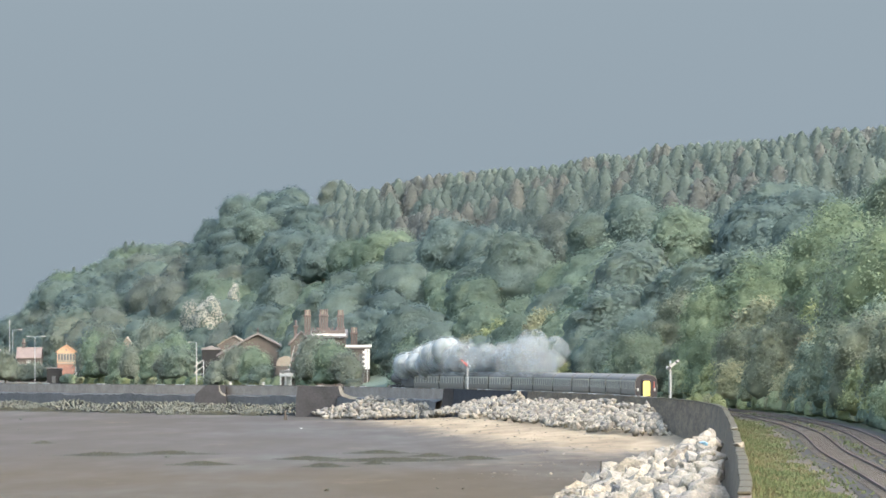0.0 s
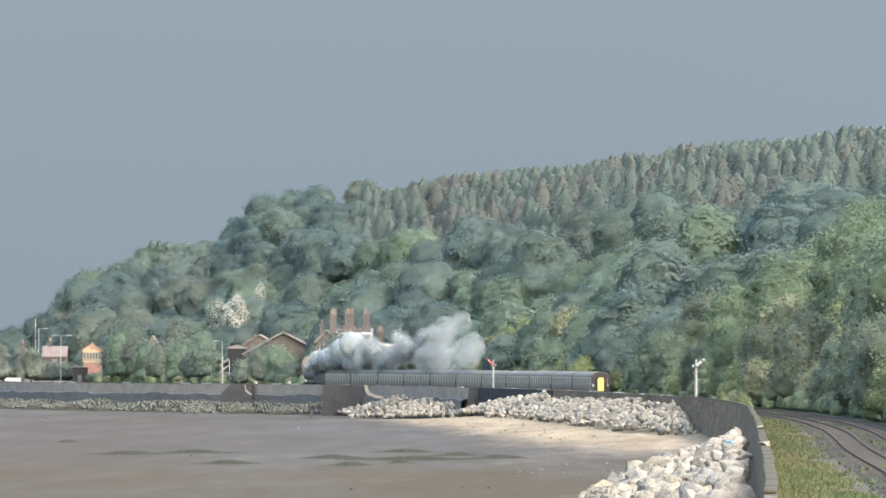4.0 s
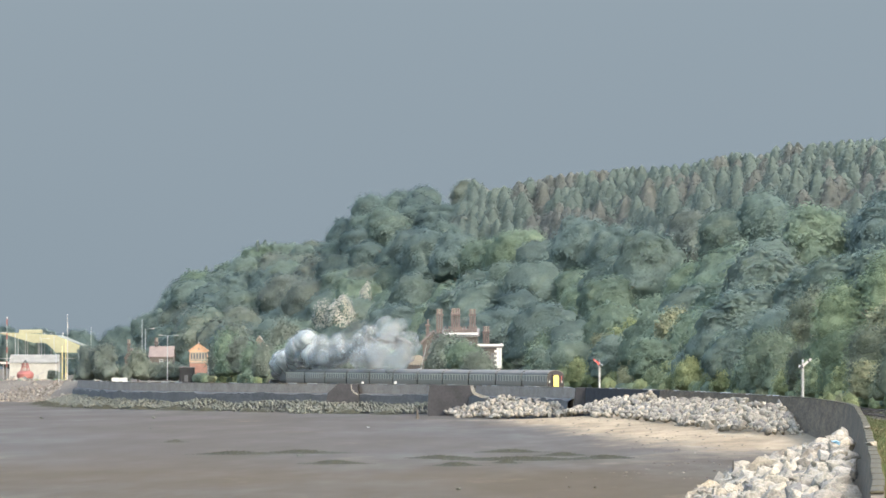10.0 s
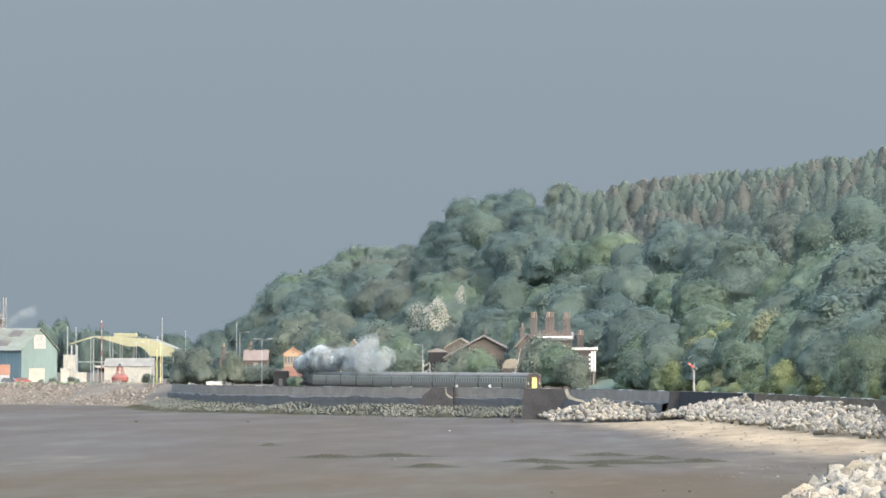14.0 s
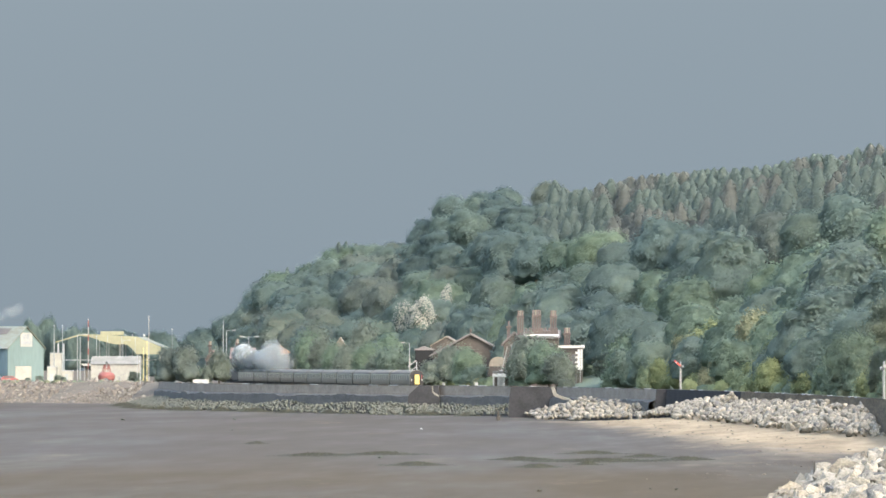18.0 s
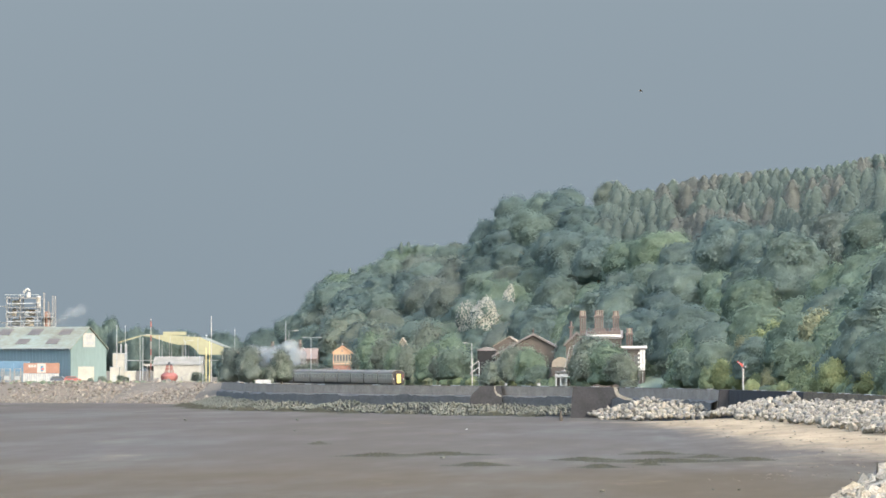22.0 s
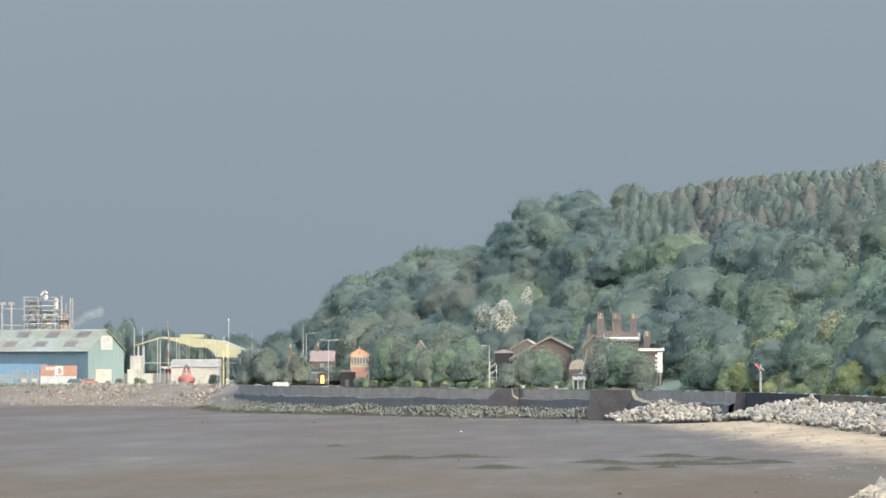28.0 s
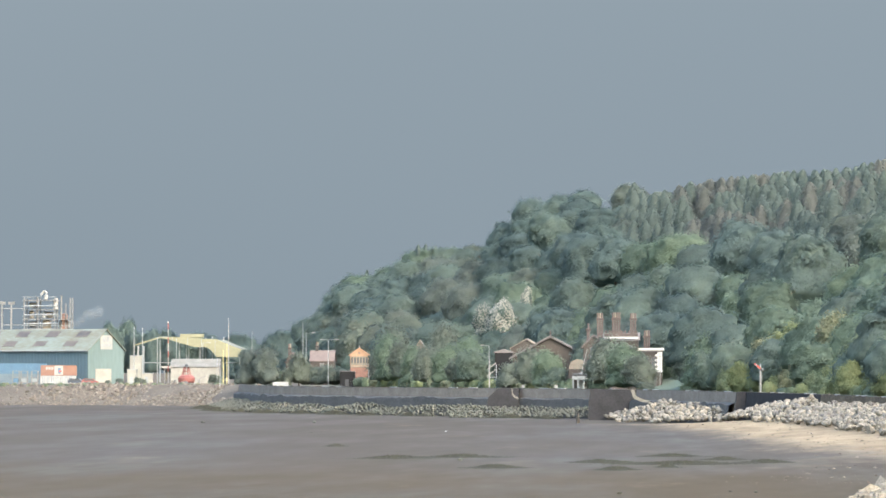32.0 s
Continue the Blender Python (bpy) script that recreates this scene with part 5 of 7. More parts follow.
pole(-146.5, 1650, 19.5, 0.12)
pole(-129.5, 1360, 11.0, 0.10)
pole(-119.3, 1260, 9.6, 0.10)
pole(-179.0, 1420, 14.8, 0.10)


# ---- buildings ----
def sash(parent, x, y, z, w, h, rz=0.0, mat=None):
    """A window with frame, glass and sill on a wall that faces -y before turning."""
    wd = part("window", Solid().box(-w / 2, w / 2, -0.03, 0.02, -h / 2, h / 2), GLASS, parent, at=pose(x, y, z, 0, 0, rz))
    fr = Solid()
    for a in (-w / 2, 0, w / 2):
        fr.box(a - 0.05, a + 0.05, -0.08, -0.031, -h / 2, h / 2)
    fr.box(-w / 2, w / 2, -0.078, -0.031, h / 2 - 0.08, h / 2).box(-w / 2, w / 2, -0.078, -0.031, -0.04, 0.04)
    part("window_frame", fr, mat or WHITE, wd)
    part("sill", Solid().box(-w / 2 - 0.1, w / 2 + 0.1, -0.16, 0.0, -h / 2 - 0.14, -h / 2, 0.02), mat or WHITE, wd)
    return wd


def gable_block(th, x0, x1, y0, y1, z0, eave, ridge, wall, roof, along="x", over=0.4):
    """Walls and a pitched roof; the ridge runs along x or y."""
    if along == "x":
        ym = (y0 + y1) / 2
        w = Solid().prism([(y0, z0), (y1, z0), (y1, eave), (ym, ridge - 0.15), (y0, eave)], x0, x1, m=Matrix(((0, 1, 0, 0), (1, 0, 0, 0), (0, 0, 1, 0), (0, 0, 0, 1))))
        part("wall", w, wall, th)
        for s, ya in ((1, y0), (-1, y1)):
            k = (ridge - eave) / (ym - y0)
            r = Solid().prism([(ya - s * over, eave - over * k), (ym, ridge), (ym, ridge + 0.16), (ya - s * over, eave - over * k + 0.16)], x0 - over, x1 + over,
                              m=Matrix(((0, 1, 0, 0), (1, 0, 0, 0), (0, 0, 1, 0), (0, 0, 0, 1))))
            part("roof", r, roof, th)
    else:
        xm = (x0 + x1) / 2
        part("wall", Solid().prism([(x0, z0), (x1, z0), (x1, eave), (xm, ridge - 0.15), (x0, eave)], y0, y1), wall, th)
        for s, xa in ((1, x0), (-1, x1)):
            k = (ridge - eave) / (xm - x0)
            part("roof", Solid().prism([(xa - s * over, eave - over * k), (xm, ridge), (xm, ridge + 0.16), (xa - s * over, eave - over * k + 0.16)], y0 - over, y1 + over), roof, th)


def stack(th, x, y, z0, z1, w, d, pots, flare=0.0):
    c = part("chimney", Solid().box(-w / 2 - flare, w / 2 + flare, -d / 2, d / 2, 0, (z1 - z0) * 0.25, 0.05), BRICK, th, at=pose(x, y, z0))
    part("chimney_cap", Solid().box(-w / 2 - 0.14, w / 2 + 0.14, -d / 2 - 0.1, d / 2 + 0.1, z1 - z0 - 0.38, z1 - z0, 0.03), BRICK, c)
    for k in range(pots):
        x0 = (k - (pots - 1) / 2) * w / pots * 1.12
        part("shaft", Solid().box(x0 - w / pots * 0.40, x0 + w / pots * 0.40, -d * 0.4, d * 0.4, (z1 - z0) * 0.25 - 0.02, z1 - z0 - 0.40, 0.02), BRICK, c)
        part("chimney_pot", Solid().turned([(0.17, 0), (0.15, 0.7), (0.19, 0.75), (0.17, 0.95)], 10), CREAM if k == 1 else TILE, c, at=pose((k - (pots - 1) / 2) * w / max(1, pots) * 1.05, 0, z1 - z0))


def station_house():
    th = thing("station_house", set_back(1.042), "old brick station house with tall clustered chimneys and white trim", "house")
    y0, y1 = 1004.0, 1014.0
    gable_block(th, -24.0, -18.0, y0 - 1.5, y1, 4.4, 14.1, 15.4, BRICK_DULL, SLATE, "x")
    gable_block(th, -28.0, -24.1, y0 + 0.3, y1 - 1, 4.4, 13.0, 15.0, BRICK_DULL, SLATE, "y")
    part("wall", Solid().box(-17.95, -13.6, y0, y1 - 2, 4.4, 12.0), BRICK_DULL, th)
    part("flat_roof", Solid().box(-18.0, -13.4, y0 - 0.3, y1 - 1.8, 12.0, 12.25, 0.03), SLATE, th)
    part("cornice", Solid().box(-18.0, -13.25, y0 - 0.42, y0 - 0.05, 12.26, 12.66, 0.05), TRIM_WHITE, th, "white painted cornice")
    part("cornice", Solid().box(-13.6, -13.2, y0 - 0.04, y1 - 2, 12.26, 12.75, 0.05), TRIM_WHITE, th)
    part("parapet", Solid().box(-24.2, -17.9, y0 - 1.9, y0 - 1.55, 14.38, 14.72, 0.05), TRIM_WHITE, th, "white parapet band")
    part("parapet", Solid().box(-24.1, -17.95, y0 - 1.8, y0 - 1.5, 14.76, 15.35, 0.04), BRICK, th, "brick parapet")
    for k in range(9):
        part("parapet_block", Solid().box(-0.16, 0.16, -0.16, 0.16, 0, 0.55, 0.03), BRICK, th, at=pose(-23.8 + k * 0.7, y0 - 1.66, 15.36))
    for k in range(9):
        w = 1.25 if k % 2 else 0.85
        part("quoin", Solid().box(-w, 0.06, -0.07, 0.25, 0, 0.40, 0.02), TRIM_WHITE, th, "white quoin stone", at=pose(-13.55, y0, 8.2 + k * 0.42))
    part("gutter_pipe", Solid().tube((-13.9, y0 - 0.1, 4.5), (-13.9, y0 - 0.1, 12), 0.07), WHITE, th)
    stack(th, -25.0, y0 + 3, 14.6, 18.2, 1.1, 1.1, 3)
    stack(th, -22.0, y0 + 2, 15.0, 18.3, 1.5, 1.0, 4, 0.5)
    stack(th, -18.9, y0 + 3, 15.0, 18.2, 1.1, 0.9, 3)
    stack(th, -16.4, y0 + 3, 12.2, 15.0, 1.1, 0.9, 3)
    stack(th, -27.2, y0 + 4, 14.0, 16.3, 0.7, 0.7, 1)
    for x, z in ((-26.1, 12.0), (-26.1, 8.4)):
        sash(th, x, y0 + 0.3, z, 1.1, 1.7, mat=GREY)
    for x in (-22.6, -19.6):
        for z in (12.2, 8.4):
            sash(th, x, y0 - 1.5, z, 1.2, 1.8, mat=GREY)
    for x in (-16.6, -15.0):
        for z in (10.2, 6.6):
            sash(th, x, y0, z, 0.9, 1.7, mat=SLATE)
    part("bargeboard", Solid().prism([(-28.5, 12.6), (-26.05, 15.05), (-23.6, 12.6), (-23.6, 12.85), (-26.05, 15.35), (-28.5, 12.85)], y0 - 0.2, y0 - 0.1), SLATE, th, "grey gable boards")


station_house()


def station_canopy():
    th = thing("platform_shelter", pose(-29.2, 1040, 4.1), "dark flat-roofed platform shelter with grey posts", "shelter")
    part("roof", Solid().box(-1.9, 2.6, -1.5, 1.5, 3.4, 3.9, 0.05), BLACK, th)
    part("fascia", Solid().box(-1.9, 2.6, -1.62, -1.51, 2.7, 3.3, 0.02), GREY, th)
    for x in (-1.7, -0.8, 0.3, 2.3):
        part("post", Solid().box(x - 0.14, x + 0.14, -1.4, -1.15, 0, 3.4, 0.02), GREY, th)
    part("back_wall", Solid().box(-1.8, 2.5, 1.2, 1.4, 0, 3.4), BRICK_DULL, th)
    g = thing("arched_gable", pose(-30.75, 1064, 4.1), "cream rendered building with an arched gable", "building")
    pts = [(1.75 * math.cos(a), 4.85 + 1.75 * math.sin(a)) for a in np.linspace(0, math.pi, 15)]
    part("gable", Solid().prism([(1.75, 4.7)] + pts + [(-1.75, 4.7)], 0, 5), CREAM, g)
    part("wall", Solid().box(-1.74, 1.74, 0.01, 4.99, 0, 4.69), BRICK_DULL, g)
    part("window", Solid().box(-0.4, 0.4, -0.04, 0.008, 2.6, 3.6), GLASS, g)
    p = thing("leaning_pole", pose(-29.6, 1041, 4.1), "pale leaning barrier pole by the station", "pole")
    part("boom", Solid().tube((0.2, 0, 3.9), (1.3, 0, 8.6), 0.09, 0.06, 8), WHITE, p)
    part("base", Solid().box(-0.3, 0.5, -0.3, 0.3, 0, 4.0, 0.05), GREY, p)


station_canopy()


def hall():
    th = thing("goods_hall", set_back(1.052), "large brown brick hall with pitched slate roofs", "building")
    gable_block(th, -43.2, -28.6, 1058, 1080, 4.5, 11.2, 14.9, BRICK_DULL, SLATE, "y", 0.5)
    part("finial", Solid().turned([(0.2, 14.9), (0.12, 15.6), (0.22, 15.7), (0.03, 16.3)], 10), BRICK, th, at=pose(-35.9, 1058, 0))
    part("bargeboard", Solid().prism([(-43.9, 10.6), (-35.9, 15.0), (-27.9, 10.6), (-27.9, 10.95), (-35.9, 15.35), (-43.9, 10.95)], 1057.3, 1057.45), SLATE, th)
    for x in (-40.5, -36, -31.5):
        sash(th, x, 1058, 8.6, 1.4, 2.0)
    sd = thing("side_hall", set_back(1.052), "smaller hall with a sunlit cream gable", "building")
    gable_block(sd, -44.6, -38.6, 1084, 1098, 4.5, 12.9, 14.7, BRICK_DULL, CREAM, "y", 0.3)
    sh = thing("lamp_house", pose(-44.6, 1101, 4.1), "little cream gabled hut among bushes", "hut")
    gable_block(sh, -0.6, 0.7, 0, 3, 0, 5.0, 6.1, CREAM, SLATE, "y", 0.15)


hall()


def crossing_stair():
    th = thing("footbridge_stair", pose(-50.3, 1115, 4.1), "white railed footbridge stair beside the line", "footbridge")
    for z in (0, 1.0):
        part("handrail", Solid().box(-0.6, 1.7, -0.05, 0.05, -0.09, 0.09, m=pose(0, 0, 3.6 + z * 1.3, 0, -36, 0)), WHITE, th)
    part("newel", Solid().box(-0.12, 0.12, -0.12, 0.12, 0, 6.4, 0.02), WHITE, th)
    part("newel", Solid().box(1.3, 1.5, -0.1, 0.1, 0, 5.6, 0.02), GREY, th)
    part("landing", Solid().box(-0.6, 1.5, 0.2, 1.4, 2.9, 3.05), GREY, th)


crossing_stair()


TARRED = paint("tarred_boards", (0.011, 0.011, 0.012), 0.9, 0.3)


def station_store():
    """A dark boarded store behind the footbridge, and white marker blocks on the sea wall."""
    th = thing("timber_store", pose(-49.8, 1128, 4.2), "dark tarred timber store beside the footbridge stair", "shed")
    part("wall", Solid().box(0, 3.6, 0, 5.0, 0, 7.9, 0.03), TARRED, th)
    part("roof", Solid().prism([(-0.2, 7.9), (3.8, 7.9), (3.8, 8.1), (1.8, 8.7), (-0.2, 8.1)], -0.2, 5.2), SLATE, th)
    part("door", Solid().box(1.2, 2.3, -0.05, -0.003, 0.1, 2.3), BLACK, th)
    for y, s in ((1000.5, 0.24), (989.0, 0.28)):
        mk = thing("marker_block", pose(float(wall_x(y)), y, WALL_TOP + 0.13), "small white marker block on the sea wall", "marker", "marker blocks on the wall")
        part("block", Solid().box(-s, s, -s, s, 0, 1.7 * s, 0.04), WHITE, mk)
        part("cap", Solid().box(-s * 1.1, s * 1.1, -s * 1.1, s * 1.1, 1.7 * s, 1.9 * s, 0.02), WHITE, mk)


station_store()


def signal_box():
    th = thing("signal_box", pose(-89.9, 1303, 4.3, 0, 0, 5), "two-storey signal box with orange boards over a brick base", "signal box")
    W, D = 2.15, 6.6
    part("base", Solid().box(-W + 0.05, W - 0.05, 0.05, D - 0.05, 0, 4.7), BRICK_RED, th, "red brick base")
    part("sill_band", Solid().box(-W - 0.08, W + 0.08, -0.08, D + 0.08, 4.7, 5.0, 0.03), CREAM, th, "cream sill band")
    part("cabin", Solid().prism([(-W, 5.0), (W, 5.0), (W, 7.7), (0, 9.15), (-W, 7.7)], 0, D), BRICK_ORANGE, th, "orange-painted boarded cabin")
    for s in (-1, 1):
        part("roof", Solid().prism([(s * (W + 0.4), 7.46), (0, 9.2), (0, 9.36), (s * (W + 0.4), 7.62)], -0.35, D + 0.35), SLATE, th)
    part("bargeboard", Solid().prism([(-W - 0.4, 7.44), (0, 9.18), (W + 0.4, 7.44), (W + 0.4, 7.72), (0, 9.46), (-W - 0.4, 7.72)], -0.42, -0.352), BRICK_ORANGE, th)
    part("finial", Solid().turned([(0.06, 9.3), (0.1, 9.6), (0.03, 10.1)], 8), WHITE, th, at=pose(0, -0.3, 0))
    part("window_board", Solid().box(-W + 0.12, W - 0.12, -0.05, -0.005, 5.15, 7.35), CREAM, th, "cream window band")
    for k in range(6):
        x = -1.75 + k * 0.70 + (0.0 if k < 3 else 0.0)
        part("window", Solid().box(x - 0.2, x + 0.2, -0.075, -0.052, 5.75, 7.1), GLASS, th)
    for k in range(5):
        part("window", Solid().box(-W - 0.04, -W - 0.002, 0.7 + k * 1.2, 1.6 + k * 1.2, 5.6, 7.2), GLASS, th)
    part("vent", Solid().box(-0.25, 0.25, -0.06, -0.003, 7.85, 8.35, 0.02), CREAM, th)
    st = part("stair", Solid().box(W, W + 0.9, 1.0, 6.0, -0.05, 0.08, m=pose(0, 6.4, 2.3, 42, 0, 0) @ pose(0, -3.5, 0)), GREY, th)


signal_box()
hut = thing("timber_hut", pose(-93.9, 1294, 4.0), "dark tarred timber hut against the signal box", "hut")
part("wall", Solid().box(0, 3.5, 0, 3.0, 0, 4.0, 0.03), TARRED, hut)
part("roof", Solid().box(-0.12, 3.62, -0.15, 3.15, 4.0, 4.16, 0.03), SLATE, hut)
part("door", Solid().box(1.2, 2.1, -0.04, -0.003, 0.1, 2.2), BLACK, hut)
blk = thing("concrete_block", pose(-104.2, 1226, 4.0), "long pale concrete block by the sea wall", "block")
part("slab", Solid().box(0, 3.5, 0, 0.8, 0, 1.75, 0.05), COPE, blk)


def cottages():
    for x, y, w, eave, ridge, wall, roof, d, label in (
            (-103.8, 1330, 5.7, 10.6, 13.0, BRICK_DULL, TILE, 7, "small house with a pink tiled roof"),
            (-111.5, 1350, 3.0, 10.5, 12.6, BRICK_DULL, TILE, 7, "house with a tiled roof behind trees"),
            (-73.4, 1245, 2.6, 13.2, 15.2, CREAM, CREAM, 5, "cream gabled cottage among the trees")):
        th = thing("cottage", pose(0, 0, 0), label, "house", "cottages of the town")
        gable_block(th, x, x + w, y, y + d, 4.4 if y < 1340 and x < -74 else 8.0, eave, ridge, wall, roof, "x" if w > 3.2 else "y", 0.25)
        if x < -80:
            stack(th, x + w * 0.25, y + d / 2, ridge - 0.6, ridge + 1.3, 0.7, 0.6, 2)
        sash(th, x + w / 2, y, eave - 1.2, 0.9, 1.2)


cottages()


# ---- the dock ----
TEAL = material("teal_sheeting", (0.0862, 0.1214, 0.1197), (0.1126, 0.1549, 0.1514), 0.15, 0.55, stretch=(1, 1, 0.2), fine=9)
BLUE = material("blue_sheeting", (0.0669, 0.1038, 0.1250), (0.0898, 0.1320, 0.1549), 0.15, 0.55, stretch=(1, 1, 0.2), fine=9)
ROOF_TEAL = material("weathered_sheet_roof", (0.1100, 0.1030, 0.0757), (0.1408, 0.1690, 0.1478), 0.14, 0.7, stretch=(2.0, 0.6, 0.6), fine=7)
ROOF_LIGHT = material("dirty_rooflight", (0.055, 0.043, 0.032), (0.080, 0.064, 0.048), 0.4, 0.4)
YELLOW_SHEET = material("yellow_sheeting", (0.1672, 0.1619, 0.1038), (0.2156, 0.2094, 0.1338), 0.15, 0.55)
CONTAINER = material("container_red", (0.1540, 0.0836, 0.0616), (0.2156, 0.1162, 0.0845), 0.4, 0.6)
CONTAINER_BLUE = material("container_blue", (0.0484, 0.0986, 0.1540), (0.0686, 0.1320, 0.1936), 0.4, 0.55)
CONTAINER_DULL = material("container_dull", (0.075, 0.105, 0.13), (0.12, 0.155, 0.18), 0.4, 0.6)
ROOF_PALE = material("weathered_pale_roof", (0.095, 0.092, 0.080), (0.165, 0.160, 0.142), 0.5, 0.8, fine=6)
STEEL = material("plant_steel", (0.125, 0.125, 0.125), (0.20, 0.195, 0.188), 0.3, 0.5, metal=0.4)


def teal_shed():
    # gable end towards the camera's right, the long side away to the left
    th = thing("dock_shed", pose(-165.5, 1390, 4.6, 0, 0, 52), "big teal sheet-metal dock shed with a weathered roof", "warehouse")
    G, L, E, R = 13.0, 62.0, 8.8, 14.0
    part("gable_wall", Solid().prism([(0, 0), (G, 0), (G, E), (G / 2, R), (0, E)], 0, 0.25), TEAL, th)
    part("gable_wall", Solid().prism([(0, 0), (G, 0), (G, E), (G / 2, R), (0, E)], L - 0.25, L), TEAL, th)
    side = Solid().box(0, 0.25, 0.25, L - 0.25, 0, E)
    sw = part("side_wall", side, BLUE, th, "blue ribbed side wall")
    rib = Solid().box(-0.06, -0.002, 0, 0.4, 0, E).mesh("rib", BLUE)
    for k in range(50):
        part("rib", rib, None, sw, at=pose(0, 0.6 + k * 1.2, 0))
    part("side_wall", Solid().box(G - 0.25, G, 0.25, L - 0.25, 0, E), TEAL, th)
    for s, xa in ((1, 0), (-1, G)):
        k = (R - E) / (G / 2)
        part("roof", Solid().prism([(xa - s * 0.5, E - 0.5 * k + 0.05), (G / 2, R + 0.05), (G / 2, R + 0.25), (xa - s * 0.5, E - 0.5 * k + 0.25)], -0.5, L + 0.5), ROOF_TEAL, th)
        if s > 0:
            for j in range(5):
                for u0, u1, o in ((0.14, 0.40, 1.6), (0.60, 0.90, 0.0)):
                    xa_, xb_ = G / 2 * u0, G / 2 * u1
                    y = 4.4 + j * 11.0 + o
                    part("rooflight", Solid().add([(xa_, y, E + xa_ * k + 0.30), (xb_, y, E + xb_ * k + 0.30), (xb_, y + 4.3, E + xb_ * k + 0.30), (xa_, y + 4.3, E + xa_ * k + 0.30),
                                                   (xa_, y, E + xa_ * k + 0.2), (xb_, y, E + xb_ * k + 0.2), (xb_, y + 4.3, E + xb_ * k + 0.2), (xa_, y + 4.3, E + xa_ * k + 0.2)],
                                                  [(0, 1, 2, 3), (4, 7, 6, 5), (0, 4, 5, 1), (1, 5, 6, 2), (2, 6, 7, 3), (3, 7, 4, 0)]), ROOF_LIGHT, th)
    part("gutter", Solid().box(-0.75, -0.45, -0.3, L, E - 0.35, E - 0.05, 0.03), GREY, th)
    part("roller_door", Solid().box(2.6, 8.4, -0.12, -0.004, 0.4, 4.0, 0.02), WHITE_CABIN, th, "white roller door")
    sg = part("sign_board", Solid().box(4.4, 8.7, -0.14, -0.004, 9.0, 12.6), WHITE, th, "faded white sign board")
    for x0, x1, z0, z1 in ((5.2, 6.2, 10.9, 12.2), (6.6, 7.5, 10.9, 12.2), (4.8, 5.3, 9.6, 10.4), (5.5, 6.5, 9.6, 10.4), (6.7, 7.4, 9.6, 10.4), (7.6, 8.3, 9.6, 10.4)):
        part("sign_bar", Solid().box(x0, x1, -0.16, -0.142, z0, z1), GREY, sg)


teal_shed()


def container(x, y, z, length, mat, label, rz=0.0, logo=False):
    th = thing("shipping_container", pose(x, y, z, 0, 0, rz), label, "container", "containers on the quay")
    b = Solid().box(0, length, 0.05, 2.4, 0.05, 2.55)
    for k in range(int(length / 0.55)):
        b.box(0.15 + k * 0.55, 0.42 + k * 0.55, 0.0, 0.049, 0.2, 2.4)
    part("body", b, mat, th)
    fr = Solid()
    for a in (0, length):
        fr.box(a - 0.08, a + 0.08, -0.02, 0.14, 0, 2.6).box(a - 0.08, a + 0.08, 2.3, 2.46, 0, 2.6)
    fr.box(0, length, -0.02, 0.1, 2.48, 2.62).box(0, length, -0.02, 0.1, 0, 0.14)
    part("frame", fr, mat, th)
    part("door", Solid().box(length + 0.002, length + 0.07, 0.2, 2.25, 0.2, 2.4), mat, th)
    if logo:
        p = part("panel", Solid().box(3.4, 5.6, -0.05, -0.025, 0.15, 2.5), WHITE, th, "white painted panel")
        part("mark", Solid().box(4.3, 5.0, -0.07, -0.052, 0.5, 1.9), CONTAINER_BLUE, p)
        part("mark", Solid().box(4.5, 5.2, -0.09, -0.072, 0.9, 1.3), RED, p)
        for k in range(3):
            part("bar", Solid().box(1.2 + k * 0.7, 1.75 + k * 0.7, -0.05, -0.025, 1.5, 2.2), WHITE, th, "white painted bar")


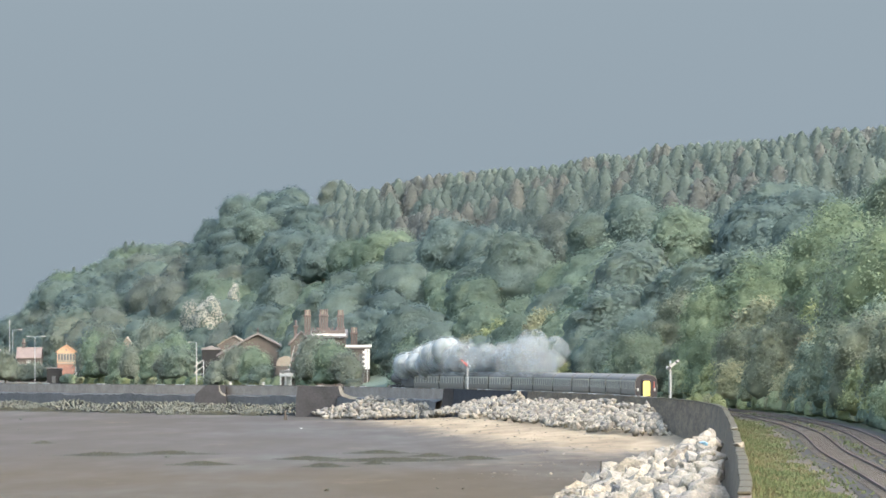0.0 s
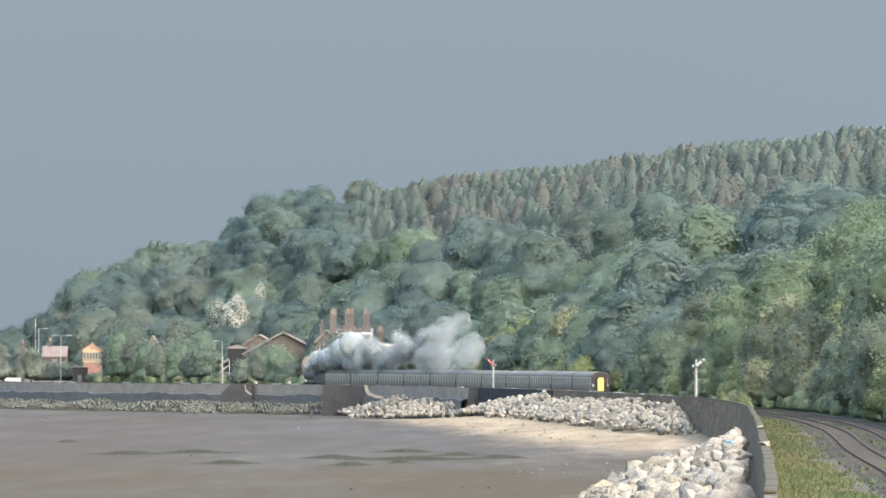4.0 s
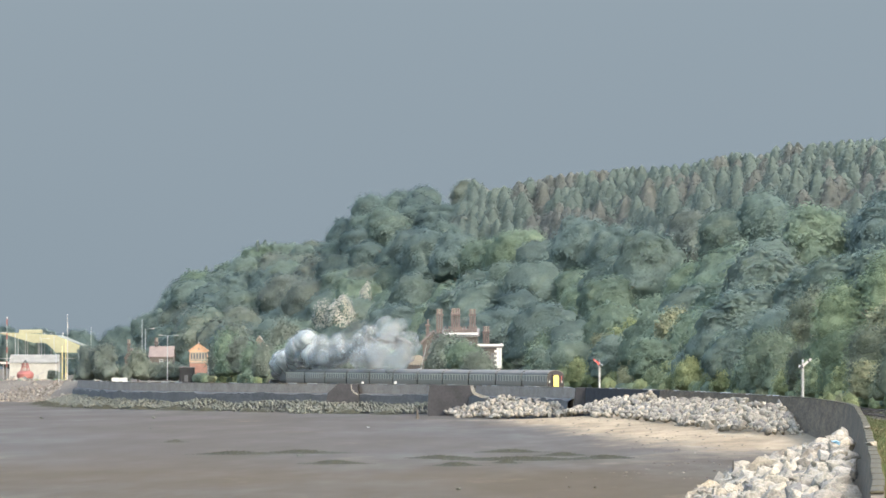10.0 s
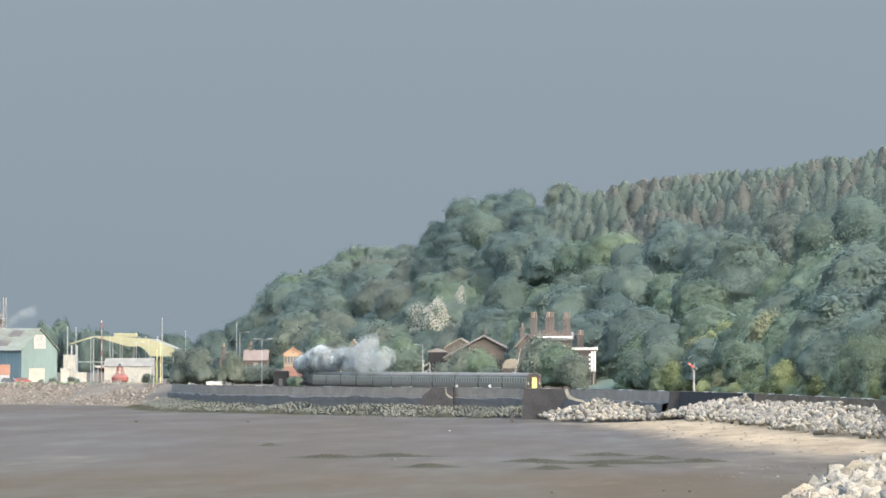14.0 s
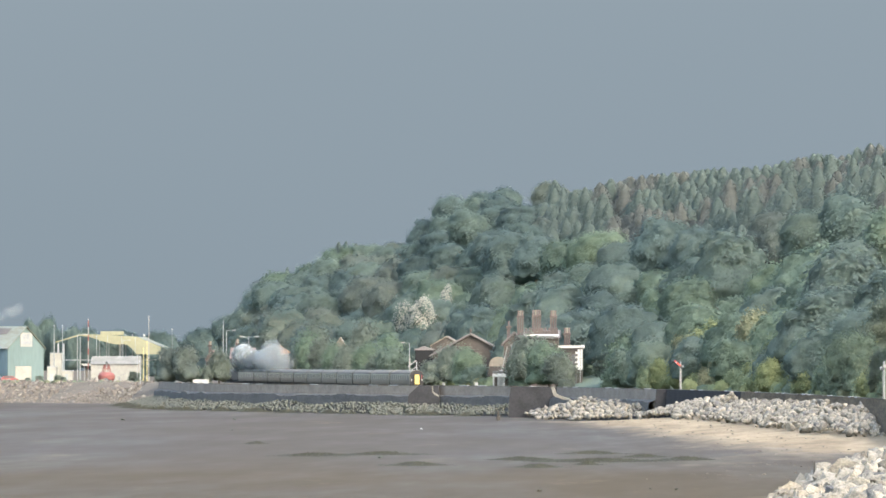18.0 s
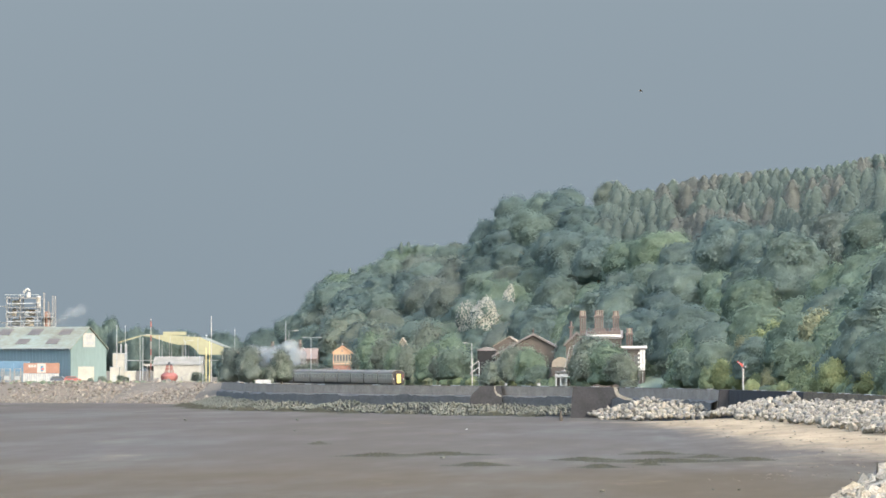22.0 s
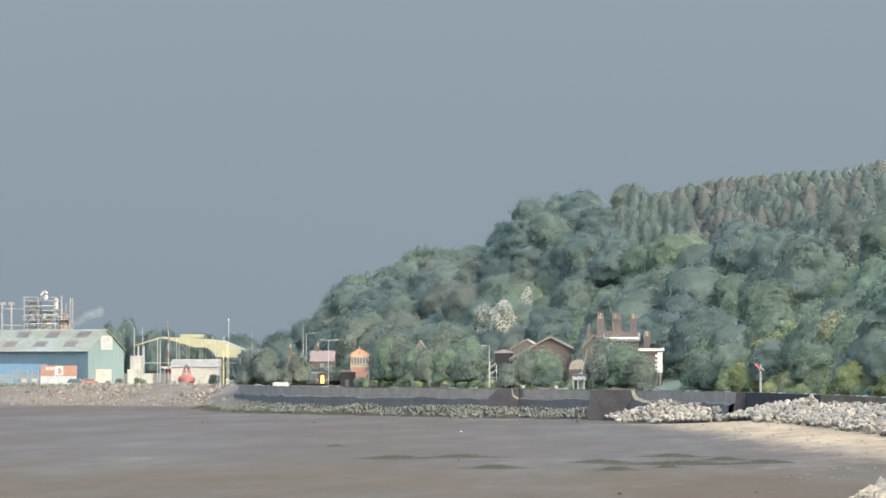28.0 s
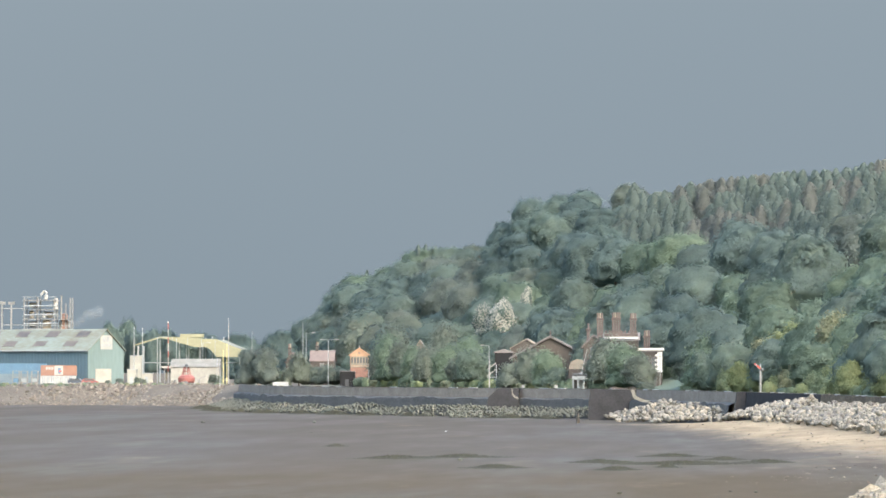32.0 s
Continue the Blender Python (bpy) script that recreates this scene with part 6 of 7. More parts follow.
def quay_things():
    container(-176.7, 1383, 6.9, 9.0, CONTAINER, "rust-red shipping container with a white panel", 6, True)
    container(-188.6, 1390, 4.72, 12.0, CONTAINER_DULL, "dull grey-blue shipping container, the lower of a stack", 4)
    container(-188.4, 1390, 7.36, 12.0, CONTAINER_BLUE, "blue shipping container stacked on another", 4)
    rack = thing("pallet_fence", pose(-176.6, 1381, 4.7, 0, 0, 6), "grey corrugated fence under the red container", "fence")
    for k in range(16):
        part("sheet", Solid().box(k * 0.57, k * 0.57 + 0.5, -0.03, 0.03, 0, 2.15, 0.01), GREY if k % 2 else COPE, rack)
    for x in (-178.9, -181.6, -183.7):
        cg = thing("stillage", pose(x, 1381, 4.7), "rusty steel cage on the quay", "cage", "steel cages")
        for dx in (0, 1.6):
            for dy in (0, 1.4):
                part("post", Solid().box(dx - 0.08, dx + 0.08, dy - 0.08, dy + 0.08, 0, 3.4), STEEL, cg)
        for z in (0.3, 1.7, 3.3):
            part("shelf", Solid().box(-0.08, 1.68, -0.08, 1.48, z, z + 0.12), STEEL, cg)
        part("load", Solid().box(0.1, 1.5, 0.1, 1.3, 0.45, 1.5, 0.08), CONTAINER_BLUE if x < -183 else GREY, cg)
    for x, y, w, d, h, mt, label in ((-154.9, 1385, 2.4, 2.4, 3.8, WHITE_CABIN, "white steel tank on the quay"), (-151.5, 1388, 2.7, 2.4, 2.8, WHITE_CABIN, "white cabin on the quay"),
                                     (-159.2, 1430, 3.0, 4, 7.4, WHITE_CABIN, "tall white kiosk behind the shed")):
        th = thing("white_cabin", pose(x, y, 4.6), label, "cabin", "white cabins")
        part("wall", Solid().box(0, w, 0, d, 0, h, 0.05), mt, th)
        part("roof", Solid().box(-0.1, w + 0.1, -0.1, d + 0.1, h, h + 0.15, 0.02), GREY, th)
        part("door", Solid().box(w * 0.3, w * 0.3 + 0.8, -0.04, -0.003, 0.1, 2.0), GREY, th)
    st = thing("site_building", pose(-145.3, 1400, 4.7), "long white block building with a grey sheet roof", "building")
    part("wall", Solid().box(0, 12.4, 0, 7, 0, 4.4), WHITEWASH, st)
    part("roof", Solid().add([(-0.2, -0.3, 4.4), (12.6, -0.3, 4.4), (12.6, 5, 6.5), (-0.2, 5, 6.5), (-0.2, 7.2, 4.4), (12.6, 7.2, 4.4)], [(0, 1, 2, 3), (3, 2, 5, 4), (0, 3, 4), (1, 5, 2), (0, 4, 5, 1)]), ROOF_PALE, st)
    by = thing("channel_buoy", pose(-138.4, 1372, 4.6), "large red channel buoy standing ashore", "buoy")
    part("float", Solid().turned([(0.4, 0.2), (1.7, 0.4), (2.1, 0.9), (2.15, 1.7), (1.8, 2.2), (1.2, 2.5)], 20), BUOY_RED, by, "faded red steel float")
    for k in range(6):
        a = k * math.pi / 3 + 0.3
        part("leg", Solid().tube((1.15 * math.cos(a), 1.15 * math.sin(a), 2.45), (0.62 * math.cos(a), 0.62 * math.sin(a), 4.5), 0.11, n=6), BUOY_RED, by)
    part("ring", Solid().turned([(0.85, 3.3), (0.98, 3.3), (0.98, 3.55), (0.85, 3.55)], 16), BUOY_RED, by)
    part("lantern", Solid().turned([(0.75, 4.45), (0.75, 4.6), (0.35, 4.65), (0.35, 5.1), (0.05, 5.3)], 12), BLACK, by)
    arm = thing("mooring_boom", pose(-135.6, 1371, 4.7), "dark steel boom lying beside the buoy", "boom")
    part("beam", Solid().box(0, 2.6, -0.12, 0.12, 0, 0.24, m=pose(0, 0, 1.0, 0, -24, 0)), STEEL, arm)
    part("foot", Solid().box(0.3, 0.8, -0.3, 0.3, 0, 1.2, 0.03), STEEL, arm)
    yl = thing("open_shed", pose(-163.6, 1490, 4.9), "open steel shed with pale yellow sheeting", "warehouse")
    for x, top in ((0, 10.1), (28.0, 8.8)):
        for y in (0, 14):
            part("column", Solid().box(x - 0.2, x + 0.2, y - 0.2, y + 0.2, 0, top - 0.2), GREY, yl)
    part("portal", Solid().prism([(-0.8, 10.0), (6.0, 12.05), (6.0, 12.4), (-0.8, 10.35)], -0.2, 0.2), YELLOW_SHEET, yl, "yellow verge")
    edge = [(6.0, 12.4), (12.2, 12.3), (18.3, 11.9), (21.7, 11.7), (24.5, 10.5), (28.3, 9.0)]
    part("side_sheeting", Solid().prism(edge + [(28.3, 6.9), (21.6, 6.9), (20.3, 8.5), (18.8, 9.6), (15.7, 9.6), (12.1, 10.5), (8.5, 11.7), (6.0, 12.06)], -0.3, 0.0), YELLOW_SHEET, yl)
    part("roof", Solid().prism(edge + [(x, z - 0.18) for x, z in reversed(edge)], 0.05, 22), ROOF_TEAL, yl)
    for k, (x, z0, z1) in enumerate(((9.4, 11.5, 12.3), (13.6, 10.1, 12.1), (17.4, 9.7, 11.8), (21.2, 7.2, 11.6), (24.9, 7.1, 10.2))):
        part("sheet_joint", Solid().box(x - 0.06, x + 0.06, -0.36, -0.302, z0, z1), GREY, yl)
    part("ridge_vent", Solid().box(11.4, 17.8, 1.5, 3.5, 12.2, 13.2, 0.08), YELLOW_SHEET, yl)
    for x, r in ((5.6, 0.16), (10.9, 0.14), (12.9, 0.14), (13.5, 0.14), (16.6, 0.30), (23.0, 0.16)):
        part("column", Solid().box(x - r, x + r, 4.0, 4.0 + 2 * r, 0, 11.6 if x < 20 else 8.0), GREY, yl)
    part("rear_rail", Solid().box(0, 28, 13.8, 14.0, 5.2, 5.5), GREY, yl)
    car(-162.9, 1372, 4.75, paint("red_car", (0.20, 0.055, 0.052), 0.4, 0.15), "red parked car on the quay", 8)
    car(-166.4, 1373, 4.75, paint("dark_car", (0.05, 0.06, 0.08), 0.3, 0.1), "dark parked car on the quay", -5)
    boat = thing("upturned_boat", pose(-152.0, 1440, 8.7), "long white boat stored on trestles", "boat")
    part("hull", Solid().prism([(0, 0.3), (0.5, 0), (5.5, 0), (6.5, 0.6), (0, 0.6)], 0, 1.8), WHITE, boat)
    for x in (0.8, 5.0):
        part("trestle", Solid().box(x - 0.1, x + 0.1, 0.2, 1.6, -4.1, 0), STEEL, boat)


def car(x, y, z, mat, label, rz, tall=0.0):
    th = thing("car", pose(x, y, z, 0, 0, rz), label, "car", "parked cars")
    part("body", Solid().prism([(-2.1, 0.3), (2.1, 0.3), (2.15, 0.7), (1.4, 0.85), (0.8, 1.4 + tall), (-1.5, 1.45 + tall), (-2.1, 0.9)], -0.85, 0.85), mat, th)
    part("side_window", Solid().prism([(1.1, 0.88), (0.7, 1.32 + tall), (-1.35, 1.36 + tall), (-1.6, 0.92)], -0.865, -0.852), GLASS, th)
    for sx in (-1.3, 1.3):
        for sy in (-0.82, 0.82):
            w = part("wheel", Solid().tube((0, -0.1, 0), (0, 0.1, 0), 0.32, n=14), BLACK, th, at=pose(sx, sy, 0.32))
            part("hub", Solid().tube((0, -0.115, 0), (0, -0.102, 0), 0.18, n=10), GREY, w)


quay_things()


def refinery():
    th = thing("process_tower", pose(-239.5, 1830, 4.6) @ Matrix.Diagonal((1, 1, 0.92, 1)), "steel process tower with pipes and platforms", "industrial tower")
    W = 15.5
    for x in (0, 4.6, 10.3, W):
        for y in (0, 7):
            part("column", Solid().box(x - 0.2, x + 0.2, y - 0.2, y + 0.2, 0, 30), STEEL, th)
    for z in (8, 13.5, 18.5, 22, 25.5, 29):
        part("deck", Solid().box(-0.6, W - (0 if z < 24 else 4.5), -0.5, 7.5, z, z + 0.26), STEEL, th)
        part("rail", Solid().box(-0.6, W - (0 if z < 24 else 4.5), -0.55, -0.48, z + 1.3, z + 1.45), GREY, th)
    for x0, z0, x1, z1 in ((0, 13.5, 4.6, 18.5), (4.6, 13.5, 0, 18.5), (4.6, 18.5, 10.3, 22), (0, 22, 4.6, 25.5)):
        part("brace", Solid().tube((x0, -0.2, z0), (x1, -0.2, z1), 0.2, n=6), STEEL, th)
    for x, r, z0, z1, mt in ((2.2, 0.9, 22.5, 25.0, CREAM), (7.4, 1.5, 18.9, 21.6, CREAM), (10.4, 0.8, 25.9, 29.5, WHITE), (13.4, 1.0, 14, 24, CONTAINER), (7.0, 0.7, 29.5, 31.0, WHITE), (5.4, 0.5, 8, 13, WHITE), (9, 1.0, 8.5, 12.5, GREY), (3.0, 1.1, 8.5, 12.0, CREAM), (6.5, 0.8, 22.6, 24.9, GREY)):
        part("vessel", Solid().tube((x, 2.0, z0), (x, 2.0, z1), r, n=14).tube((x, 2.0, z1), (x, 2.0, z1 + r * 0.4), r, r * 0.4, 14), mt, th)
    for x, z in ((12.4, 31.0), (4.2, 30.5), (13.9, 28.0)):
        part("pipe", Solid().tube((x, 1, 4), (x, 1, z), 0.28, n=8), STEEL, th)
    for z in (15.6, 20.5, 23.8, 27.0):
        part("pipe", Solid().tube((0, -0.8, z), (11.5, -0.8, z + 0.2), 0.22, n=8), GREY, th)
    for x, y, z, w, h, mt in ((0.8, 4, 8.6, 3.0, 4.4, GREY), (5.4, 5, 14.2, 3.6, 3.6, STEEL), (11.0, 4, 8.6, 3.2, 4.6, CONTAINER), (11.2, 4.5, 19.2, 3.4, 2.4, GREY), (0.9, 5, 19.1, 2.8, 2.4, STEEL), (5.6, 4.5, 22.7, 3.4, 2.3, CREAM), (1.0, 4.6, 26.2, 2.6, 2.2, GREY), (11.4, 4, 14.2, 2.6, 3.8, CONTAINER)):
        part("casing", Solid().box(x, x + w, y, y + 2.4, z, z + h, 0.15), mt, th)
    part("flare_head", Solid().tube((5.4, 1, 31), (6.6, 1, 32.6), 0.4, n=8).tube((6.6, 1, 32.6), (7.6, 1, 31.8), 0.35, n=8), WHITE, th)
    for x0 in (-7.6, -4.4):
        part("side_mast", Solid().box(x0 - 0.25, x0 + 0.25, -0.25, 0.25, 0, 28).box(x0 - 1.0, x0 + 1.2, -0.2, 0.2, 27.6, 28.6), STEEL, th)
    for z in (14, 20, 26):
        part("side_tie", Solid().box(-7.6, 0, -0.12, 0.12, z, z + 0.25), STEEL, th)


refinery()
for k in range(7):
    wisp = new("steam_wisp", WISP)
    wisp.matrix_basis = Matrix.LocRotScale((-226.0 + k * 1.9, 1832, 22.0 + k * 1.0 + 0.8 * math.sin(k * 2.0)), Euler((k, k, 0)), (0.8 + 0.22 * k,) * 3)
    tagged(wisp, "thin steam drifting from the process tower", "steam", "steam of the process tower", "stuff")


# ---- trees and bushes of the shore and the town ----
def shore_plants():
    rows = ((-112.2, 1260, "scrub", 0, 0.90, 1.0), (-108.6, 1256, "scrub", 0, 0.95, 1.02), (-106.2, 1262, "bush", 2, 0.75, 0.95), (-115.0, 1272, "bush", 1, 0.75, 0.9),
            (-100.8, 1258, "sapling", 0, 1.18, 1.0), (-103.4, 1256, "sapling", 0, 0.72, 0.9),
            (-80.8, 1252, "thicket", 0, 0.9, 1.0), (-78.0, 1240, "thicket", 1, 1.0, 1.15), (-75.5, 1232, "thicket", 0, 1.0, 1.05), (-71.5, 1222, "thicket", 1, 0.95, 0.95), (-80.5, 1290, "thicket", 0, 1.2, 1.15),
            (-67.5, 1200, "thicket", 0, 0.95, 0.95), (-63.0, 1182, "thicket", 1, 0.9, 1.0), (-58.5, 1158, "thicket", 0, 0.85, 0.85), (-55.0, 1140, "bush", 0, 1.2, 1.2), (-51.0, 1118, "bush", 2, 0.5, 1.0), (-66.0, 1240, "thicket", 0, 1.1, 1.25), (-59.0, 1200, "thicket", 1, 1.0, 1.1),
            (-46.6, 1100, "bush", 0, 0.55, 1.0), (-38.8, 1036, "thicket", 0, 0.92, 0.86), (-35.2, 1030, "thicket", 1, 0.85, 0.90), (-34.4, 1034, "bush", 0, 0.8, 1.0), (-42.8, 1050, "bush", 1, 1.0, 1.0),
            (-22.8, 990, "thicket", 0, 1.15, 0.84), (-19.3, 986, "thicket", 1, 1.02, 0.84), (-16.4, 985, "bush", 1, 0.62, 0.7), (-25.2, 999, "bush", 2, 0.7, 0.9),
            (-17.8, 987, "thicket", 0, 0.85, 0.80), (-11.4, 1058, "thicket", 1, 0.9, 0.8), (-8.6, 1012, "thicket", 0, 0.9, 0.9), (-5.0, 1006, "thicket", 1, 1.0, 1.0), (-1.0, 985, "thicket", 0, 1.0, 0.9), (-7.6, 978, "bush", 2, 0.8, 0.9), (-5.0, 975, "bush", 0, 1.1, 1.2), (-12.6, 1062, "thicket", 0, 0.85, 0.9), (-9.2, 1050, "thicket", 1, 0.85, 0.9), (36.5, 652, "sapling", 0, 1.0, 0.8), (27.8, 585, "bush", 2, 0.45, 0.45), (27.2, 600, "bush", 2, 0.4, 0.4))
    for x, y, word, k, sc, tall in rows:
        k_far = 1.0
        while x * k_far > float(track_x(y * k_far)) - 5 and x * k_far < float(track_x(y * k_far)) + 8.5:
            k_far += 0.004
        x, y, sc = x * k_far, y * k_far, sc * k_far
        if sc > 0.1:
            tree(word, k, Vector((x, y, 4.0)), sc * 1.12, tall * 1.14, "shore bushes" if word == "bush" else "trees by the line")
    tree("blossom", 0, Vector((-53.4, 1240, 8.5)), 1.0, 1.0)
    tree("blossom", 0, Vector((-56.8, 1244, 8.5)), 0.93, 1.0)
    for x, y, sc in ((-58.5, 1236, 0.85), (-54.6, 1234, 0.80), (-50.8, 1236, 0.85), (-56.6, 1237, 0.95), (-52.9, 1236, 0.92)):
        tree("dark", 1, Vector((x, y, 7.5)), sc, 0.9, "trees by the line")
    tree("blossom", 0, Vector((-48.4, 1255, 14.0)), 0.45, 1.9)
    for x, y, sc in ((-105.5, 1326, 1.0), (-102.6, 1325, 1.05), (-99.8, 1324, 1.1), (-97.6, 1320, 1.0), (-94.6, 1316, 0.95)):
        tree("bush", 1, Vector((x, y, 4.2)), sc, 1.05, "bushes before the cottages")
    for x, y, h in ((-188, 1640, 19), (-185, 1660, 20), (-182, 1650, 17), (-179, 1650, 15), (-176, 1640, 17.5), (-173.5, 1660, 16.5)):
        tree("dark", int(RNG.integers(3)), Vector((x, y, 4.6)), 0.62, h / (12.5 * 0.62), "far trees behind the dock")
    sites = [("dark", k % 3, Vector((-230 + k * 5.3 + RNG.normal() * 2, 2050 + RNG.uniform(0, 60), 5.0)), RNG.uniform(1.1, 1.4), 1.1) for k in range(34)]
    sites += [("dark", k % 3, Vector((-150 + k * 3.3, 1560 + RNG.uniform(0, 40), 4.5)), RNG.uniform(0.38, 0.56), 1.0) for k in range(12)]
    sites += [(("mid", "dark")[k % 2], k % 3, Vector((-134 + k * 2.6, 1470 + RNG.uniform(0, 30), 4.5)), RNG.uniform(0.45, 0.66), 1.05) for k in range(9)]
    wood(sites, "far_wood", "distant low woodland on the horizon")


shore_plants()


def rubble_stones():
    """Tipped stones down the quay's slope, and rough growth along its edge."""
    V, F, b = [], [], 0
    shore = [(-300, 1300), (-175, 1299), (-146, 1297), (-122, 1250), (-106, 1185)]
    co = [np.array([v.co for v in me.vertices]) for me in BOULDERS]
    fa = [np.array([list(q.vertices) for q in me.polygons]) for me in BOULDERS]
    for n in range(9500):
        i = int(RNG.integers(4))
        w, d = RNG.uniform(), RNG.uniform(0, 1) ** 1.1
        (xa, ya), (xb, yb) = shore[i], shore[i + 1]
        x, y = xa * (1 - w) + xb * w, ya * (1 - w) + yb * w
        s = 0.13 + 0.62 * RNG.uniform() ** 5 * (0.6 + 0.9 * d)
        k = int(RNG.integers(8))
        m = np.array(Euler(RNG.uniform(0, 6.28, 3)).to_matrix())
        V.append(co[k] @ m.T * s + np.array([x * (1 - 0.04 * d), y + 55 * d, 4.75 * d - 0.05]))
        F.append(fa[k] + b)
        b += len(co[k])
    tagged(new("quay_rubble", np_mesh("quay_rubble", np.concatenate(V), np.concatenate(F), RUBBLE)), "broken pale stones strewn down the quay slope", "rubble", kind="stuff")
    sites = [("tuft", (2, 3, 0)[k % 3], Vector((RNG.uniform(-192, -116), 1353 + RNG.uniform(-5, 5), 4.2)), RNG.uniform(0.10, 0.24), 0.8) for k in range(130)]
    wood(sites, "quay_scrub", "low dry scrub along the edge of the quay")
    for x, y, sc in ((-130.4, 1362, 0.62), (-128.9, 1361, 0.5), (-154.3, 1362, 0.40), (-149.8, 1364, 0.45), (-148.4, 1363, 0.35), (-157.2, 1362, 0.3)):
        tree("bush", 1, Vector((x, y, 4.4)), sc, 1.0, "scrub on the quay edge")
    for x, y, s in ((-178.5, 1356, 0.7), (-176.0, 1355, 0.9), (-174.3, 1354, 0.6), (-141.0, 1354, 0.8), (-139.4, 1353, 1.0), (-138.0, 1354, 0.9), (-136.6, 1354, 0.9), (-135.2, 1355, 0.8), (-140.2, 1356, 1.0), (-137.4, 1357, 1.0), (-146.0, 1355, 0.7), (-147.2, 1354, 0.5), (-162.5, 1354, 0.7), (-161.0, 1355, 0.9), (-159.8, 1354, 0.6), (-171.0, 1354, 0.5), (-186.0, 1355, 0.6)):
        ob = new("boulder", BOULDERS[int(RNG.integers(8))])
        ob.matrix_basis = Matrix.LocRotScale((x, y, 4.6 + s * 0.3), Euler((x, y, 0)), (s, s, s))
        tagged(ob, "pale boulder on the edge of the quay", "boulder", "boulders on the quay")


rubble_stones()


# ---- the flats: weed, posts, stones ----
WEED = material("green_weed", (0.014, 0.014, 0.007), (0.030, 0.029, 0.014), 0.5, 0.8, bump=0.6)


def weed_patch(x, y, w, d, h=0.5):
    rng = np.random.default_rng(int(abs(x) * 10 + y))
    n = int(w * 70)
    px, py = rng.normal(size=n) * w * 0.27, rng.normal(size=n) * d * 0.27
    hh = h * np.exp(-(px / w * 2.6) ** 2 - (py / d * 2.6) ** 2) * rng.uniform(0.5, 1.2, n) + 0.04
    a = rng.uniform(0, 6.28, n)
    r = rng.uniform(0.15, 0.4, n)
    base = np.stack([px, py, np.zeros(n)], 1)
    q = np.stack([base + np.stack([np.cos(a + k * 2.1) * r, np.sin(a + k * 2.1) * r, np.full(n, -0.05)], 1) for k in range(3)] + [base + np.stack([r * 0.2, r * 0.2, hh], 1)], 1)
    f = np.concatenate([np.arange(n)[:, None] * 4 + np.array(t) for t in ((0, 1, 3), (1, 2, 3), (2, 0, 3))])
    ob = new("weed_patch", np_mesh("weed_patch", q.reshape(-1, 3), f, WEED))
    ob.matrix_basis = pose(x, y, float(beach(x, y)))
    tagged(ob, "low mound of green weed on the wet mud", "seaweed", "weed patches", "stuff")


    return ob


for x, y, w, d in ((-34.8, 559, 6.0, 9), (-28.4, 566, 6.4, 9), (-22.3, 507, 4.2, 6), (-13.2, 536, 5.4, 7), (-10.9, 498, 3.2, 5), (-5.1, 528, 10.5, 8), (-6.7, 571, 5.2, 6),
                   (-6.5, 512, 1.8, 4), (-1.2, 551, 3.4, 5), (3.0, 533, 4.5, 6), (-47.0, 640, 2.0, 5)):
    weed_patch(x, y, w * 1.25, d, 0.34)


def small_stone(x, y, s):
    ob = new("stone", DARK_BOULDERS[int(RNG.integers(4))])
    ob.matrix_basis = Matrix.LocRotScale((x, y, float(beach(x, y)) + s * 0.3), Euler((0, 0, x)), (s * 1.3, s, s * 0.8))
    tagged(ob, "dark wet stone lying on the mud", "stone", "stones on the mud")


for x, y, s in ((-8.6, 404, 0.28), (1.5, 410, 0.22), (-0.4, 412, 0.15), (-27.5, 545, 0.3), (-88, 900, 0.4), (-70, 905, 0.35), (-60, 770, 0.3)):
    small_stone(x, y, s)
for k in range(22):
    y = 972 + k * 11.0 + 4 * math.sin(k * 2.1)
    weed_patch(float(wall_x(y)) - 8.6 - 1.2 * math.sin(k * 1.3), y, 4.6 + 1.5 * math.sin(k), 9, 0.8)
post = thing("mooring_post", pose(-26.0, 897, -0.2), "old dark timber post in the mud", "post")
part("stake", Solid().tube((0, 0, 0), (0.1, 0, 1.9), 0.22, 0.16, 8), TIMBER, post)
part("stub", Solid().tube((0.3, 0, 0), (0.3, 0, 0.8), 0.15, 0.12, 8), TIMBER, post)


# ---- birds ----
FEATHER = paint("white_feathers", (0.75, 0.75, 0.73), 0.8, 0.05)
DARK_FEATHER = paint("dark_feathers", (0.06, 0.06, 0.065), 0.8, 0.2)


def bird(mat, label, span):
    th = thing("gull", pose(0, 0, 0), label, "bird")
    s = span
    part("body", Solid().tube((0, -0.22 * s, 0), (0, 0.05 * s, 0.02 * s), 0.05 * s, 0.10 * s, 8).tube((0, 0.05 * s, 0.02 * s), (0, 0.27 * s, 0.06 * s), 0.10 * s, 0.03 * s, 8), mat, th)
    wings = []
    for k in (-1, 1):
        wings.append(part("wing", Solid().prism([(0, -0.012 * s), (k * 0.28 * s, 0.07 * s), (k * 0.52 * s, 0.02 * s), (k * 0.28 * s, 0.10 * s), (0, 0.02 * s)], -0.07 * s, 0.09 * s), mat, th))
    return th, wings


WADER, WADER_WINGS = bird(FEATHER, "white gull pottering over the mud", 0.55)
FLYER, FLYER_WINGS = bird(DARK_FEATHER, "dark gull flying over the estuary", 0.8)


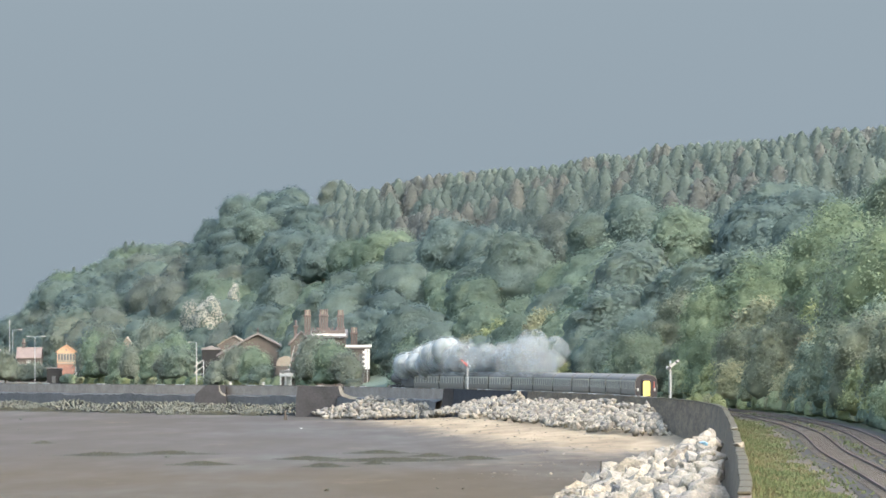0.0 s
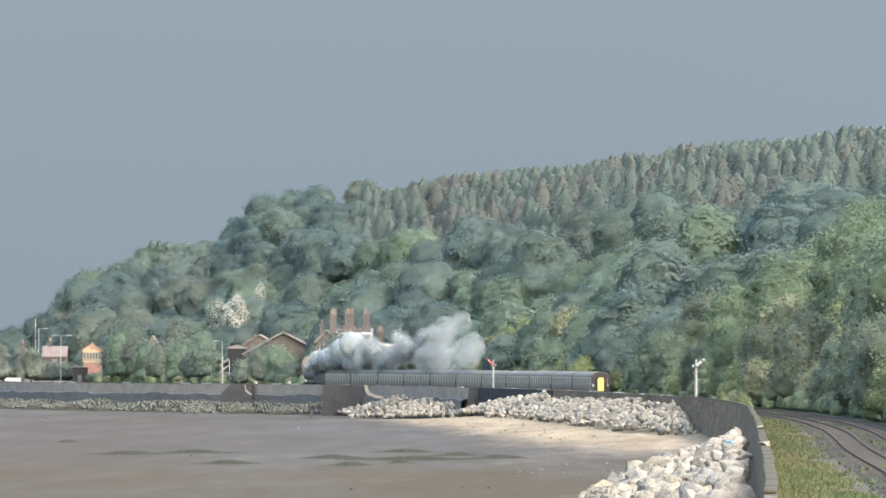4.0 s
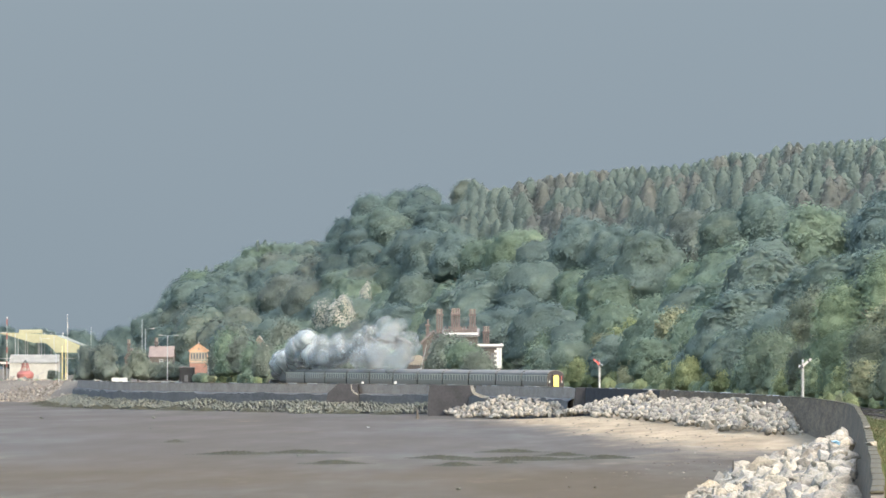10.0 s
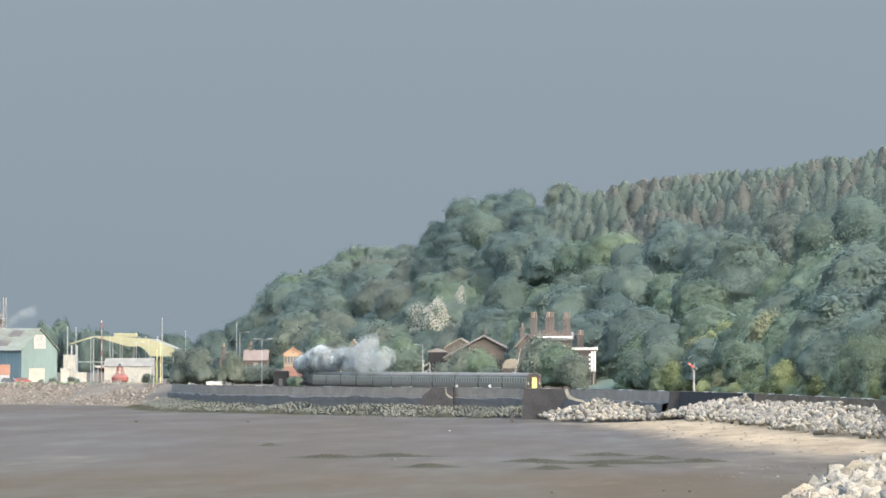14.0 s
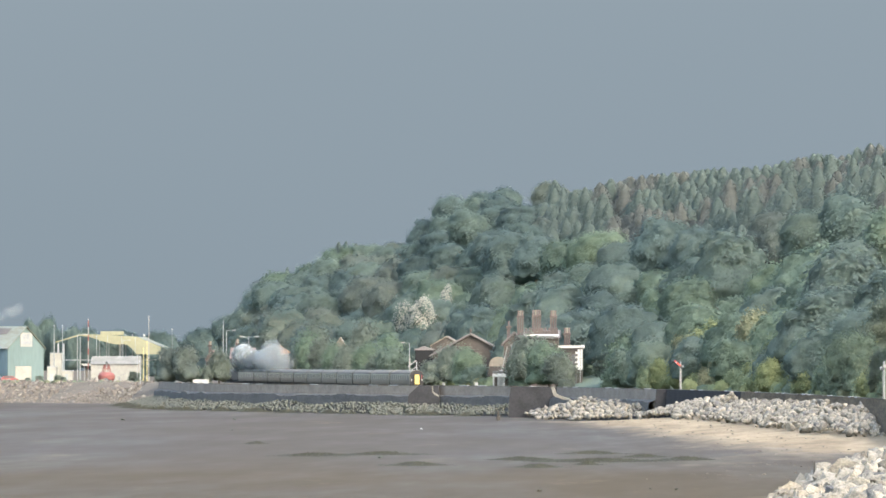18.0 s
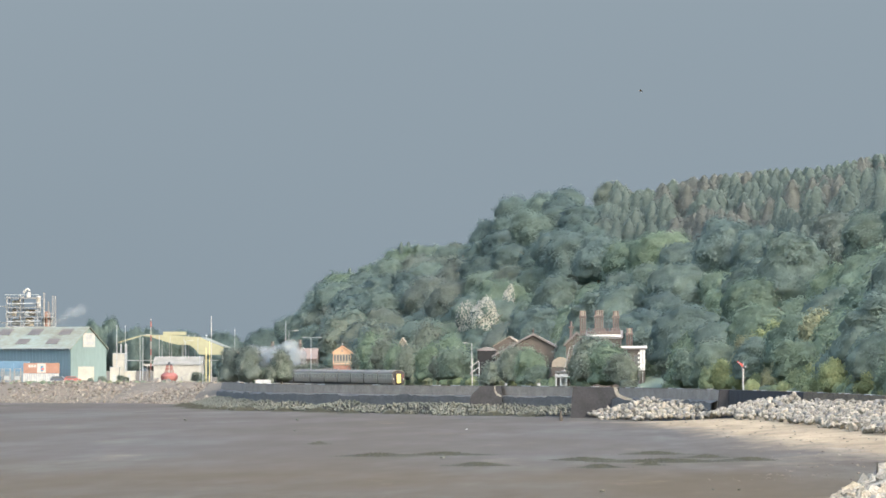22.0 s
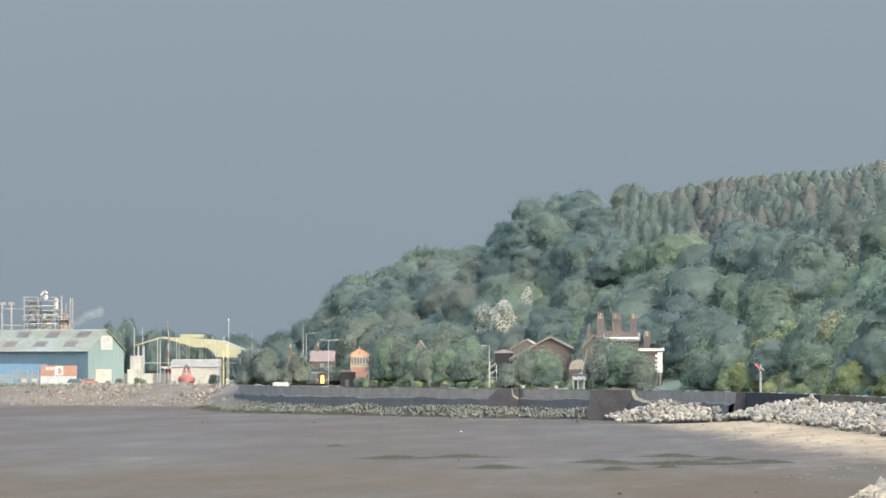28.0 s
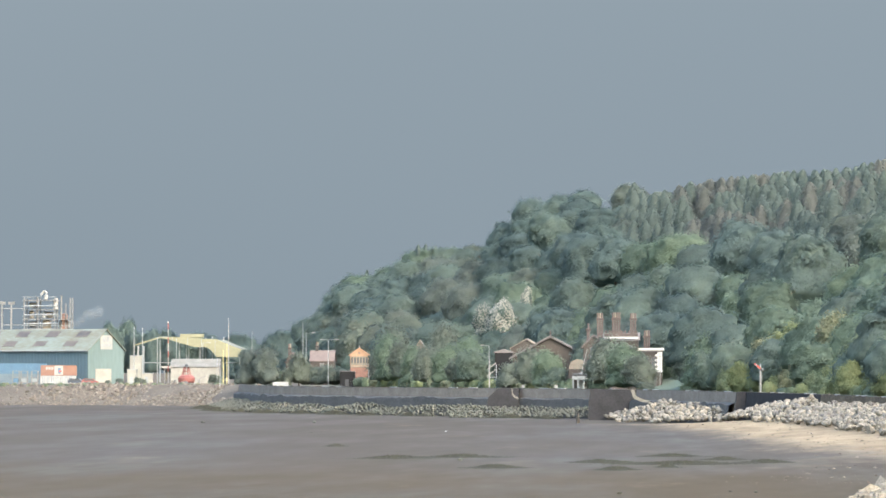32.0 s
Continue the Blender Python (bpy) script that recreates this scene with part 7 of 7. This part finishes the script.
# ---- what moves ----
def motions():
    for ob, start, length in TRAIN:
        walk(ob, [(t, vehicle_pose(tail_arc(t) + start + length * 0.93, tail_arc(t) + start + length * 0.07)) for t in TIMES])
    reach_t = ([0, 2, 4.5, 6, 9, 13, 17, 18, 19, 20, 21, 22, 23, 24, 25, 28, 32], [132, 150, 124, 118, 136, 112, 88, 60, 40, 44, 74, 76, 102, 110, 98, 60, 55])
    # the steam hangs back where the engine shuts off
    hang_t = ([0, 17, 19, 20, 21, 22, 23, 24, 25, 28, 32], [0, 0, 40, 50, 44, 30, 24, 16, 12, 0, 0])
    for ob, u, r, side, lift, ph in STEAM_PIECES:
        rows = []
        for t in TIMES:
            lag = float(np.interp(t, *reach_t)) * u ** float(np.interp(t, [0, 13, 17, 20, 25, 28], [1.15, 1.2, 1.6, 1.5, 1.7, 3.0])) + float(np.interp(t, *hang_t))
            p = on_track(tail_arc(t) + 11 * COACH + 19 - lag)
            p = p + Vector((-0.6, 3.0, 0)) * (3.0 * min(1, max(0, (p.y - 1150) / 100)) * min(1, u * 4))
            grow = min(1, u * 6)
            # the cloud stands on the coach roofs and towers up behind the engine
            tower = float(np.interp(t, [0, 2, 5, 11, 14, 17, 20, 28], [3.6, 5.0, 8.4, 8.2, 5.5, 4.0, 4.2, 3.6])) * min(1, 0.04 + 1.2 * u)
            z = 3.7 + r * 0.5 + grow * ((0.5 * (lift + 1)) ** 1.5 * tower + float(np.interp(t, [0, 19, 21, 25, 28, 32], [0, 0, 0.7, 0.7, 0, 0])) + 0.4 * math.sin(t * 0.7 + ph))
            rows.append((t, Matrix.LocRotScale(p + Vector((side * grow + 0.5 * math.sin(0.5 * t + ph), 0, z)), Euler((0.12 * t, 0.1 * t + ph, ph)), None)))
        walk(ob, rows)
    # the white gull drifts along the water's edge, the dark one crosses the sky
    track = [(0, -20.1), (6, -26.1), (9, -28.7), (13, -30.7), (19, -33.9), (23, -36.3), (28, -39.0), (32, -41.2)]
    walk(WADER, [(t, pose(x, 775, 0.14, 0, 0, 85)) for t, x in track])
    rows = []
    for t in TIMES:
        px = 10.45 - 11.7 * (t - 20.5)
        rows.append((t, pose(px, 500, float(np.interp(t, [0, 20, 21, 23, 25, 32], [37.6, 37.1, 36.5, 32.4, 32.2, 31.5])), 0, 0, 90)))
    walk(FLYER, rows)
    for k, w in enumerate(FLYER_WINGS):
        walk(w, [(t / 2, pose(0, 0, 0, 0, (12 if int(t) % 2 else -18) * (1 if k else -1), 0)) for t in range(65)])


motions()
